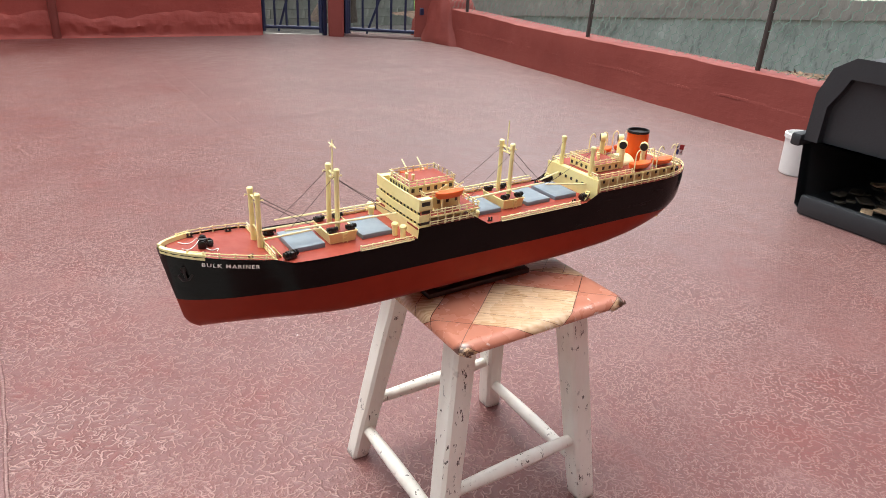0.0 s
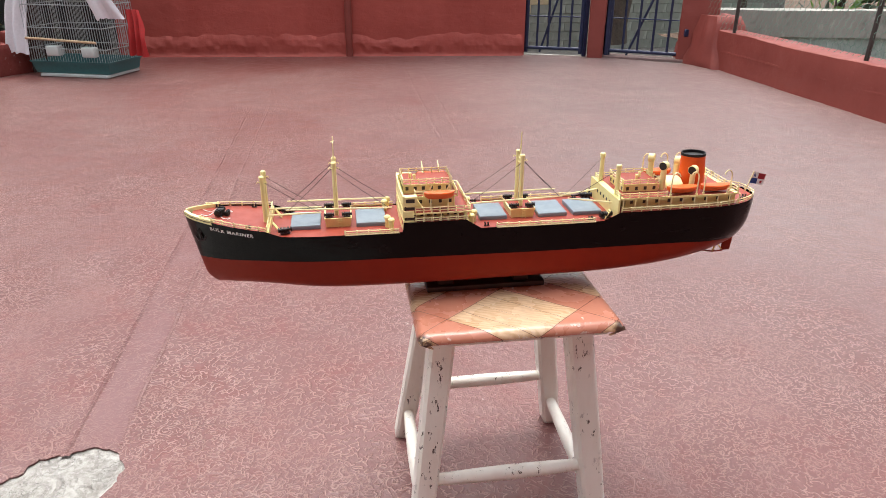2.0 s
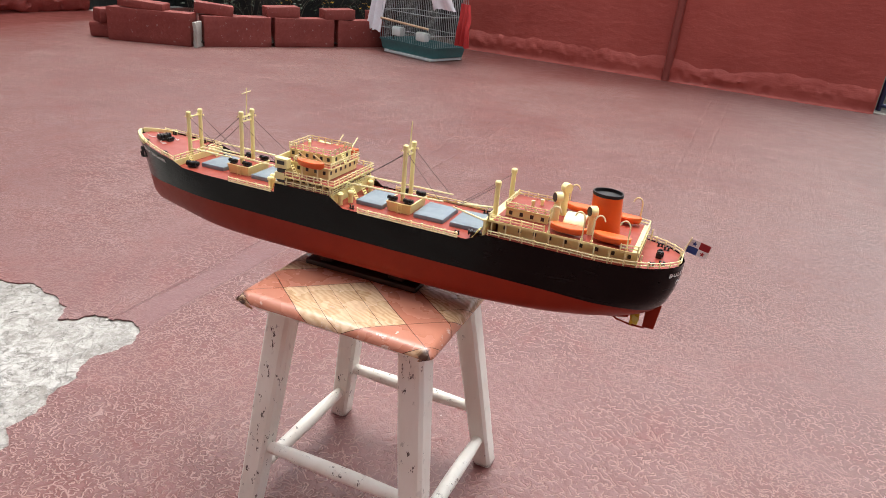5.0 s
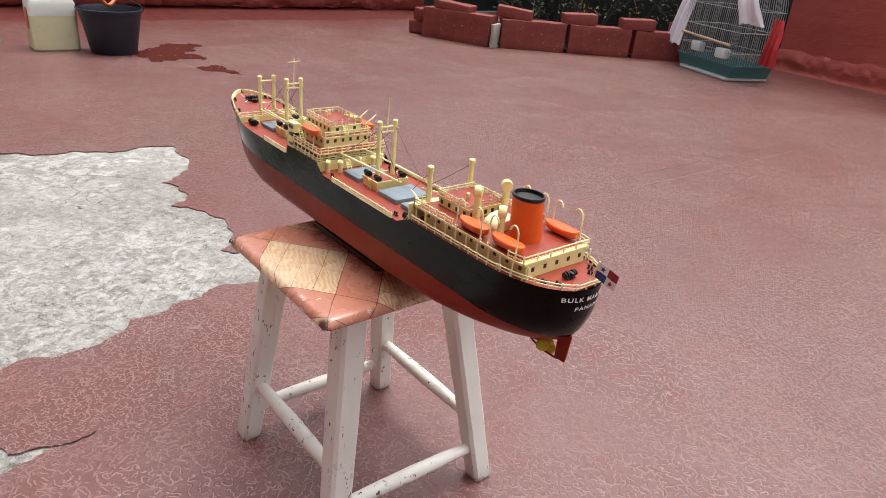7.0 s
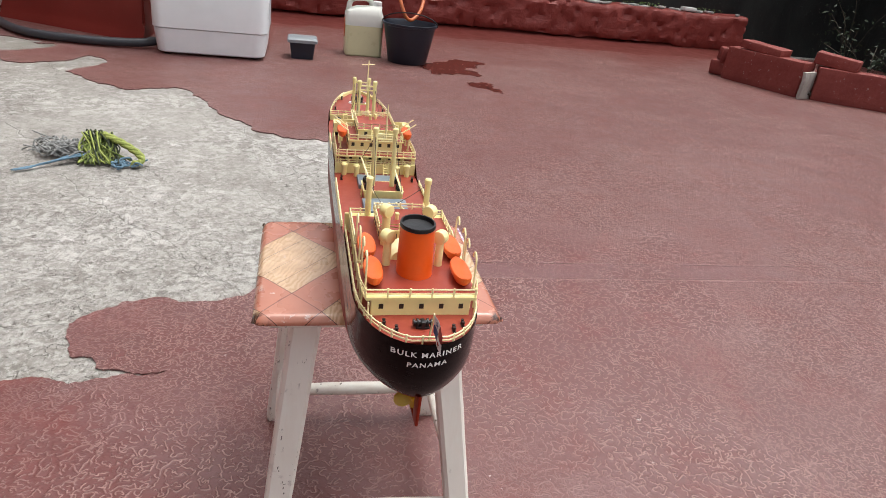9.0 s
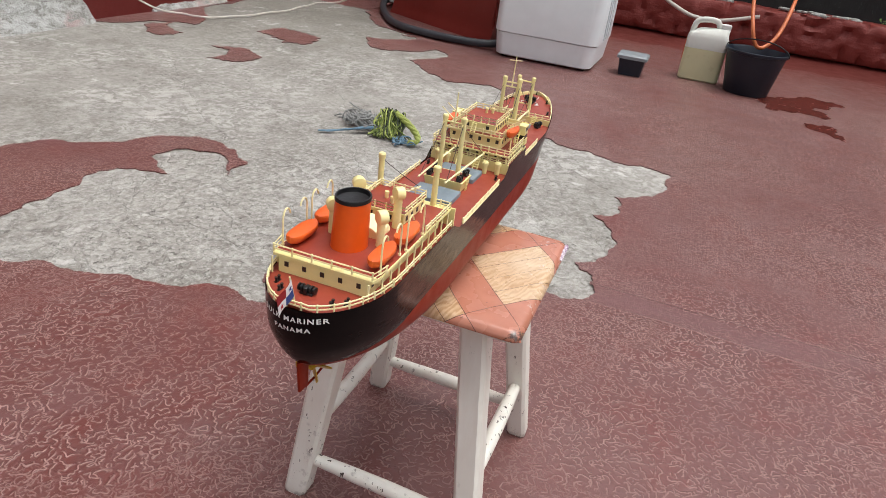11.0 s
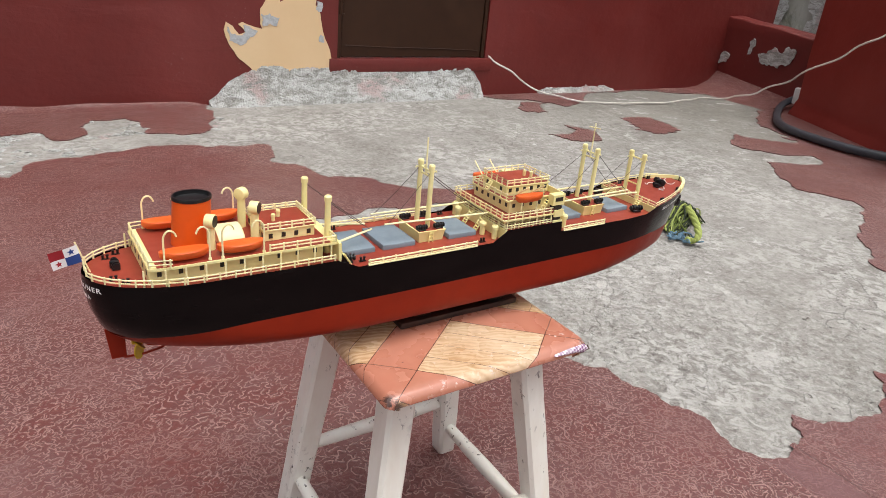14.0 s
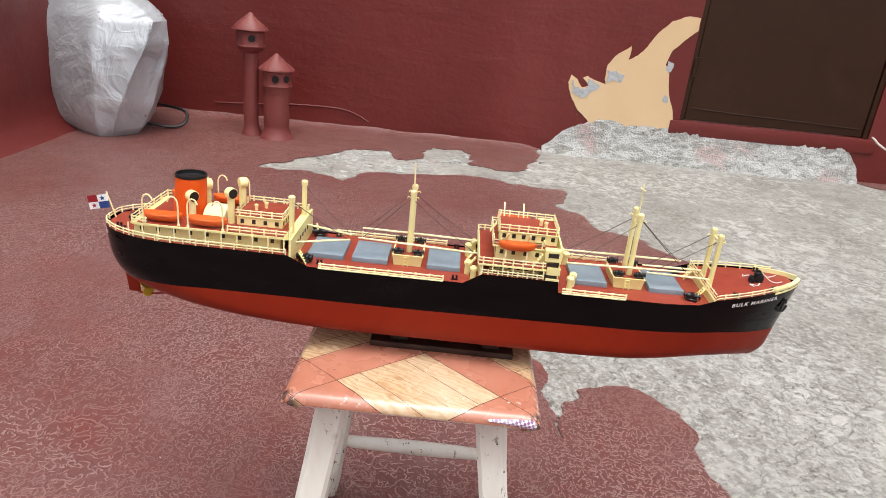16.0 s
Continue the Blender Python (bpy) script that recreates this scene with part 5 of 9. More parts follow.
def build_poop(ship):
    z0, z1 = 0.5315, 0.5515
    low = house("poop_house", ship, 0.806, 0.9852, 0.0465, z0 - 0.002, z1 - 0.001)
    ring_windows(low, 0.806, 0.9853, 0.0467, z0 + 0.0110, 9, 5, "asp", 0.0042, 0.0050)
    # poop top deck, narrower towards the stern
    bm = bmesh.new()
    rows = []
    for k in range(25):
        x = 0.7925 + (0.9862 - 0.7925) * k / 24
        y = min(0.0545, half_breadth(x, 0.535) - 0.0030)
        rows.append([Vector((x, CY - y, z1 - 0.0026)), Vector((x, CY - y, z1)), Vector((x, CY + y, z1)), Vector((x, CY + y, z1 - 0.0026))])
    skin(bm, rows)
    part("poop_top_edge", bm, CREAM, ship)
    bm = bmesh.new()
    skin(bm, [[r[0] + Vector((0, 0.0014, 0.0022)), r[1] + Vector((0, 0.0014, 0.0004)), r[2] + Vector((0, -0.0014, 0.0004)), r[3] + Vector((0, -0.0014, 0.0022))] for r in rows[1:-1]])
    part("poop_top_deck", bm, DECK_RED, ship)
    # front bulkhead with windows
    for y in np.linspace(-0.026, 0.026, 5):
        window(ship, 0.7896, CY + y, 0.5375, "x", 0.0038, 0.0046)
    # gallery posts and rails
    bm = bmesh.new()
    for k in range(11):
        x = 0.800 + 0.0190 * k
        for s in (-1, 1):
            y = min(0.0540, half_breadth(x, 0.535) - 0.0035)
            cyl(bm, (x, CY + s * y, z0), (x, CY + s * y, z1 - 0.002), 0.0010, seg=5)
    tagged(part("stanchion_row", bm, RAIL_CREAM, ship), kind="stuff")
    zdeck = lambda x: lerp_table(x, SHEER) - 0.001
    for s in (-1, 1):
        bm = bmesh.new()
        rail(bm, edge_path(0.797, 0.955, zdeck, s, 0.0022), (0.0034, 0.0068), 0.0155)
        part("poop_rail", bm, RAIL_CREAM, ship)
        bm = bmesh.new()
        pts = [Vector((0.7945, CY + s * 0.0535, z1)), Vector((0.868, CY + s * 0.0535, z1))]
        rail(bm, pts, (0.0036, 0.0072), 0.0147)
        rail(bm, [Vector((0.7945, CY + s * 0.0535, z1)), Vector((0.7945, CY + s * 0.030, z1))], (0.0036, 0.0072), 0.0118)
        part("top_rail", bm, RAIL_CREAM, ship)
    bm = bmesh.new()
    y8, y9 = half_breadth(0.967, 0.535) - 0.003, half_breadth(0.9847, 0.535) - 0.003
    rail(bm, [Vector((0.964, CY - y8, z1)), Vector((0.9847, CY - y9, z1)), Vector((0.9847, CY + y9, z1)), Vector((0.964, CY + y8, z1))], (0.0038, 0.0078), 0.0205)
    part("top_rail", bm, RAIL_CREAM, ship)
    bm = bmesh.new()
    rail(bm, stern_path(0.955, zdeck), (0.0036, 0.0072), 0.0145)
    part("stern_rail", bm, RAIL_CREAM, ship)
    # forward deckhouse
    fwd = house("after_deckhouse", ship, 0.8085, 0.8655, 0.0275, z1, 0.5635)
    ring_windows(fwd, 0.8085, 0.8655, 0.0277, 0.5575, 4, 5, "fasp")
    slab("deckhouse_roof", ship, 0.807, 0.867, 0.029, 0.5648, 0.0016)
    bm = bmesh.new()
    rail(bm, rect_path(0.808, 0.866, 0.0280, 0.5648), (0.0032, 0.0066), 0.0132)
    part("top_rail", bm, RAIL_CREAM, ship)
    for x, y in ((0.838, -0.006), (0.8475, 0.005)):
        bm = bmesh.new()
        lathe(bm, (x, CY + y, 0.5650), [(0.0021, 0), (0.0021, 0.005), (0.0027, 0.0055), (0.0025, 0.0078), (0.001, 0.0084)], 10)
        part("ventilator", bm, CREAM, ship)
    # skylight
    bm = bmesh.new()
    prof = [(-0.0205, 0.0), (-0.0205, 0.0035), (-0.0180, 0.0075), (-0.0125, 0.0112), (-0.0055, 0.0135), (0.0, 0.0140), (0.0055, 0.0135), (0.0125, 0.0112), (0.0180, 0.0075), (0.0205, 0.0035), (0.0205, 0.0)]
    skin(bm, [[Vector((x, CY + y * f, z1 + z * f)) for y, z in prof] for x, f in ((0.8830, 0.96), (0.8836, 1.0), (0.9095, 1.0), (0.9105, 0.96))])
    part("engine_skylight", bm, RAIL_CREAM, ship, "pale cream vaulted engine-room skylight")
    # funnel: raked oval with a black top
    bm = bmesh.new()
    rings = []
    for z, r, m in ((z1, 0.0195, 0), (z1 + 0.0012, 0.0193, 0), (0.5995, 0.0180, 0)):
        c = Vector((0.9335 - (z - z1) * 0.06, CY, z))
        rings.append(ring_pts(c, Vector((1, 0, 0)), Vector((0, 1, 0)), r * 1.05, 32, r * 0.92))
    skin(bm, rings, cap=False)
    fun = part("funnel", bm, ORANGE, ship, "tall orange funnel with a black top")
    bm = bmesh.new()
    rings = []
    for z, r in ((0.5988, 0.0181), (0.5992, 0.0187), (0.6020, 0.0188), (0.603, 0.0184), (0.603, 0.0168), (0.5985, 0.0164), (0.5935, 0.0155), (0.5930, 0.001)):
        c = Vector((0.9335 - (z - z1) * 0.06, CY, z))
        rings.append(ring_pts(c, Vector((1, 0, 0)), Vector((0, 1, 0)), r * 1.05, 32, r * 0.92))
    skin(bm, rings)
    part("funnel_top", bm, BLACK, fun, "black funnel rim")
    for s in (-1, 1):
        cowl(ship, 0.8735, CY + s * 0.0225, z1, 0.0385, 0.0044, 0.0070)
        cowl(ship, 0.9200, CY + s * 0.0262, z1, 0.0310, 0.0040, 0.0072)
        for x0, x1 in ((0.8720, 0.9190), (0.9260, 0.9735)):
            y = CY + s * (0.0440 if x0 < 0.9 else 0.0425)
            boat = lifeboat(ship, x0, x1, y, z1 + 0.0008, 0.0115, 0.0092)
            for x, d in ((x0 + 0.002, 1), (x1 - 0.003, -1)):
                davit(boat, x, min(y + s * 0.0085, CY + 0.0525) if s > 0 else max(y + s * 0.0085, CY - 0.0525), z1, 0.0370, 0.0125, d)


SHIP = build_ship()

# ---- dark wooden stand under the keel ----
bm = bmesh.new()
box(bm, (0.505, CY - 0.034, 0.4050), (0.692, CY + 0.034, 0.4135), 0.0015, 2)
for xx in (0.535, 0.655):
    box(bm, (xx - 0.012, CY - 0.026, 0.4130), (xx + 0.012, CY + 0.026, 0.4245), 0.001)
solo("ship_stand", bm, DARKWOOD, "dark stained wooden stand board under the model ship", "stand", loc=(0.6, CY, 0.4055))


# ---- the stool ----
def build_stool():
    cx, cy = 0.6265, 0.7605
    st = thing("stool", (cx, cy, 0), "square wooden stool with chipped white legs and wood-print vinyl seat", "stool")
    hx, hy, zt = 0.1475, 0.1585, 0.4045
    bm = bmesh.new()
    rings = []
    prof = ((0.004, 0.030), (0.009, 0.016), (0.0125, 0.0045), (0.0140, 0.0005), (0.0135, -0.0028), (0.0115, -0.0034), (0.0075, -0.001), (0.0032, 0.0022), (0.0012, 0.006), (0.0004, 0.014), (0.0, 0.06), (-0.0005, 0.12))
    for drop, inset in prof[::-1][::1]:
        z = zt - drop
        ring = []
        n = 12
        a, b = hx - inset, hy - inset
        rc = min(0.012, a, b)
        for qx, qy, a0 in ((1, 1, 0), (-1, 1, 90), (-1, -1, 180), (1, -1, 270)):
            for k in range(n + 1):
                t = radians(a0 + 90 * k / n)
                p = Vector((cx + qx * (a - rc) + rc * math.cos(t), cy + qy * (b - rc) + rc * math.sin(t), z))
                p.z += 0.0016 * noise.noise(p * 18) - (0.003 if drop > 0.008 else 0.001) * max(0, (abs(p.x - cx) / hx) * (abs(p.y - cy) / hy) - 0.7)
                ring.append(p)
        rings.append(ring)
    skin(bm, rings)
    seat = part("seat", bm, SEAT, st, "vinyl cover printed with terracotta bands and wood squares", smooth=60)
    bm = bmesh.new()
    box(bm, (cx - hx + 0.016, cy - hy + 0.016, zt - 0.030), (cx + hx - 0.016, cy + hy - 0.016, zt - 0.012), 0.002)
    part("seat_board", bm, STOOL_WHITE, st)
    # torn folds at the corners
    for sx, sy in ((-1, -1), (1, -1), (1, 1), (-1, 1)):
        bm = bmesh.new()
        c = Vector((cx + sx * (hx + 0.001), cy + sy * (hy + 0.001), zt - 0.016))
        for k in range(3):
            d = Vector((-sx * (0.003 + 0.006 * k), -sy * 0.002 * k, 0.0055 - 0.004 * k))
            tube(bm, [c + d + Vector((0, 0, 0.004)), c + d + Vector((sx * 0.0015, sy * 0.0015, 0)), c + d + Vector((-sx * 0.004, -sy * 0.004, -0.006))], 0.0022, 6, taper=[0.5, 1, 0.6])
        part("corner_fold", bm, SEAT, seat, "folded worn vinyl corner")
    bm = bmesh.new()
    rows = []
    for k in range(15):
        u = k / 14
        x = cx - hx + 0.0035 + 0.056 * u
        half = 0.0056 * (1 - u) ** 0.75 * min(1.0, u * 9 + 0.35) + 0.0003
        z = zt - 0.0095 + 0.002 * u
        row = [Vector((x, cy + hy + 0.0046 - 0.0022 * abs(v) ** 2, z + v * half)) for v in (-1, -0.5, 0, 0.5, 1)]
        rows.append(row + [p - Vector((0, 0.003, 0)) for p in reversed(row)])
    skin(bm, rows)
    part("cloth_lining", bm, GINGHAM, seat, "purple checked lining showing through a tear")
    # legs
    feet = {(-1, -1): (0.473, 0.620), (1, -1): (0.7715, 0.620), (1, 1): (0.781, 0.9075), (-1, 1): (0.475, 0.905)}
    girth = {(-1, -1): 1.0, (1, -1): 1.06, (1, 1): 1.0, (-1, 1): 0.98}
    tops = {(-1, -1): (0.519, 0.663), (1, -1): (0.725, 0.667), (1, 1): (0.722, 0.8515), (-1, 1): (0.534, 0.856)}
    zl = zt - 0.020
    for k in feet:
        a, b = Vector((*feet[k], 0.0)), Vector((*tops[k], zl))
        bm = bmesh.new()
        rings = []
        for u, w in ((0, 0.0158), (0.012, 0.0172), (0.3, 0.0180), (0.7, 0.0188), (1.0, 0.0192)):
            c = a.lerp(b, u)
            w *= girth[k]
            ch = 0.005
            ring = []
            for qx, qy in ((1, 1), (-1, 1), (-1, -1), (1, -1)):
                p, q = Vector((qx * w, qy * (w - ch), 0)), Vector((qx * (w - ch), qy * w, 0))
                ring += [c + p, c + q] if qx * qy > 0 else [c + q, c + p]
            rings.append(ring)
        skin(bm, rings)
        bmesh.ops.subdivide_edges(bm, edges=[e for e in bm.edges if e.calc_length() > 0.06], cuts=4)
        for v in bm.verts:
            v.co += Vector((noise.noise(v.co * 40), noise.noise(v.co * 40 + Vector((5, 0, 0))), 0)) * 0.0007
        part("leg", bm, STOOL_WHITE, st, smooth=30)

    def at(k, z):
        a, b = Vector((*feet[k], 0.0)), Vector((*tops[k], zl))
        return a.lerp(b, z / zl)
    for ka, kb, z in (((-1, -1), (1, -1), 0.121), ((-1, 1), (1, 1), 0.122), ((-1, -1), (-1, 1), 0.066), ((1, -1), (1, 1), 0.064)):
        p, q = at(ka, z), at(kb, z)
        bm = bmesh.new()
        us = (0.02, 0.1, 0.3, 0.5, 0.7, 0.9, 0.98)
        tube(bm, [p.lerp(q, u) for u in us], 0.0115, 12, taper=[0.78, 0.86, 1.0, 1.06, 1.0, 0.86, 0.78])
        part("stretcher", bm, STOOL_WHITE, st)
    return st


build_stool()


# ---- the roof terrace: slab, paint coat, walls ----
ORANGE_HOSE = plain("hose_orange", (0.62, 0.16, 0.05), 0.45, scale=60)
GREY_HOSE = plain("hose_dark_grey", (0.045, 0.05, 0.06), 0.45, scale=60)
CABLE = plain("cable_white", (0.66, 0.62, 0.56), 0.5, scale=60, var=0.2)
WASHER = plain("washer_white_enamel", (0.82, 0.875, 0.895), 0.35, scale=8, var=0.08, bump=0.0002)
BUCKET = plain("bucket_black_plastic", (0.009, 0.016, 0.030), 0.40, scale=30)
CRATE = plain("crate_black_plastic", (0.028, 0.033, 0.037), 0.45, scale=160, bump=0.0006)
LIDGREY = plain("lid_grey", (0.26, 0.29, 0.31), 0.4, scale=30)
GATE_BLUE = painted("gate_dark_blue", (0.012, 0.020, 0.060), (0.018, 0.030, 0.085), 0.42, 60, 8)
CAGE_TEAL = plain("cage_teal", (0.05, 0.19, 0.20), 0.4, scale=40)
CAGE_WIRE = plain("cage_wire", (0.48, 0.56, 0.57), 0.4, 0.3, scale=40)
CUPS = plain("cup_clear_plastic", (0.62, 0.70, 0.68), 0.25, scale=30, var=0.1)
CLOTH_WHITE = plain("cloth_white", (0.82, 0.83, 0.87), 0.85, scale=60, var=0.12, bump=0.0015)
CLOTH_RED = plain("cloth_red", (0.50, 0.03, 0.03), 0.85, scale=60, bump=0.0015)
LINEN = plain("cloth_dark", (0.05, 0.035, 0.03), 0.85, scale=40)
PERCH = wood("perch_wood", (0.45, 0.32, 0.19), (0.58, 0.44, 0.28), 0.6)
CLAY = wall_paint("chimney_red_paint", (0.165, 0.035, 0.030), (0.23, 0.055, 0.048), 0.55, 0.003)
LEAF = painted("leaf_green", (0.012, 0.026, 0.010), (0.028, 0.048, 0.018), 0.6, 60, 30)
LEAF_LIGHT = painted("leaf_light_green", (0.10, 0.20, 0.035), (0.16, 0.28, 0.06), 0.55, 60, 30)
STRAW = plain("dry_stalk", (0.075, 0.065, 0.045), 0.8, scale=40)
FLOWER = plain("flower_yellow", (0.60, 0.36, 0.03), 0.6, scale=40)
SOIL = plain("soil", (0.05, 0.035, 0.025), 0.95, scale=40, bump=0.01)
BARK = plain("bark", (0.13, 0.10, 0.075), 0.9, scale=25, var=0.6, bump=0.02)
MESHWIRE = plain("fence_wire", (0.20, 0.36, 0.28), 0.5, scale=60)
POST_RUST = plain("fence_post_dark", (0.05, 0.04, 0.035), 0.6, scale=60)
ROPE_DARK = plain("rope_dark_green", (0.035, 0.05, 0.02), 0.8, scale=150, var=0.5)
ROPE_PALE = plain("rope_pale_green", (0.40, 0.47, 0.12), 0.8, scale=150, var=0.4)
ROPE_GREEN = plain("rope_green", (0.16, 0.215, 0.04), 0.8, scale=150, var=0.5, bump=0.002)
ROPE_GREY = plain("rope_grey", (0.34, 0.35, 0.34), 0.85, scale=150, var=0.4, bump=0.002)
ROPE_BLUE = plain("rope_blue", (0.16, 0.28, 0.38), 0.85, scale=150, var=0.4, bump=0.002)
SPARK = plain("block_edge_mortar", (0.42, 0.40, 0.36), 0.9, scale=50, bump=0.004)
LIMEWASH = plain("pale_plaster", (0.56, 0.58, 0.60), 0.85, scale=60, var=0.4, bump=0.002)
LEAFLITTER = plain("leaf_litter", (0.14, 0.085, 0.05), 0.9, scale=30, var=0.6, bump=0.02)
WHITEPLASTIC = plain("white_plastic", (0.74, 0.74, 0.72), 0.4, scale=20, var=0.06)


def tarp_black():
    t = Tree("black_sheet")
    n = t.noise(3.5, 6, 0.65, t.mapped((1, 1, 0.5)), 0.6)
    c = t.mix(t.ramp(n, 0.42, 0.75), (0.004, 0.0055, 0.0055), (0.020, 0.024, 0.022))
    c = t.mix(t.math("MULTIPLY", t.ramp(t.noise(40, 4), 0.64, 0.7), 0.3), c, (0.10, 0.11, 0.10))
    return t.done(c, 0.55, t.bump(n, 0.02))


def silver_tarp():
    t = Tree("silver_tarpaulin")
    n = t.noise(4.0, 2, 0.5, t.mapped((1, 1, 0.7)), 0.6)
    crease = t.math("ADD", t.ramp(t.math("ABSOLUTE", t.math("SUBTRACT", t.noise(5.0, 1, 0.5, t.mapped((1, 1, 0.6), (0.5, 0.3, 0))), 0.5)), 0.0, 0.035, 1.0, 0.0),
                    t.math("MULTIPLY", t.ramp(t.math("ABSOLUTE", t.math("SUBTRACT", t.noise(11.0, 1, 0.5, t.mapped((0.7, 0.7, 1), (0.2, 0.6, 0.4))), 0.5)), 0.0, 0.05, 1.0, 0.0), 0.6))
    n = t.math("ADD", t.noise(5.0, 5, 0.5, None, 0.8), t.math("MULTIPLY", crease, 0.05))
    c = t.mix(t.ramp(n, 0.3, 0.7), (0.40, 0.43, 0.46), (0.54, 0.57, 0.60))
    c = t.mix(t.math("MULTIPLY", t.ramp(t.noise(2.2, 4, 0.7), 0.55, 0.75), 0.45), c, (0.26, 0.25, 0.24))
    c = t.mix(t.math("MULTIPLY", t.ramp(t.noise(26, 3), 0.72, 0.74), 0.8), c, (0.20, 0.05, 0.05))
    return t.done(c, 0.42, t.bump(n, 0.028), 0.2)


def jug_plastic(name, col, alpha):
    t = Tree(name)
    return t.done(t.mix(t.ramp(t.noise(8, 3), 0.3, 0.7), tuple(v * 0.9 for v in col), col), 0.35, Transmission_Weight=alpha, IOR=1.2)


def tinted(name, a, b, dark, scale=9.0, bump=0.008):
    """Daubed or coursed masonry in two tones with dark hollows."""
    t = Tree(name)
    c = t.mix(t.ramp(t.noise(scale * 0.3, 5, 0.6), 0.35, 0.65), a, b)
    d = t.noise(scale, 6, 0.68, t.mapped((1, 1, 0.55)), 0.5)
    c = t.mix(t.ramp(d, 0.34, 0.46, 0.8, 0.0), c, dark)
    c = t.mix(t.ramp(d, 0.56, 0.68, 0.0, 0.7), c, tuple(min(1, v * 1.5) for v in b))
    r = t.rand()
    c = t.mix(t.ramp(r, 0.0, 1.0, 0.0, 0.35), c, dark)
    return t.done(c, 0.9, t.bump(d, bump))


LANE = concrete("lane_cement", 0.42, 0.5)
MOSSY = tinted("mossy_grey_render", (0.36, 0.44, 0.40), (0.48, 0.55, 0.51), (0.16, 0.20, 0.18), 9, 0.014)
MASONRY = tinted("grey_green_masonry", (0.25, 0.275, 0.235), (0.30, 0.32, 0.28), (0.15, 0.16, 0.135), 7, 0.004)
COPING = tinted("pale_coping", (0.36, 0.36, 0.32), (0.44, 0.43, 0.39), (0.21, 0.21, 0.19), 8, 0.004)
PALE_BLOCK = plain("pale_painted_block", (0.62, 0.52, 0.33), 0.8, scale=14)
DRY_LEAF = plain("dry_leaf_brown", (0.20, 0.095, 0.045), 0.8, scale=30, var=0.5)
DRY_LEAF_PALE = plain("dry_leaf_tan", (0.28, 0.18, 0.10), 0.8, scale=30, var=0.5)
TARP_BLACK, SILVER = tarp_black(), silver_tarp()
JUG = jug_plastic("jug_translucent", (0.80, 0.82, 0.76), 0.25)
LIQUID = plain("jug_yellow_liquid", (0.60, 0.58, 0.36), 0.3, scale=10, var=0.1)
WET = plain("wet_red_floor", (0.115, 0.022, 0.015), 0.25, scale=14, var=0.3)

BLOCK_RED = painted("block_red_paint", (0.20, 0.034, 0.026), (0.25, 0.052, 0.040), 0.7, 45, 7, 0.003, (0.34, 0.25, 0.22), 0.012)
SWEPT_RED = wall_paint("swept_red_paint", (0.112, 0.019, 0.014), (0.145, 0.032, 0.026), 0.42, 0.004)
# wall red brightened in its base colour to make up for low light here
WALL_NORTH_LIFTED = wall_paint("wall_red_north_lifted", (0.31, 0.048, 0.034), (0.385, 0.072, 0.052), 0.6, 0.007, 1.3)
PARAPET = wall_paint("parapet_red", (0.175, 0.021, 0.015), (0.22, 0.032, 0.023), 0.6, 0.014)

# brighter copy of the wall red: the pier's lit face put into colour
PIER_RED_LIFTED = wall_paint("pier_red_lifted", (0.20, 0.024, 0.017), (0.245, 0.034, 0.025), 0.42, 0.0025)
MOSSY_PALE = tinted("old_mossy_wall", (0.34, 0.34, 0.28), (0.52, 0.52, 0.47), (0.13, 0.135, 0.09), 5, 0.012)
XW, XE, YS, YN = -5.05, 3.36, -2.25, 6.45

# lines along which the red coat has come off the slab
LOSS_NORTH = [(-1.20, 1.07), (-0.99, 1.04), (-0.85, 0.90), (-0.71, 0.94), (-0.64, 0.86), (-0.48, 0.96), (-0.27, 0.87), (-0.22, 0.93), (-0.12, 0.95), (-0.05, 0.88), (-0.08, 0.79),
              (-0.04, 0.66), (0.045, 0.48), (0.052, 0.385), (0.028, 0.342), (0.05, 0.262), (0.12, 0.188), (0.173, 0.178), (0.216, 0.193), (0.272, 0.216), (0.27, 0.25), (0.308, 0.267), (0.322, 0.401), (0.333, 0.393), (0.344, 0.274), (0.359, 0.232), (0.338, 0.143), (0.361, 0.095), (0.40, 0.02), (0.44, -0.12), (0.52, -0.38)]
LOSS_TONGUE = [(0.41, -0.48), (0.20, -0.53), (-0.02, -0.57), (-0.12, -0.40), (-0.20, -0.54), (-0.33, -0.50), (-0.36, -0.40), (-0.28, -0.30), (-0.22, -0.25), (-0.34, -0.26), (-0.42, -0.36),
               (-0.45, -0.54), (-0.34, -0.66), (-0.25, -0.69), (0.02, -0.93), (0.17, -1.20), (0.09, -1.43)]
LOSS_SOUTH = [(0.36, -1.46), (0.70, -1.47), (0.98, -1.42), (1.08, -1.24), (1.28, -1.34), (1.48, -1.32), (1.36, -1.52), (1.16, -1.78), (0.98, -1.86), (0.90, -1.70), (0.78, -1.76), (0.72, -2.02), (0.58, -2.03),
              (0.54, -1.74), (0.40, -1.68), (0.26, -1.74), (0.18, -1.95), *[(0.14 - 0.089 * k, -2.249) for k in range(21)]]
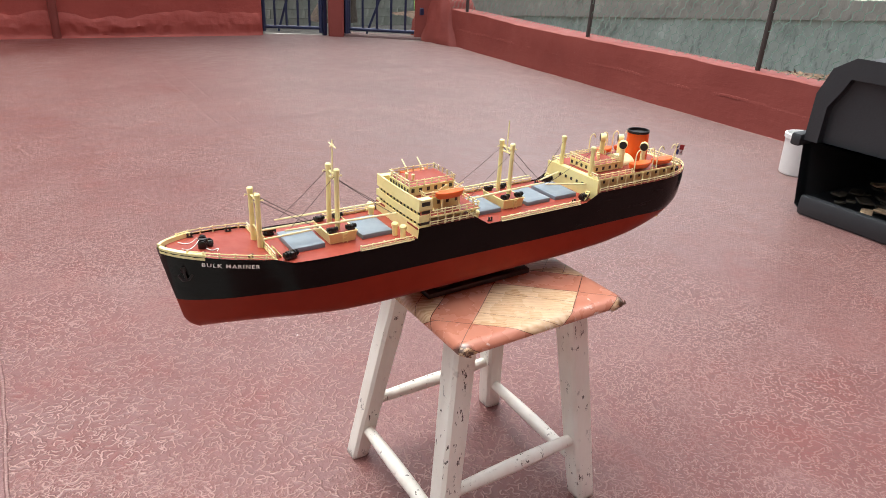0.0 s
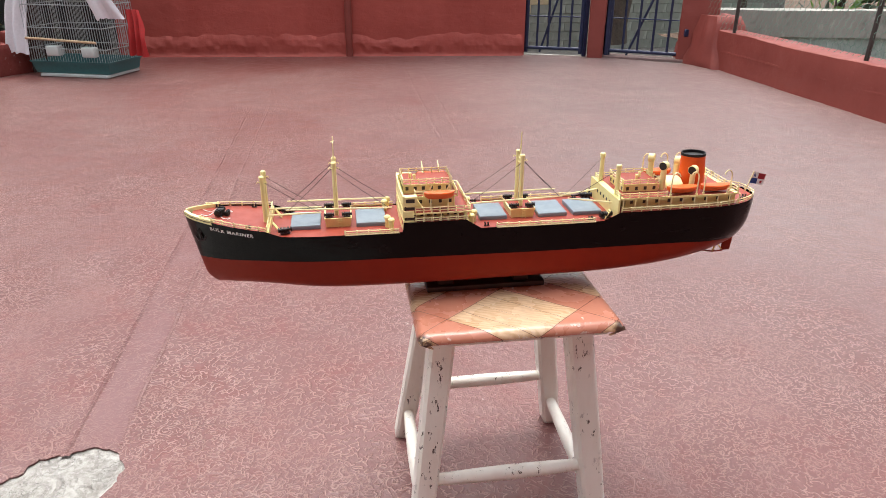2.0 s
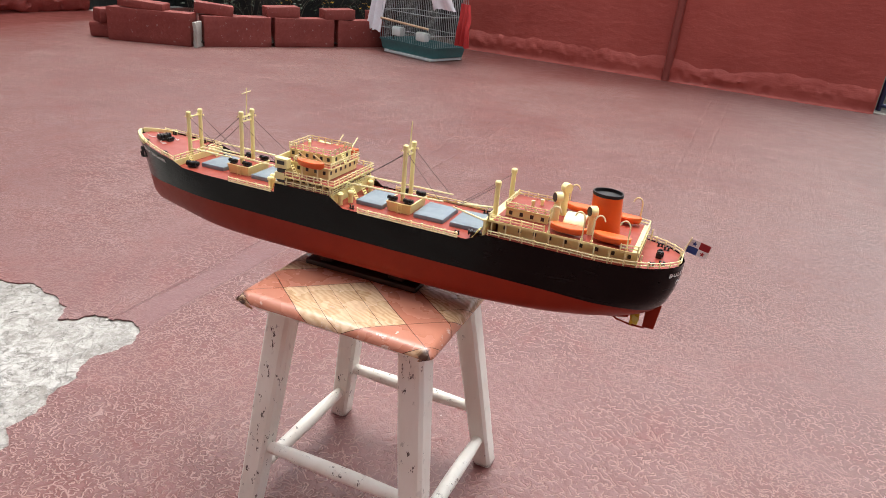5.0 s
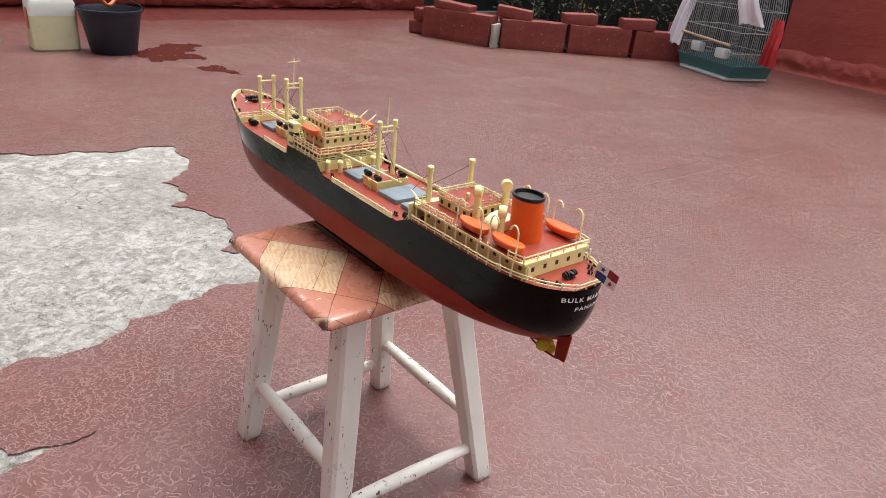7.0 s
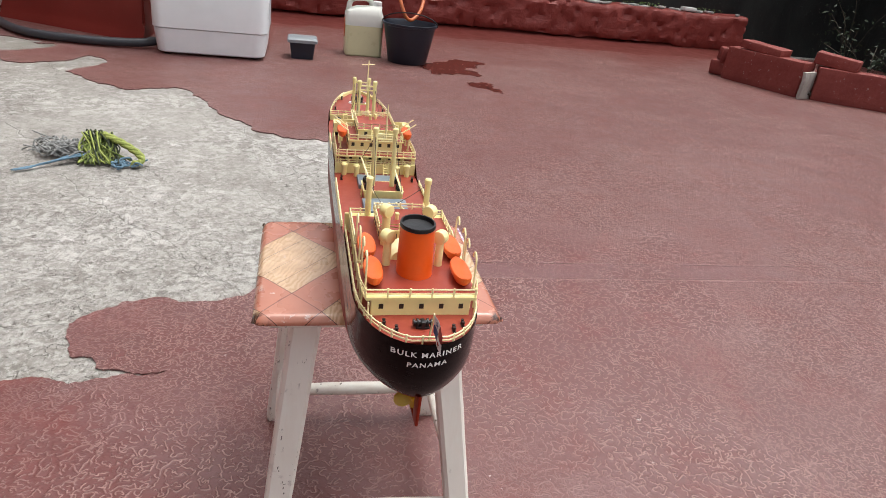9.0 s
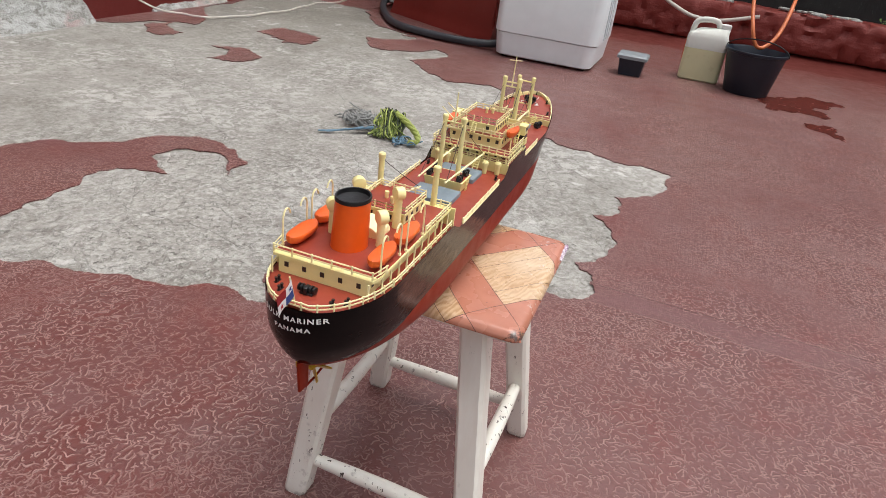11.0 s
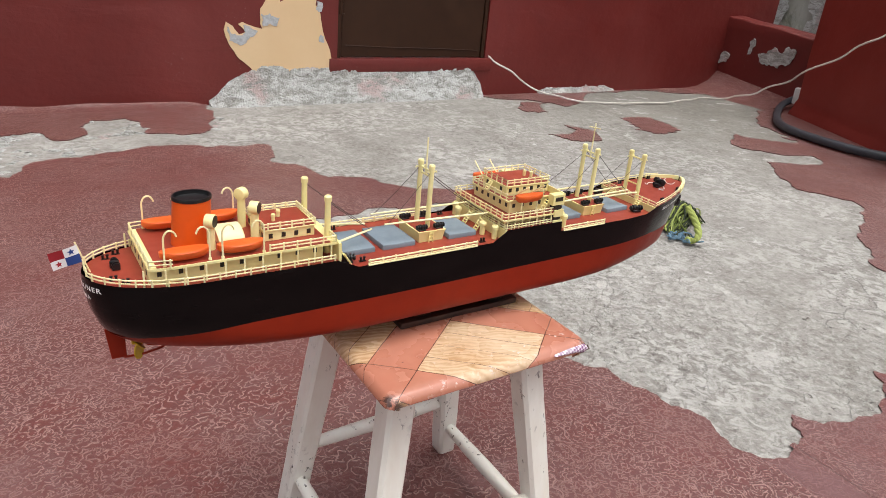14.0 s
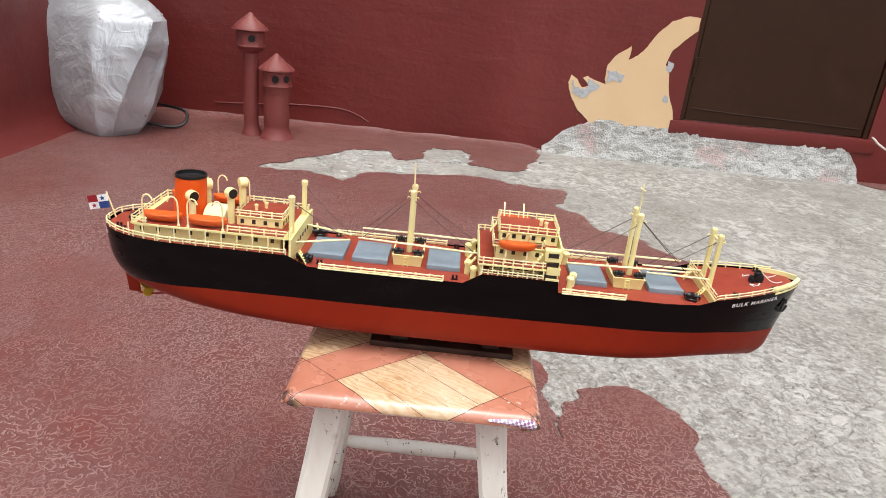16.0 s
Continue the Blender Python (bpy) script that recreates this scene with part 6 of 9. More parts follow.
LOSS_WEST = [(-1.72, -2.12), (-1.95, -2.02), (-2.05, -1.84), (-2.35, -1.98), (-2.75, -2.20), (-3.25, -2.20), (-3.75, -1.98), (-4.15, -1.72), (-3.85, -1.45), (-3.35, -1.30), (-3.05, -0.98), (-2.92, -0.72),
             (-2.66, -0.98), (-2.38, -0.74), (-2.68, -0.50), (-2.52, -0.36), (-2.26, -0.50), (-2.18, -0.40), (-1.95, -0.15), (-2.06, 0.05), (-1.88, 0.20), (-1.63, 0.30), (-1.50, 0.42), (-1.30, 0.60), (-1.24, 0.84), (-1.27, 0.95), (-1.24, 1.06)]
LOSS = ragged(LOSS_NORTH + LOSS_TONGUE + LOSS_SOUTH + LOSS_WEST, 4, 0.17, 5)
LEFT_ON = [[(-2.20, -1.50), (-2.42, -1.48), (-2.36, -1.15), (-2.05, -1.22)], [(-1.66, -1.42), (-1.74, -1.30), (-1.60, -1.08), (-1.45, -1.14), (-1.40, -1.26)],
           [(-1.98, -1.95), (-1.80, -1.72), (-1.66, -1.76), (-1.78, -1.98)], [(-2.74, -0.62), (-2.95, -0.86), (-2.86, -0.60)]]
LEFT_ON = [ragged(p, 5, 0.32, 11 + i) for i, p in enumerate(LEFT_ON)]
OUTLINE = [(XW, YS), (XE + 0.1, YS), (XE + 0.1, 5.25), (2.75, 5.96), (2.1, 6.16), (-1.4, 6.6), (XW, 6.7)]


def flat(u, v, h):
    return Vector((u, v, h + 0.0022 * noise.noise(Vector((u * 2.1, v * 2.1, 0.3)))))


SLAB = [(XW - 0.3, YS - 0.3), (XE + 0.3, YS - 0.3), (XE + 0.3, 5.45), (3.46, 5.50), (2.82, 5.97), (2.10, 6.30), (-1.6, 6.75), (XW - 0.3, 6.85)]
bm = bmesh.new()
plate(bm, [Vector(p) for p in SLAB], [], lambda u, v, h: Vector((u, v, h - 0.0045)), 0.25)
floor = solo("floor", bm, CONCRETE, "weathered grey concrete roof slab with flaking red paint", kind="structure")
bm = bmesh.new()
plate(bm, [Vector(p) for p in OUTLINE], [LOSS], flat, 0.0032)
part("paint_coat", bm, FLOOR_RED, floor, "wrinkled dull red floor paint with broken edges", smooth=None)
for loop in LEFT_ON:
    bm = bmesh.new()
    plate(bm, loop, [], flat, 0.0032)
    part("paint_flake", bm, FLOOR_RED, floor, "island of red floor paint", smooth=None)
for k, pts in enumerate(([(-3.26, 1.58), (-2.90, 1.50), (-2.82, 1.54), (-2.93, 1.68), (-2.84, 1.80), (-2.95, 1.84), (-3.06, 1.76), (-3.24, 1.87), (-3.30, 1.98), (-3.42, 1.94), (-3.44, 1.78)],
                         [(-2.66, 1.72), (-2.54, 1.70), (-2.51, 1.78), (-2.39, 1.86), (-2.47, 1.87), (-2.69, 1.82)])):
    bm = bmesh.new()
    plate(bm, ragged(pts, 5, 0.33, 31 + k), [], lambda u, v, h: flat(u, v, h + 0.0012), 0.001)
    part("wet_patch", bm, WET, floor, "damp dark red patch", smooth=None)
# rounded cement foot where floor and wall meet, seams in the coat
for a, b in (((-0.172, 0.93), (-0.158, 3.4)), ((-0.076, 0.95), (-0.060, 2.9)), ((0.885, 2.8), (0.935, 5.9)), ((0.985, 2.8), (1.065, 5.8)), ((1.55, 0.55), (0.55, 1.35))):
    bm = bmesh.new()
    p, q = Vector((*a, 0.0)), Vector((*b, 0.0))
    n = 40
    pts = [p.lerp(q, k / n) + Vector((0.012 * noise.noise(Vector((k * 0.4, a[0], 0))), 0, 0)) for k in range(n + 1)]
    side = Vector((-(q - p).y, (q - p).x, 0)).normalized() * 0.009
    skin(bm, [[flat((v - side).x, (v - side).y, 0.0003), flat(v.x, v.y, 0.0015), flat((v + side).x, (v + side).y, 0.0003)] for v in pts], cap=False, closed=False)
    part("paint_seam", bm, FLOOR_RED, floor, "raised seam under the red paint")


def wall_run(name, a, b, height, thick, mat, label, side=1, rough=0.008, foot=0.05, n=36, top_round=0.0):
    """A wall from a to b, its face on the line a-b, its body on the given side; slightly uneven, with a cove at the foot."""
    a, b = Vector((*a, 0)), Vector((*b, 0))
    d = (b - a).normalized()
    out = Vector((-d.y, d.x, 0)) * side
    bm = bmesh.new()
    rows = []
    levels = [(-foot, 0.0), (-foot * 0.45, foot * 0.25), (-foot * 0.1, foot * 0.8), (0, foot * 1.6)] + [(0, height * k / 6) for k in range(2, 6)]
    levels += [(top_round * 0.3, height - top_round * 0.4), (top_round, height)] if top_round else [(0, height)]
    for k in range(n + 1):
        p = a.lerp(b, k / n)
        row = []
        for o, z in levels:
            w = rough * noise.noise(Vector((p.x * 1.9, p.y * 1.9, z * 3.0))) + rough * 0.5 * noise.noise(Vector((p.x * 7, p.y * 7, z * 8)))
            row.append(p + out * (o + w) + Vector((0, 0, z + (w if z > height * 0.9 else 0))))
        row.append(p + out * (thick - top_round) + Vector((0, 0, height)))
        row.append(p + out * thick + Vector((0, 0, height - top_round)))
        row.append(p + out * thick + Vector((0, 0, -0.2)))
        row.append(p + out * 0.0 + Vector((0, 0, -0.2)))
        rows.append(row)
    skin(bm, rows)
    return solo(name, bm, mat, label, kind="structure", smooth=50)


# north wall with a drain pipe in its plaster
wall_run("wall_north", (2.10, 6.12), (-1.55, 6.50), 2.3, 0.22, WALL_NORTH_LIFTED, "pale red rendered masonry wall", side=-1, rough=0.024, foot=0.012, n=90)
# broken ridge of render along its foot, floor paint swept up below it
bm = bmesh.new()
rows, n = [], 320
for k in range(n + 1):
    u = k / n
    p = Vector((2.08, 6.115, 0)).lerp(Vector((-1.55, 6.495, 0)), u)
    out = Vector((-0.104, -0.994, 0))
    s = p.x
    crest = 0.095 + 0.045 * noise.noise(Vector((s * 1.6, 4, 0))) + 0.022 * noise.noise(Vector((s * 6, 4, 0)))
    lump = max(0.0, 0.008 + 0.024 * noise.noise(Vector((s * 2.6, 9, 0))) + 0.012 * noise.noise(Vector((s * 11, 9, 0))))
    undercut = 0.35 + 0.45 * noise.noise(Vector((s * 3.5, 15, 0)))
    row = []
    for f, o in ((0.0, 0.035), (0.06, 0.026), (0.16, 0.017), (0.45, 0.016 + lump * 0.25 * undercut), (0.80, 0.012 + lump * 0.75), (0.97, 0.012 + lump), (1.15, 0.010 + lump * 0.72), (1.5, 0.010 + lump * 0.25), (1.9, -0.006)):
        w = 0.010 * noise.noise(Vector((s * 14, f * 4, 2))) + 0.006 * noise.noise(Vector((s * 33, f * 9, 5)))
        row.append(p + out * (o + (w if 0 < f < 1.8 else 0)) + Vector((0, 0, crest * f + 0.004 + (0.5 * w if 0.3 < f < 1.8 else 0) if f > 0 else -0.004)))
    rows.append(row + [p - out * 0.02 + Vector((0, 0, crest * 1.9)), p - out * 0.02 + Vector((0, 0, -0.004))])
skin(bm, rows)
solo("baseboard", bm, WALL_NORTH_LIFTED, "broken ridge of red render along the wall's foot", kind="structure", smooth=70)
bm = bmesh.new()
tube(bm, [(0.50, 6.265, -0.01), (0.50, 6.262, 0.1), (0.512, 6.27, 1.2), (0.53, 6.275, 2.28)], 0.032, 12)
solo("drain_pipe", bm, WALL_PALE, "drain pipe painted red on the wall", "pipe", loc=(0.5, 6.26, 0))
# west parapet: a thick rough lip over a dark gap, floor paint swept up to it, black sheet behind
PY0, PY1 = -1.3, 5.10


def lip_x(y):
    return -4.975 + 0.0125 * (4.35 - y)  * 0.0 - 0.012 * (4.4 - y) / 5.7


bm = bmesh.new()
box(bm, (-5.40, PY0, -0.2), (-5.04, PY1, 0.33))
solo("wall_west", bm, WALL_PALE, "low red masonry parapet", kind="structure")
bm = bmesh.new()
rows = []
n = 260
for k in range(n + 1):
    y = PY0 + (PY1 - PY0) * k / n
    low = 0.050 + 0.028 * noise.noise(Vector((y * 1.7, 3, 0))) + 0.018 * noise.noise(Vector((y * 7, 3, 0))) + 0.010 * noise.noise(Vector((y * 19, 3, 0))) - (0.02 if y > 4.35 else 0)
    top = 0.362 + 0.014 * noise.noise(Vector((y * 2.2, 8, 0))) + 0.006 * noise.noise(Vector((y * 11, 8, 0)))
    row = [Vector((-5.06, y, low + 0.012))]
    for f in (0.0, 0.05, 0.14, 0.26, 0.38, 0.5, 0.62, 0.74, 0.86, 0.95, 1.0):
        z = low + (top - low) * f
        dent = max(0.0, noise.noise(Vector((y * 5.5, z * 9, 1))) - 0.24) * 0.07 + max(0.0, noise.noise(Vector((y * 13, z * 22, 6))) - 0.12) * 0.075
        e = 0.022 * (1 - math.sqrt(max(0.0, 1 - (2 * f - 1) ** 6)))
        row.append(Vector((-4.955 + 0.012 * noise.noise(Vector((y * 3, z * 4, 2))) - dent - e, y, z)))
    row += [Vector((-5.10, y, top + 0.004)), Vector((-5.36, y, top))]
    rows.append(row)
skin(bm, rows, closed=True)
solo("trim", bm, PARAPET, "thick rough red plaster lip along the parapet", kind="structure", smooth=40)
bm = bmesh.new()
rows = []
for k in range(101):
    y = PY0 + (PY1 - PY0) * k / 100
    w = 0.05 * noise.noise(Vector((y * 1.3, 0, 4)))
    rows.append([Vector((x + (w if x > -4.8 else 0), y, z + 0.004 * noise.noise(Vector((x * 6, y * 6, 0))))) for x, z in ((-5.045, 0.045), (-5.0, 0.030), (-4.93, 0.020), (-4.84, 0.012), (-4.72, 0.006), (-4.55, 0.003), (-4.40, -0.003))])
skin(bm, rows, cap=False, closed=False)
part("swept_edge", bm, SWEPT_RED, floor, "floor paint swept up to the parapet", smooth=60)
rnd = random.Random(77)
bm = bmesh.new()
for k in range(44):
    y = rnd.uniform(PY0, PY1)
    c = Vector((-5.07 + rnd.uniform(-0.05, 0.05), y, 0.366 + rnd.uniform(0, 0.012)))
    s = rnd.uniform(0.02, 0.07)
    box(bm, c - Vector((s * 0.6, s, 0.010)), c + Vector((s * 0.6, s, 0.010)), 0.006, 1, 0, Matrix.Translation(c) @ Matrix.Rotation(rnd.uniform(-1, 1), 4, "Z") @ Matrix.Translation(-c))
solo("trim", bm, PLASTER, "pale broken mortar on top of the parapet", kind="structure")
bm = bmesh.new()
for k in range(15):
    y = rnd.uniform(2.2, 5.0)
    leaf_tuft = Vector((-5.06 + rnd.uniform(-0.04, 0.05), y, 0.383))
    for _ in range(14):
        p = leaf_tuft + Vector((rnd.uniform(-0.03, 0.03), rnd.uniform(-0.06, 0.06), rnd.uniform(-0.008, 0.025)))
        u = Vector((rnd.uniform(-1, 1), rnd.uniform(-1, 1), rnd.uniform(0, 1))).normalized() * 0.011
        v = u.cross(Vector((0.3, 0.2, 1))).normalized() * 0.005
        bm.faces.new([bm.verts.new(q) for q in (p - u, p + v, p + u, p - v)])
solo("parapet_weeds", bm, LEAF_LIGHT, "small green weeds growing along the parapet top", kind="stuff", smooth=None)
bm = bmesh.new()
box(bm, (-5.10, 4.40, 0.370), (-5.0, 4.53, 0.405), 0.008, 2)
solo("white_scrap", bm, WHITEPLASTIC, "small white scrap lying on the parapet", "scrap")
bm = bmesh.new()
rows = []
for k in range(81):
    y = -1.4 + 8.2 * k / 80
    rows.append([Vector((-5.24 + 0.05 * math.sin(y * 7 + z * 2) * noise.noise(Vector((y * 2, z, 0))) + (0.25 if y > 4.3 else 0) * 0, y, z)) for z in (-0.1, 0.3, 0.6, 0.9, 1.3, 1.8, 2.3)]
                + [Vector((-5.32, y, 2.3)), Vector((-5.32, y, -0.1))])
skin(bm, rows)
solo("wall_west_sheet", bm, TARP_BLACK, "black plastic sheeting hung behind the parapet", kind="structure")
bm = bmesh.new()
box(bm, (-5.30, 6.55, -0.1), (-1.5, 6.72, 2.3))
solo("wall_north_sheet", bm, TARP_BLACK, "black plastic sheeting behind the planting bed", kind="structure")

# south wall with a door opening and its reveal
DX0, DX1, DZ0, DZ1 = -1.655, -0.605, 0.240, 2.12
bm = bmesh.new()
hole = [Vector(p) for p in ((DX0, DZ0), (DX1, DZ0), (DX1, DZ1), (DX0, DZ1))]
# upper part is unseen, raised to keep sky out of the floor's reflections
wallloop = [Vector(p) for p in ((-4.75, -0.2), (3.6, -0.2), (3.6, 4.4), (-4.75, 4.4))]
plate(bm, wallloop, [hole], lambda u, v, h: Vector((u, YS + h, v)), 0.25)
wall_s = solo("wall_south", bm, WALL_RED, "deep red painted house wall with flaking patches", kind="structure", smooth=None)
bm = bmesh.new()
box(bm, (DX0 - 0.05, YS - 0.22, 0.16), (DX1 + 0.05, YS + 0.010, DZ0 - 0.002), 0.004, 2)
solo("door_sill", bm, WALL_RED, "red painted door sill", kind="structure")
door = thing("door_1", ((DX0 + DX1) / 2, YS - 0.06, DZ0), "closed dark brown sheet-metal door", "door", kind="structure")
bm = bmesh.new()
box(bm, (DX0 + 0.03, YS - 0.055, DZ0 + 0.004), (DX1 - 0.03, YS - 0.020, DZ1 - 0.03), 0.003)
leaf = part("door_leaf", bm, DOOR_BROWN, door)
for x0, x1, z0, z1 in ((DX0, DX0 + 0.028, DZ0, DZ1), (DX1 - 0.028, DX1, DZ0, DZ1), (DX0, DX1, DZ1 - 0.03, DZ1)):
    bm = bmesh.new()
    box(bm, (x0, YS - 0.08, z0), (x1, YS - 0.010, z1), 0.003)
    part("door_frame", bm, DOOR_BROWN, door)
for z in (0.48, 1.7):
    bm = bmesh.new()
    cyl(bm, (DX1 - 0.022, YS - 0.012, z), (DX1 - 0.022, YS - 0.012, z + 0.09), 0.011, seg=10)
    box(bm, (DX1 - 0.045, YS - 0.03, z - 0.012), (DX1 + 0.004, YS - 0.008, z + 0.004))
    box(bm, (DX1 - 0.045, YS - 0.03, z + 0.086), (DX1 + 0.004, YS - 0.008, z + 0.10))
    part("hinge", bm, DOOR_BROWN, door)
bm = bmesh.new()
tube(bm, [(DX0 + 0.05, YS - 0.018, 0.285), (-1.3, YS - 0.018, 0.295), (-0.95, YS - 0.018, 0.30), (DX1 - 0.06, YS - 0.018, 0.31)], 0.003, 6)
part("door_bottom_bead", bm, DOOR_BROWN, door)

# cream patch of old paint and bare plaster at its foot
CREAM_SHAPE = [(-0.60, 0.713), (-0.60, 0.778), (-0.523, 0.778), (-0.455, 0.749), (-0.383, 0.664), (-0.313, 0.561), (-0.264, 0.530), (-0.268, 0.604), (-0.207, 0.560), (-0.158, 0.495), (-0.156, 0.420), (-0.168, 0.391),
               (-0.128, 0.402), (-0.062, 0.426), (-0.039, 0.414), (-0.077, 0.375), (-0.042, 0.363), (-0.010, 0.405), (0.025, 0.426), (0.037, 0.385), (0.012, 0.311), (-0.038, 0.238), (-0.134, 0.15), (-0.58, 0.13), (-0.563, 0.260),
               (-0.495, 0.484), (-0.467, 0.526), (-0.487, 0.602), (-0.548, 0.666)]
bm = bmesh.new()
plate(bm, ragged(CREAM_SHAPE, 3, 0.05, 8), [], lambda u, v, h: Vector((u, YS + 0.004 + h, v)), 0.004)
part("old_paint_patch", bm, CREAM_WALL, wall_s, "cream old paint where the red has flaked", smooth=None)
for pts, sd in (([(0.021, 0.402), (0.014, 0.326), (-0.066, 0.313), (-0.140, 0.380), (-0.064, 0.410), (-0.075, 0.372), (-0.04, 0.358)], 3), ([(-0.160, 0.470), (-0.172, 0.406), (-0.248, 0.410), (-0.262, 0.455), (-0.207, 0.475)], 4),
                ([(-0.47, 0.50), (-0.50, 0.49), (-0.505, 0.54), (-0.475, 0.545)], 6), ([(-0.49, 0.33), (-0.52, 0.325), (-0.52, 0.36), (-0.50, 0.37)], 9)):
    bm = bmesh.new()
    plate(bm, ragged(pts, 4, 0.22, sd), [], lambda u, v, h: Vector((u, YS + 0.0065 + h, v)), 0.003)
    part("plaster_patch", bm, LIMEWASH, wall_s, "pale blue-white plaster spot", smooth=None)


def plaster_foot(name, x0, x1, hgt, seed, depth=0.08):
    """Lumpy bare mortar at the foot of the wall, with a torn upper edge."""
    bm = bmesh.new()
    n = max(12, int(abs(x1 - x0) * 90))
    rows = []
    for k in range(n + 1):
        x = x0 + (x1 - x0) * k / n
        e = min(1.0, k / 9, (n - k) / 9)
        top = (hgt(x) + 0.020 * noise.noise(Vector((x * 7, seed, 0))) + 0.010 * noise.noise(Vector((x * 27, seed, 0))) + 0.010 * noise.noise(Vector((x * 70, seed, 0)))) * (0.35 + 0.65 * e)
        row = []
        for f in (0, 0.12, 0.25, 0.4, 0.6, 0.8, 0.93, 1.0):
            z = max(0, top) * f
            d = depth * (1 - f) ** 1.6 * (0.6 + 0.4 * e) + 0.007 + 0.008 * noise.noise(Vector((x * 11, f * 5, seed))) + 0.006 * noise.noise(Vector((x * 36, f * 14, seed)))
            row.append(Vector((x, YS + max(0.002, d if f < 1 else 0.003), z if f > 0 else -0.006)))
        row += [Vector((x, YS - 0.005, max(0, top))), Vector((x, YS - 0.005, -0.01))]
        rows.append(row)
    skin(bm, rows)
    return part(name, bm, PLASTER, wall_s, "bare grey mortar at the wall's foot", smooth=50)


plaster_foot("mortar_foot", 0.13, -1.645, lambda x: lerp_table(-x, [(-0.13, 0.06), (0.0, 0.13), (0.16, 0.20), (0.6, 0.185), (1.0, 0.165), (1.63, 0.195)]), 2.0)
plaster_foot("mortar_foot", -2.15, -2.9, lambda x: 0.035, 12.0, 0.03)
# painted cement cove along the rest of the wall
bm = bmesh.new()
rows = []
for k in range(60):
    x = 2.5 - 2.35 * k / 59
    w = 0.012 * noise.noise(Vector((x * 5, 0, 3)))
    e = 0.12 + 0.88 * min(1.0, k / 6, (59 - k) / 2.5)
    rows.append([Vector((x, YS + (0.09 + w) * e, -0.003)), Vector((x, YS + (0.04 + w) * e, 0.006 * e)), Vector((x, YS + 0.012 * e, (0.012 + w * 0.4) * e)), Vector((x, YS - 0.003, (0.024 + w) * e)), Vector((x, YS - 0.003, -0.01))])
skin(bm, rows)
solo("baseboard", bm, FLOOR_RED, "rounded red cement cove at the wall's foot", kind="structure", smooth=60)
bm = bmesh.new()
for pts in ([(2.0, 0.075), (1.75, 0.09), (1.62, 0.105), (1.32, 0.112), (1.20, 0.09), (1.12, 0.05)],):
    tube(bm, spline([Vector((x, YS + 0.0, z)) for x, z in pts], 6), 0.005, 6)
part("crack_line", bm, WALL_RED, wall_s, "raised plaster seam low on the wall")

# crumbs and scabs of old mortar left on the bare strip near the wall
rnd = random.Random(303)
bm = bmesh.new()
left = 170
while left:
    p = Vector((rnd.uniform(0.15, 1.45), rnd.triangular(-2.05, -1.30, -1.75)))
    if noise.noise(Vector((p.x * 4, p.y * 4, 9))) < -0.05 or not inside(p, LOSS):
        left -= 0 if rnd.random() < 0.9 else 1
        continue
    s, hgt = rnd.uniform(0.006, 0.024), rnd.uniform(0.002, 0.007)
    a0 = rnd.uniform(0, 6.3)
    low, top = [], []
    for k in range(6):
        a, r = a0 + k * math.pi / 3, s * rnd.uniform(0.6, 1.2)
        q = Vector((p.x + r * math.cos(a) * 1.4, p.y + r * math.sin(a), -0.006))
        low.append(q)
        top.append(Vector((p.x + (q.x - p.x) * 0.6, p.y + (q.y - p.y) * 0.6, -0.0045 + hgt * rnd.uniform(0.7, 1.2))))
    skin(bm, [low, top])
    left -= 1
solo("mortar_crumbs", bm, PLASTER, "crumbs of pale old mortar on bare concrete", kind="stuff", smooth=None)

# south-west: inner wall with flaked spots, red masonry pier
bm = bmesh.new()
box(bm, (-4.40, -2.35, -0.2), (-4.12, -1.20, 0.555), 0.012, 2)
bmesh.ops.subdivide_edges(bm, edges=[e for e in bm.edges if e.calc_length() > 0.2], cuts=9, use_grid_fill=True)
for v in bm.verts:
    v.co.x += 0.012 * noise.noise(v.co * 6)
    if v.co.z > 0.5:
        v.co.z += 0.016 * noise.noise(v.co * 7) + 0.10 * (-2.0 - v.co.y)
wall_sw = solo("wall_southwest", bm, WALL_RED, "low red painted wall with flaked white spots", kind="structure", smooth=50)
for i, pts in enumerate(([(-1.88, 0.27), (-1.80, 0.255), (-1.63, 0.29), (-1.61, 0.41), (-1.67, 0.42), (-1.71, 0.36), (-1.78, 0.40), (-1.83, 0.35), (-1.90, 0.33)], [(-2.245, 0.20), (-2.18, 0.22), (-2.17, 0.29), (-2.215, 0.30)],
                         [(-2.00, 0.31), (-1.97, 0.33), (-1.95, 0.40), (-1.97, 0.44), (-2.00, 0.41)])):
    bm = bmesh.new()
    plate(bm, ragged(pts, 4, 0.25, 41 + i), [], lambda u, v, h: Vector((-4.102 + h, u, v)), 0.012)
    part("plaster_patch", bm, PLASTER, wall_sw, "flaked spot of bare plaster", smooth=None)
# cement swept up into the corner below the low wall, painted red
bm = bmesh.new()
rows = []
for k in range(25):
    y = -2.26 + 0.80 * k / 24
    f = max(0.0, 1 - k / 24) ** 0.8
    w = 0.03 * noise.noise(Vector((y * 5, 2, 2)))
    rows.append([Vector((-4.13, y, 0.025 + 0.12 * f)), Vector((-4.09, y, 0.015 + 0.095 * f)), Vector((-4.02 + w, y, 0.006 + 0.05 * f)), Vector((-3.90 + w + 0.10 * (1 - f), y, 0.003 + 0.012 * f)), Vector((-3.72 + w + 0.06 * (1 - f), y, -0.004)), Vector((-4.13, y, -0.004))])
skin(bm, rows)
solo("baseboard", bm, FLOOR_RED, "red cement fillet swept up into the corner", kind="structure", smooth=60)
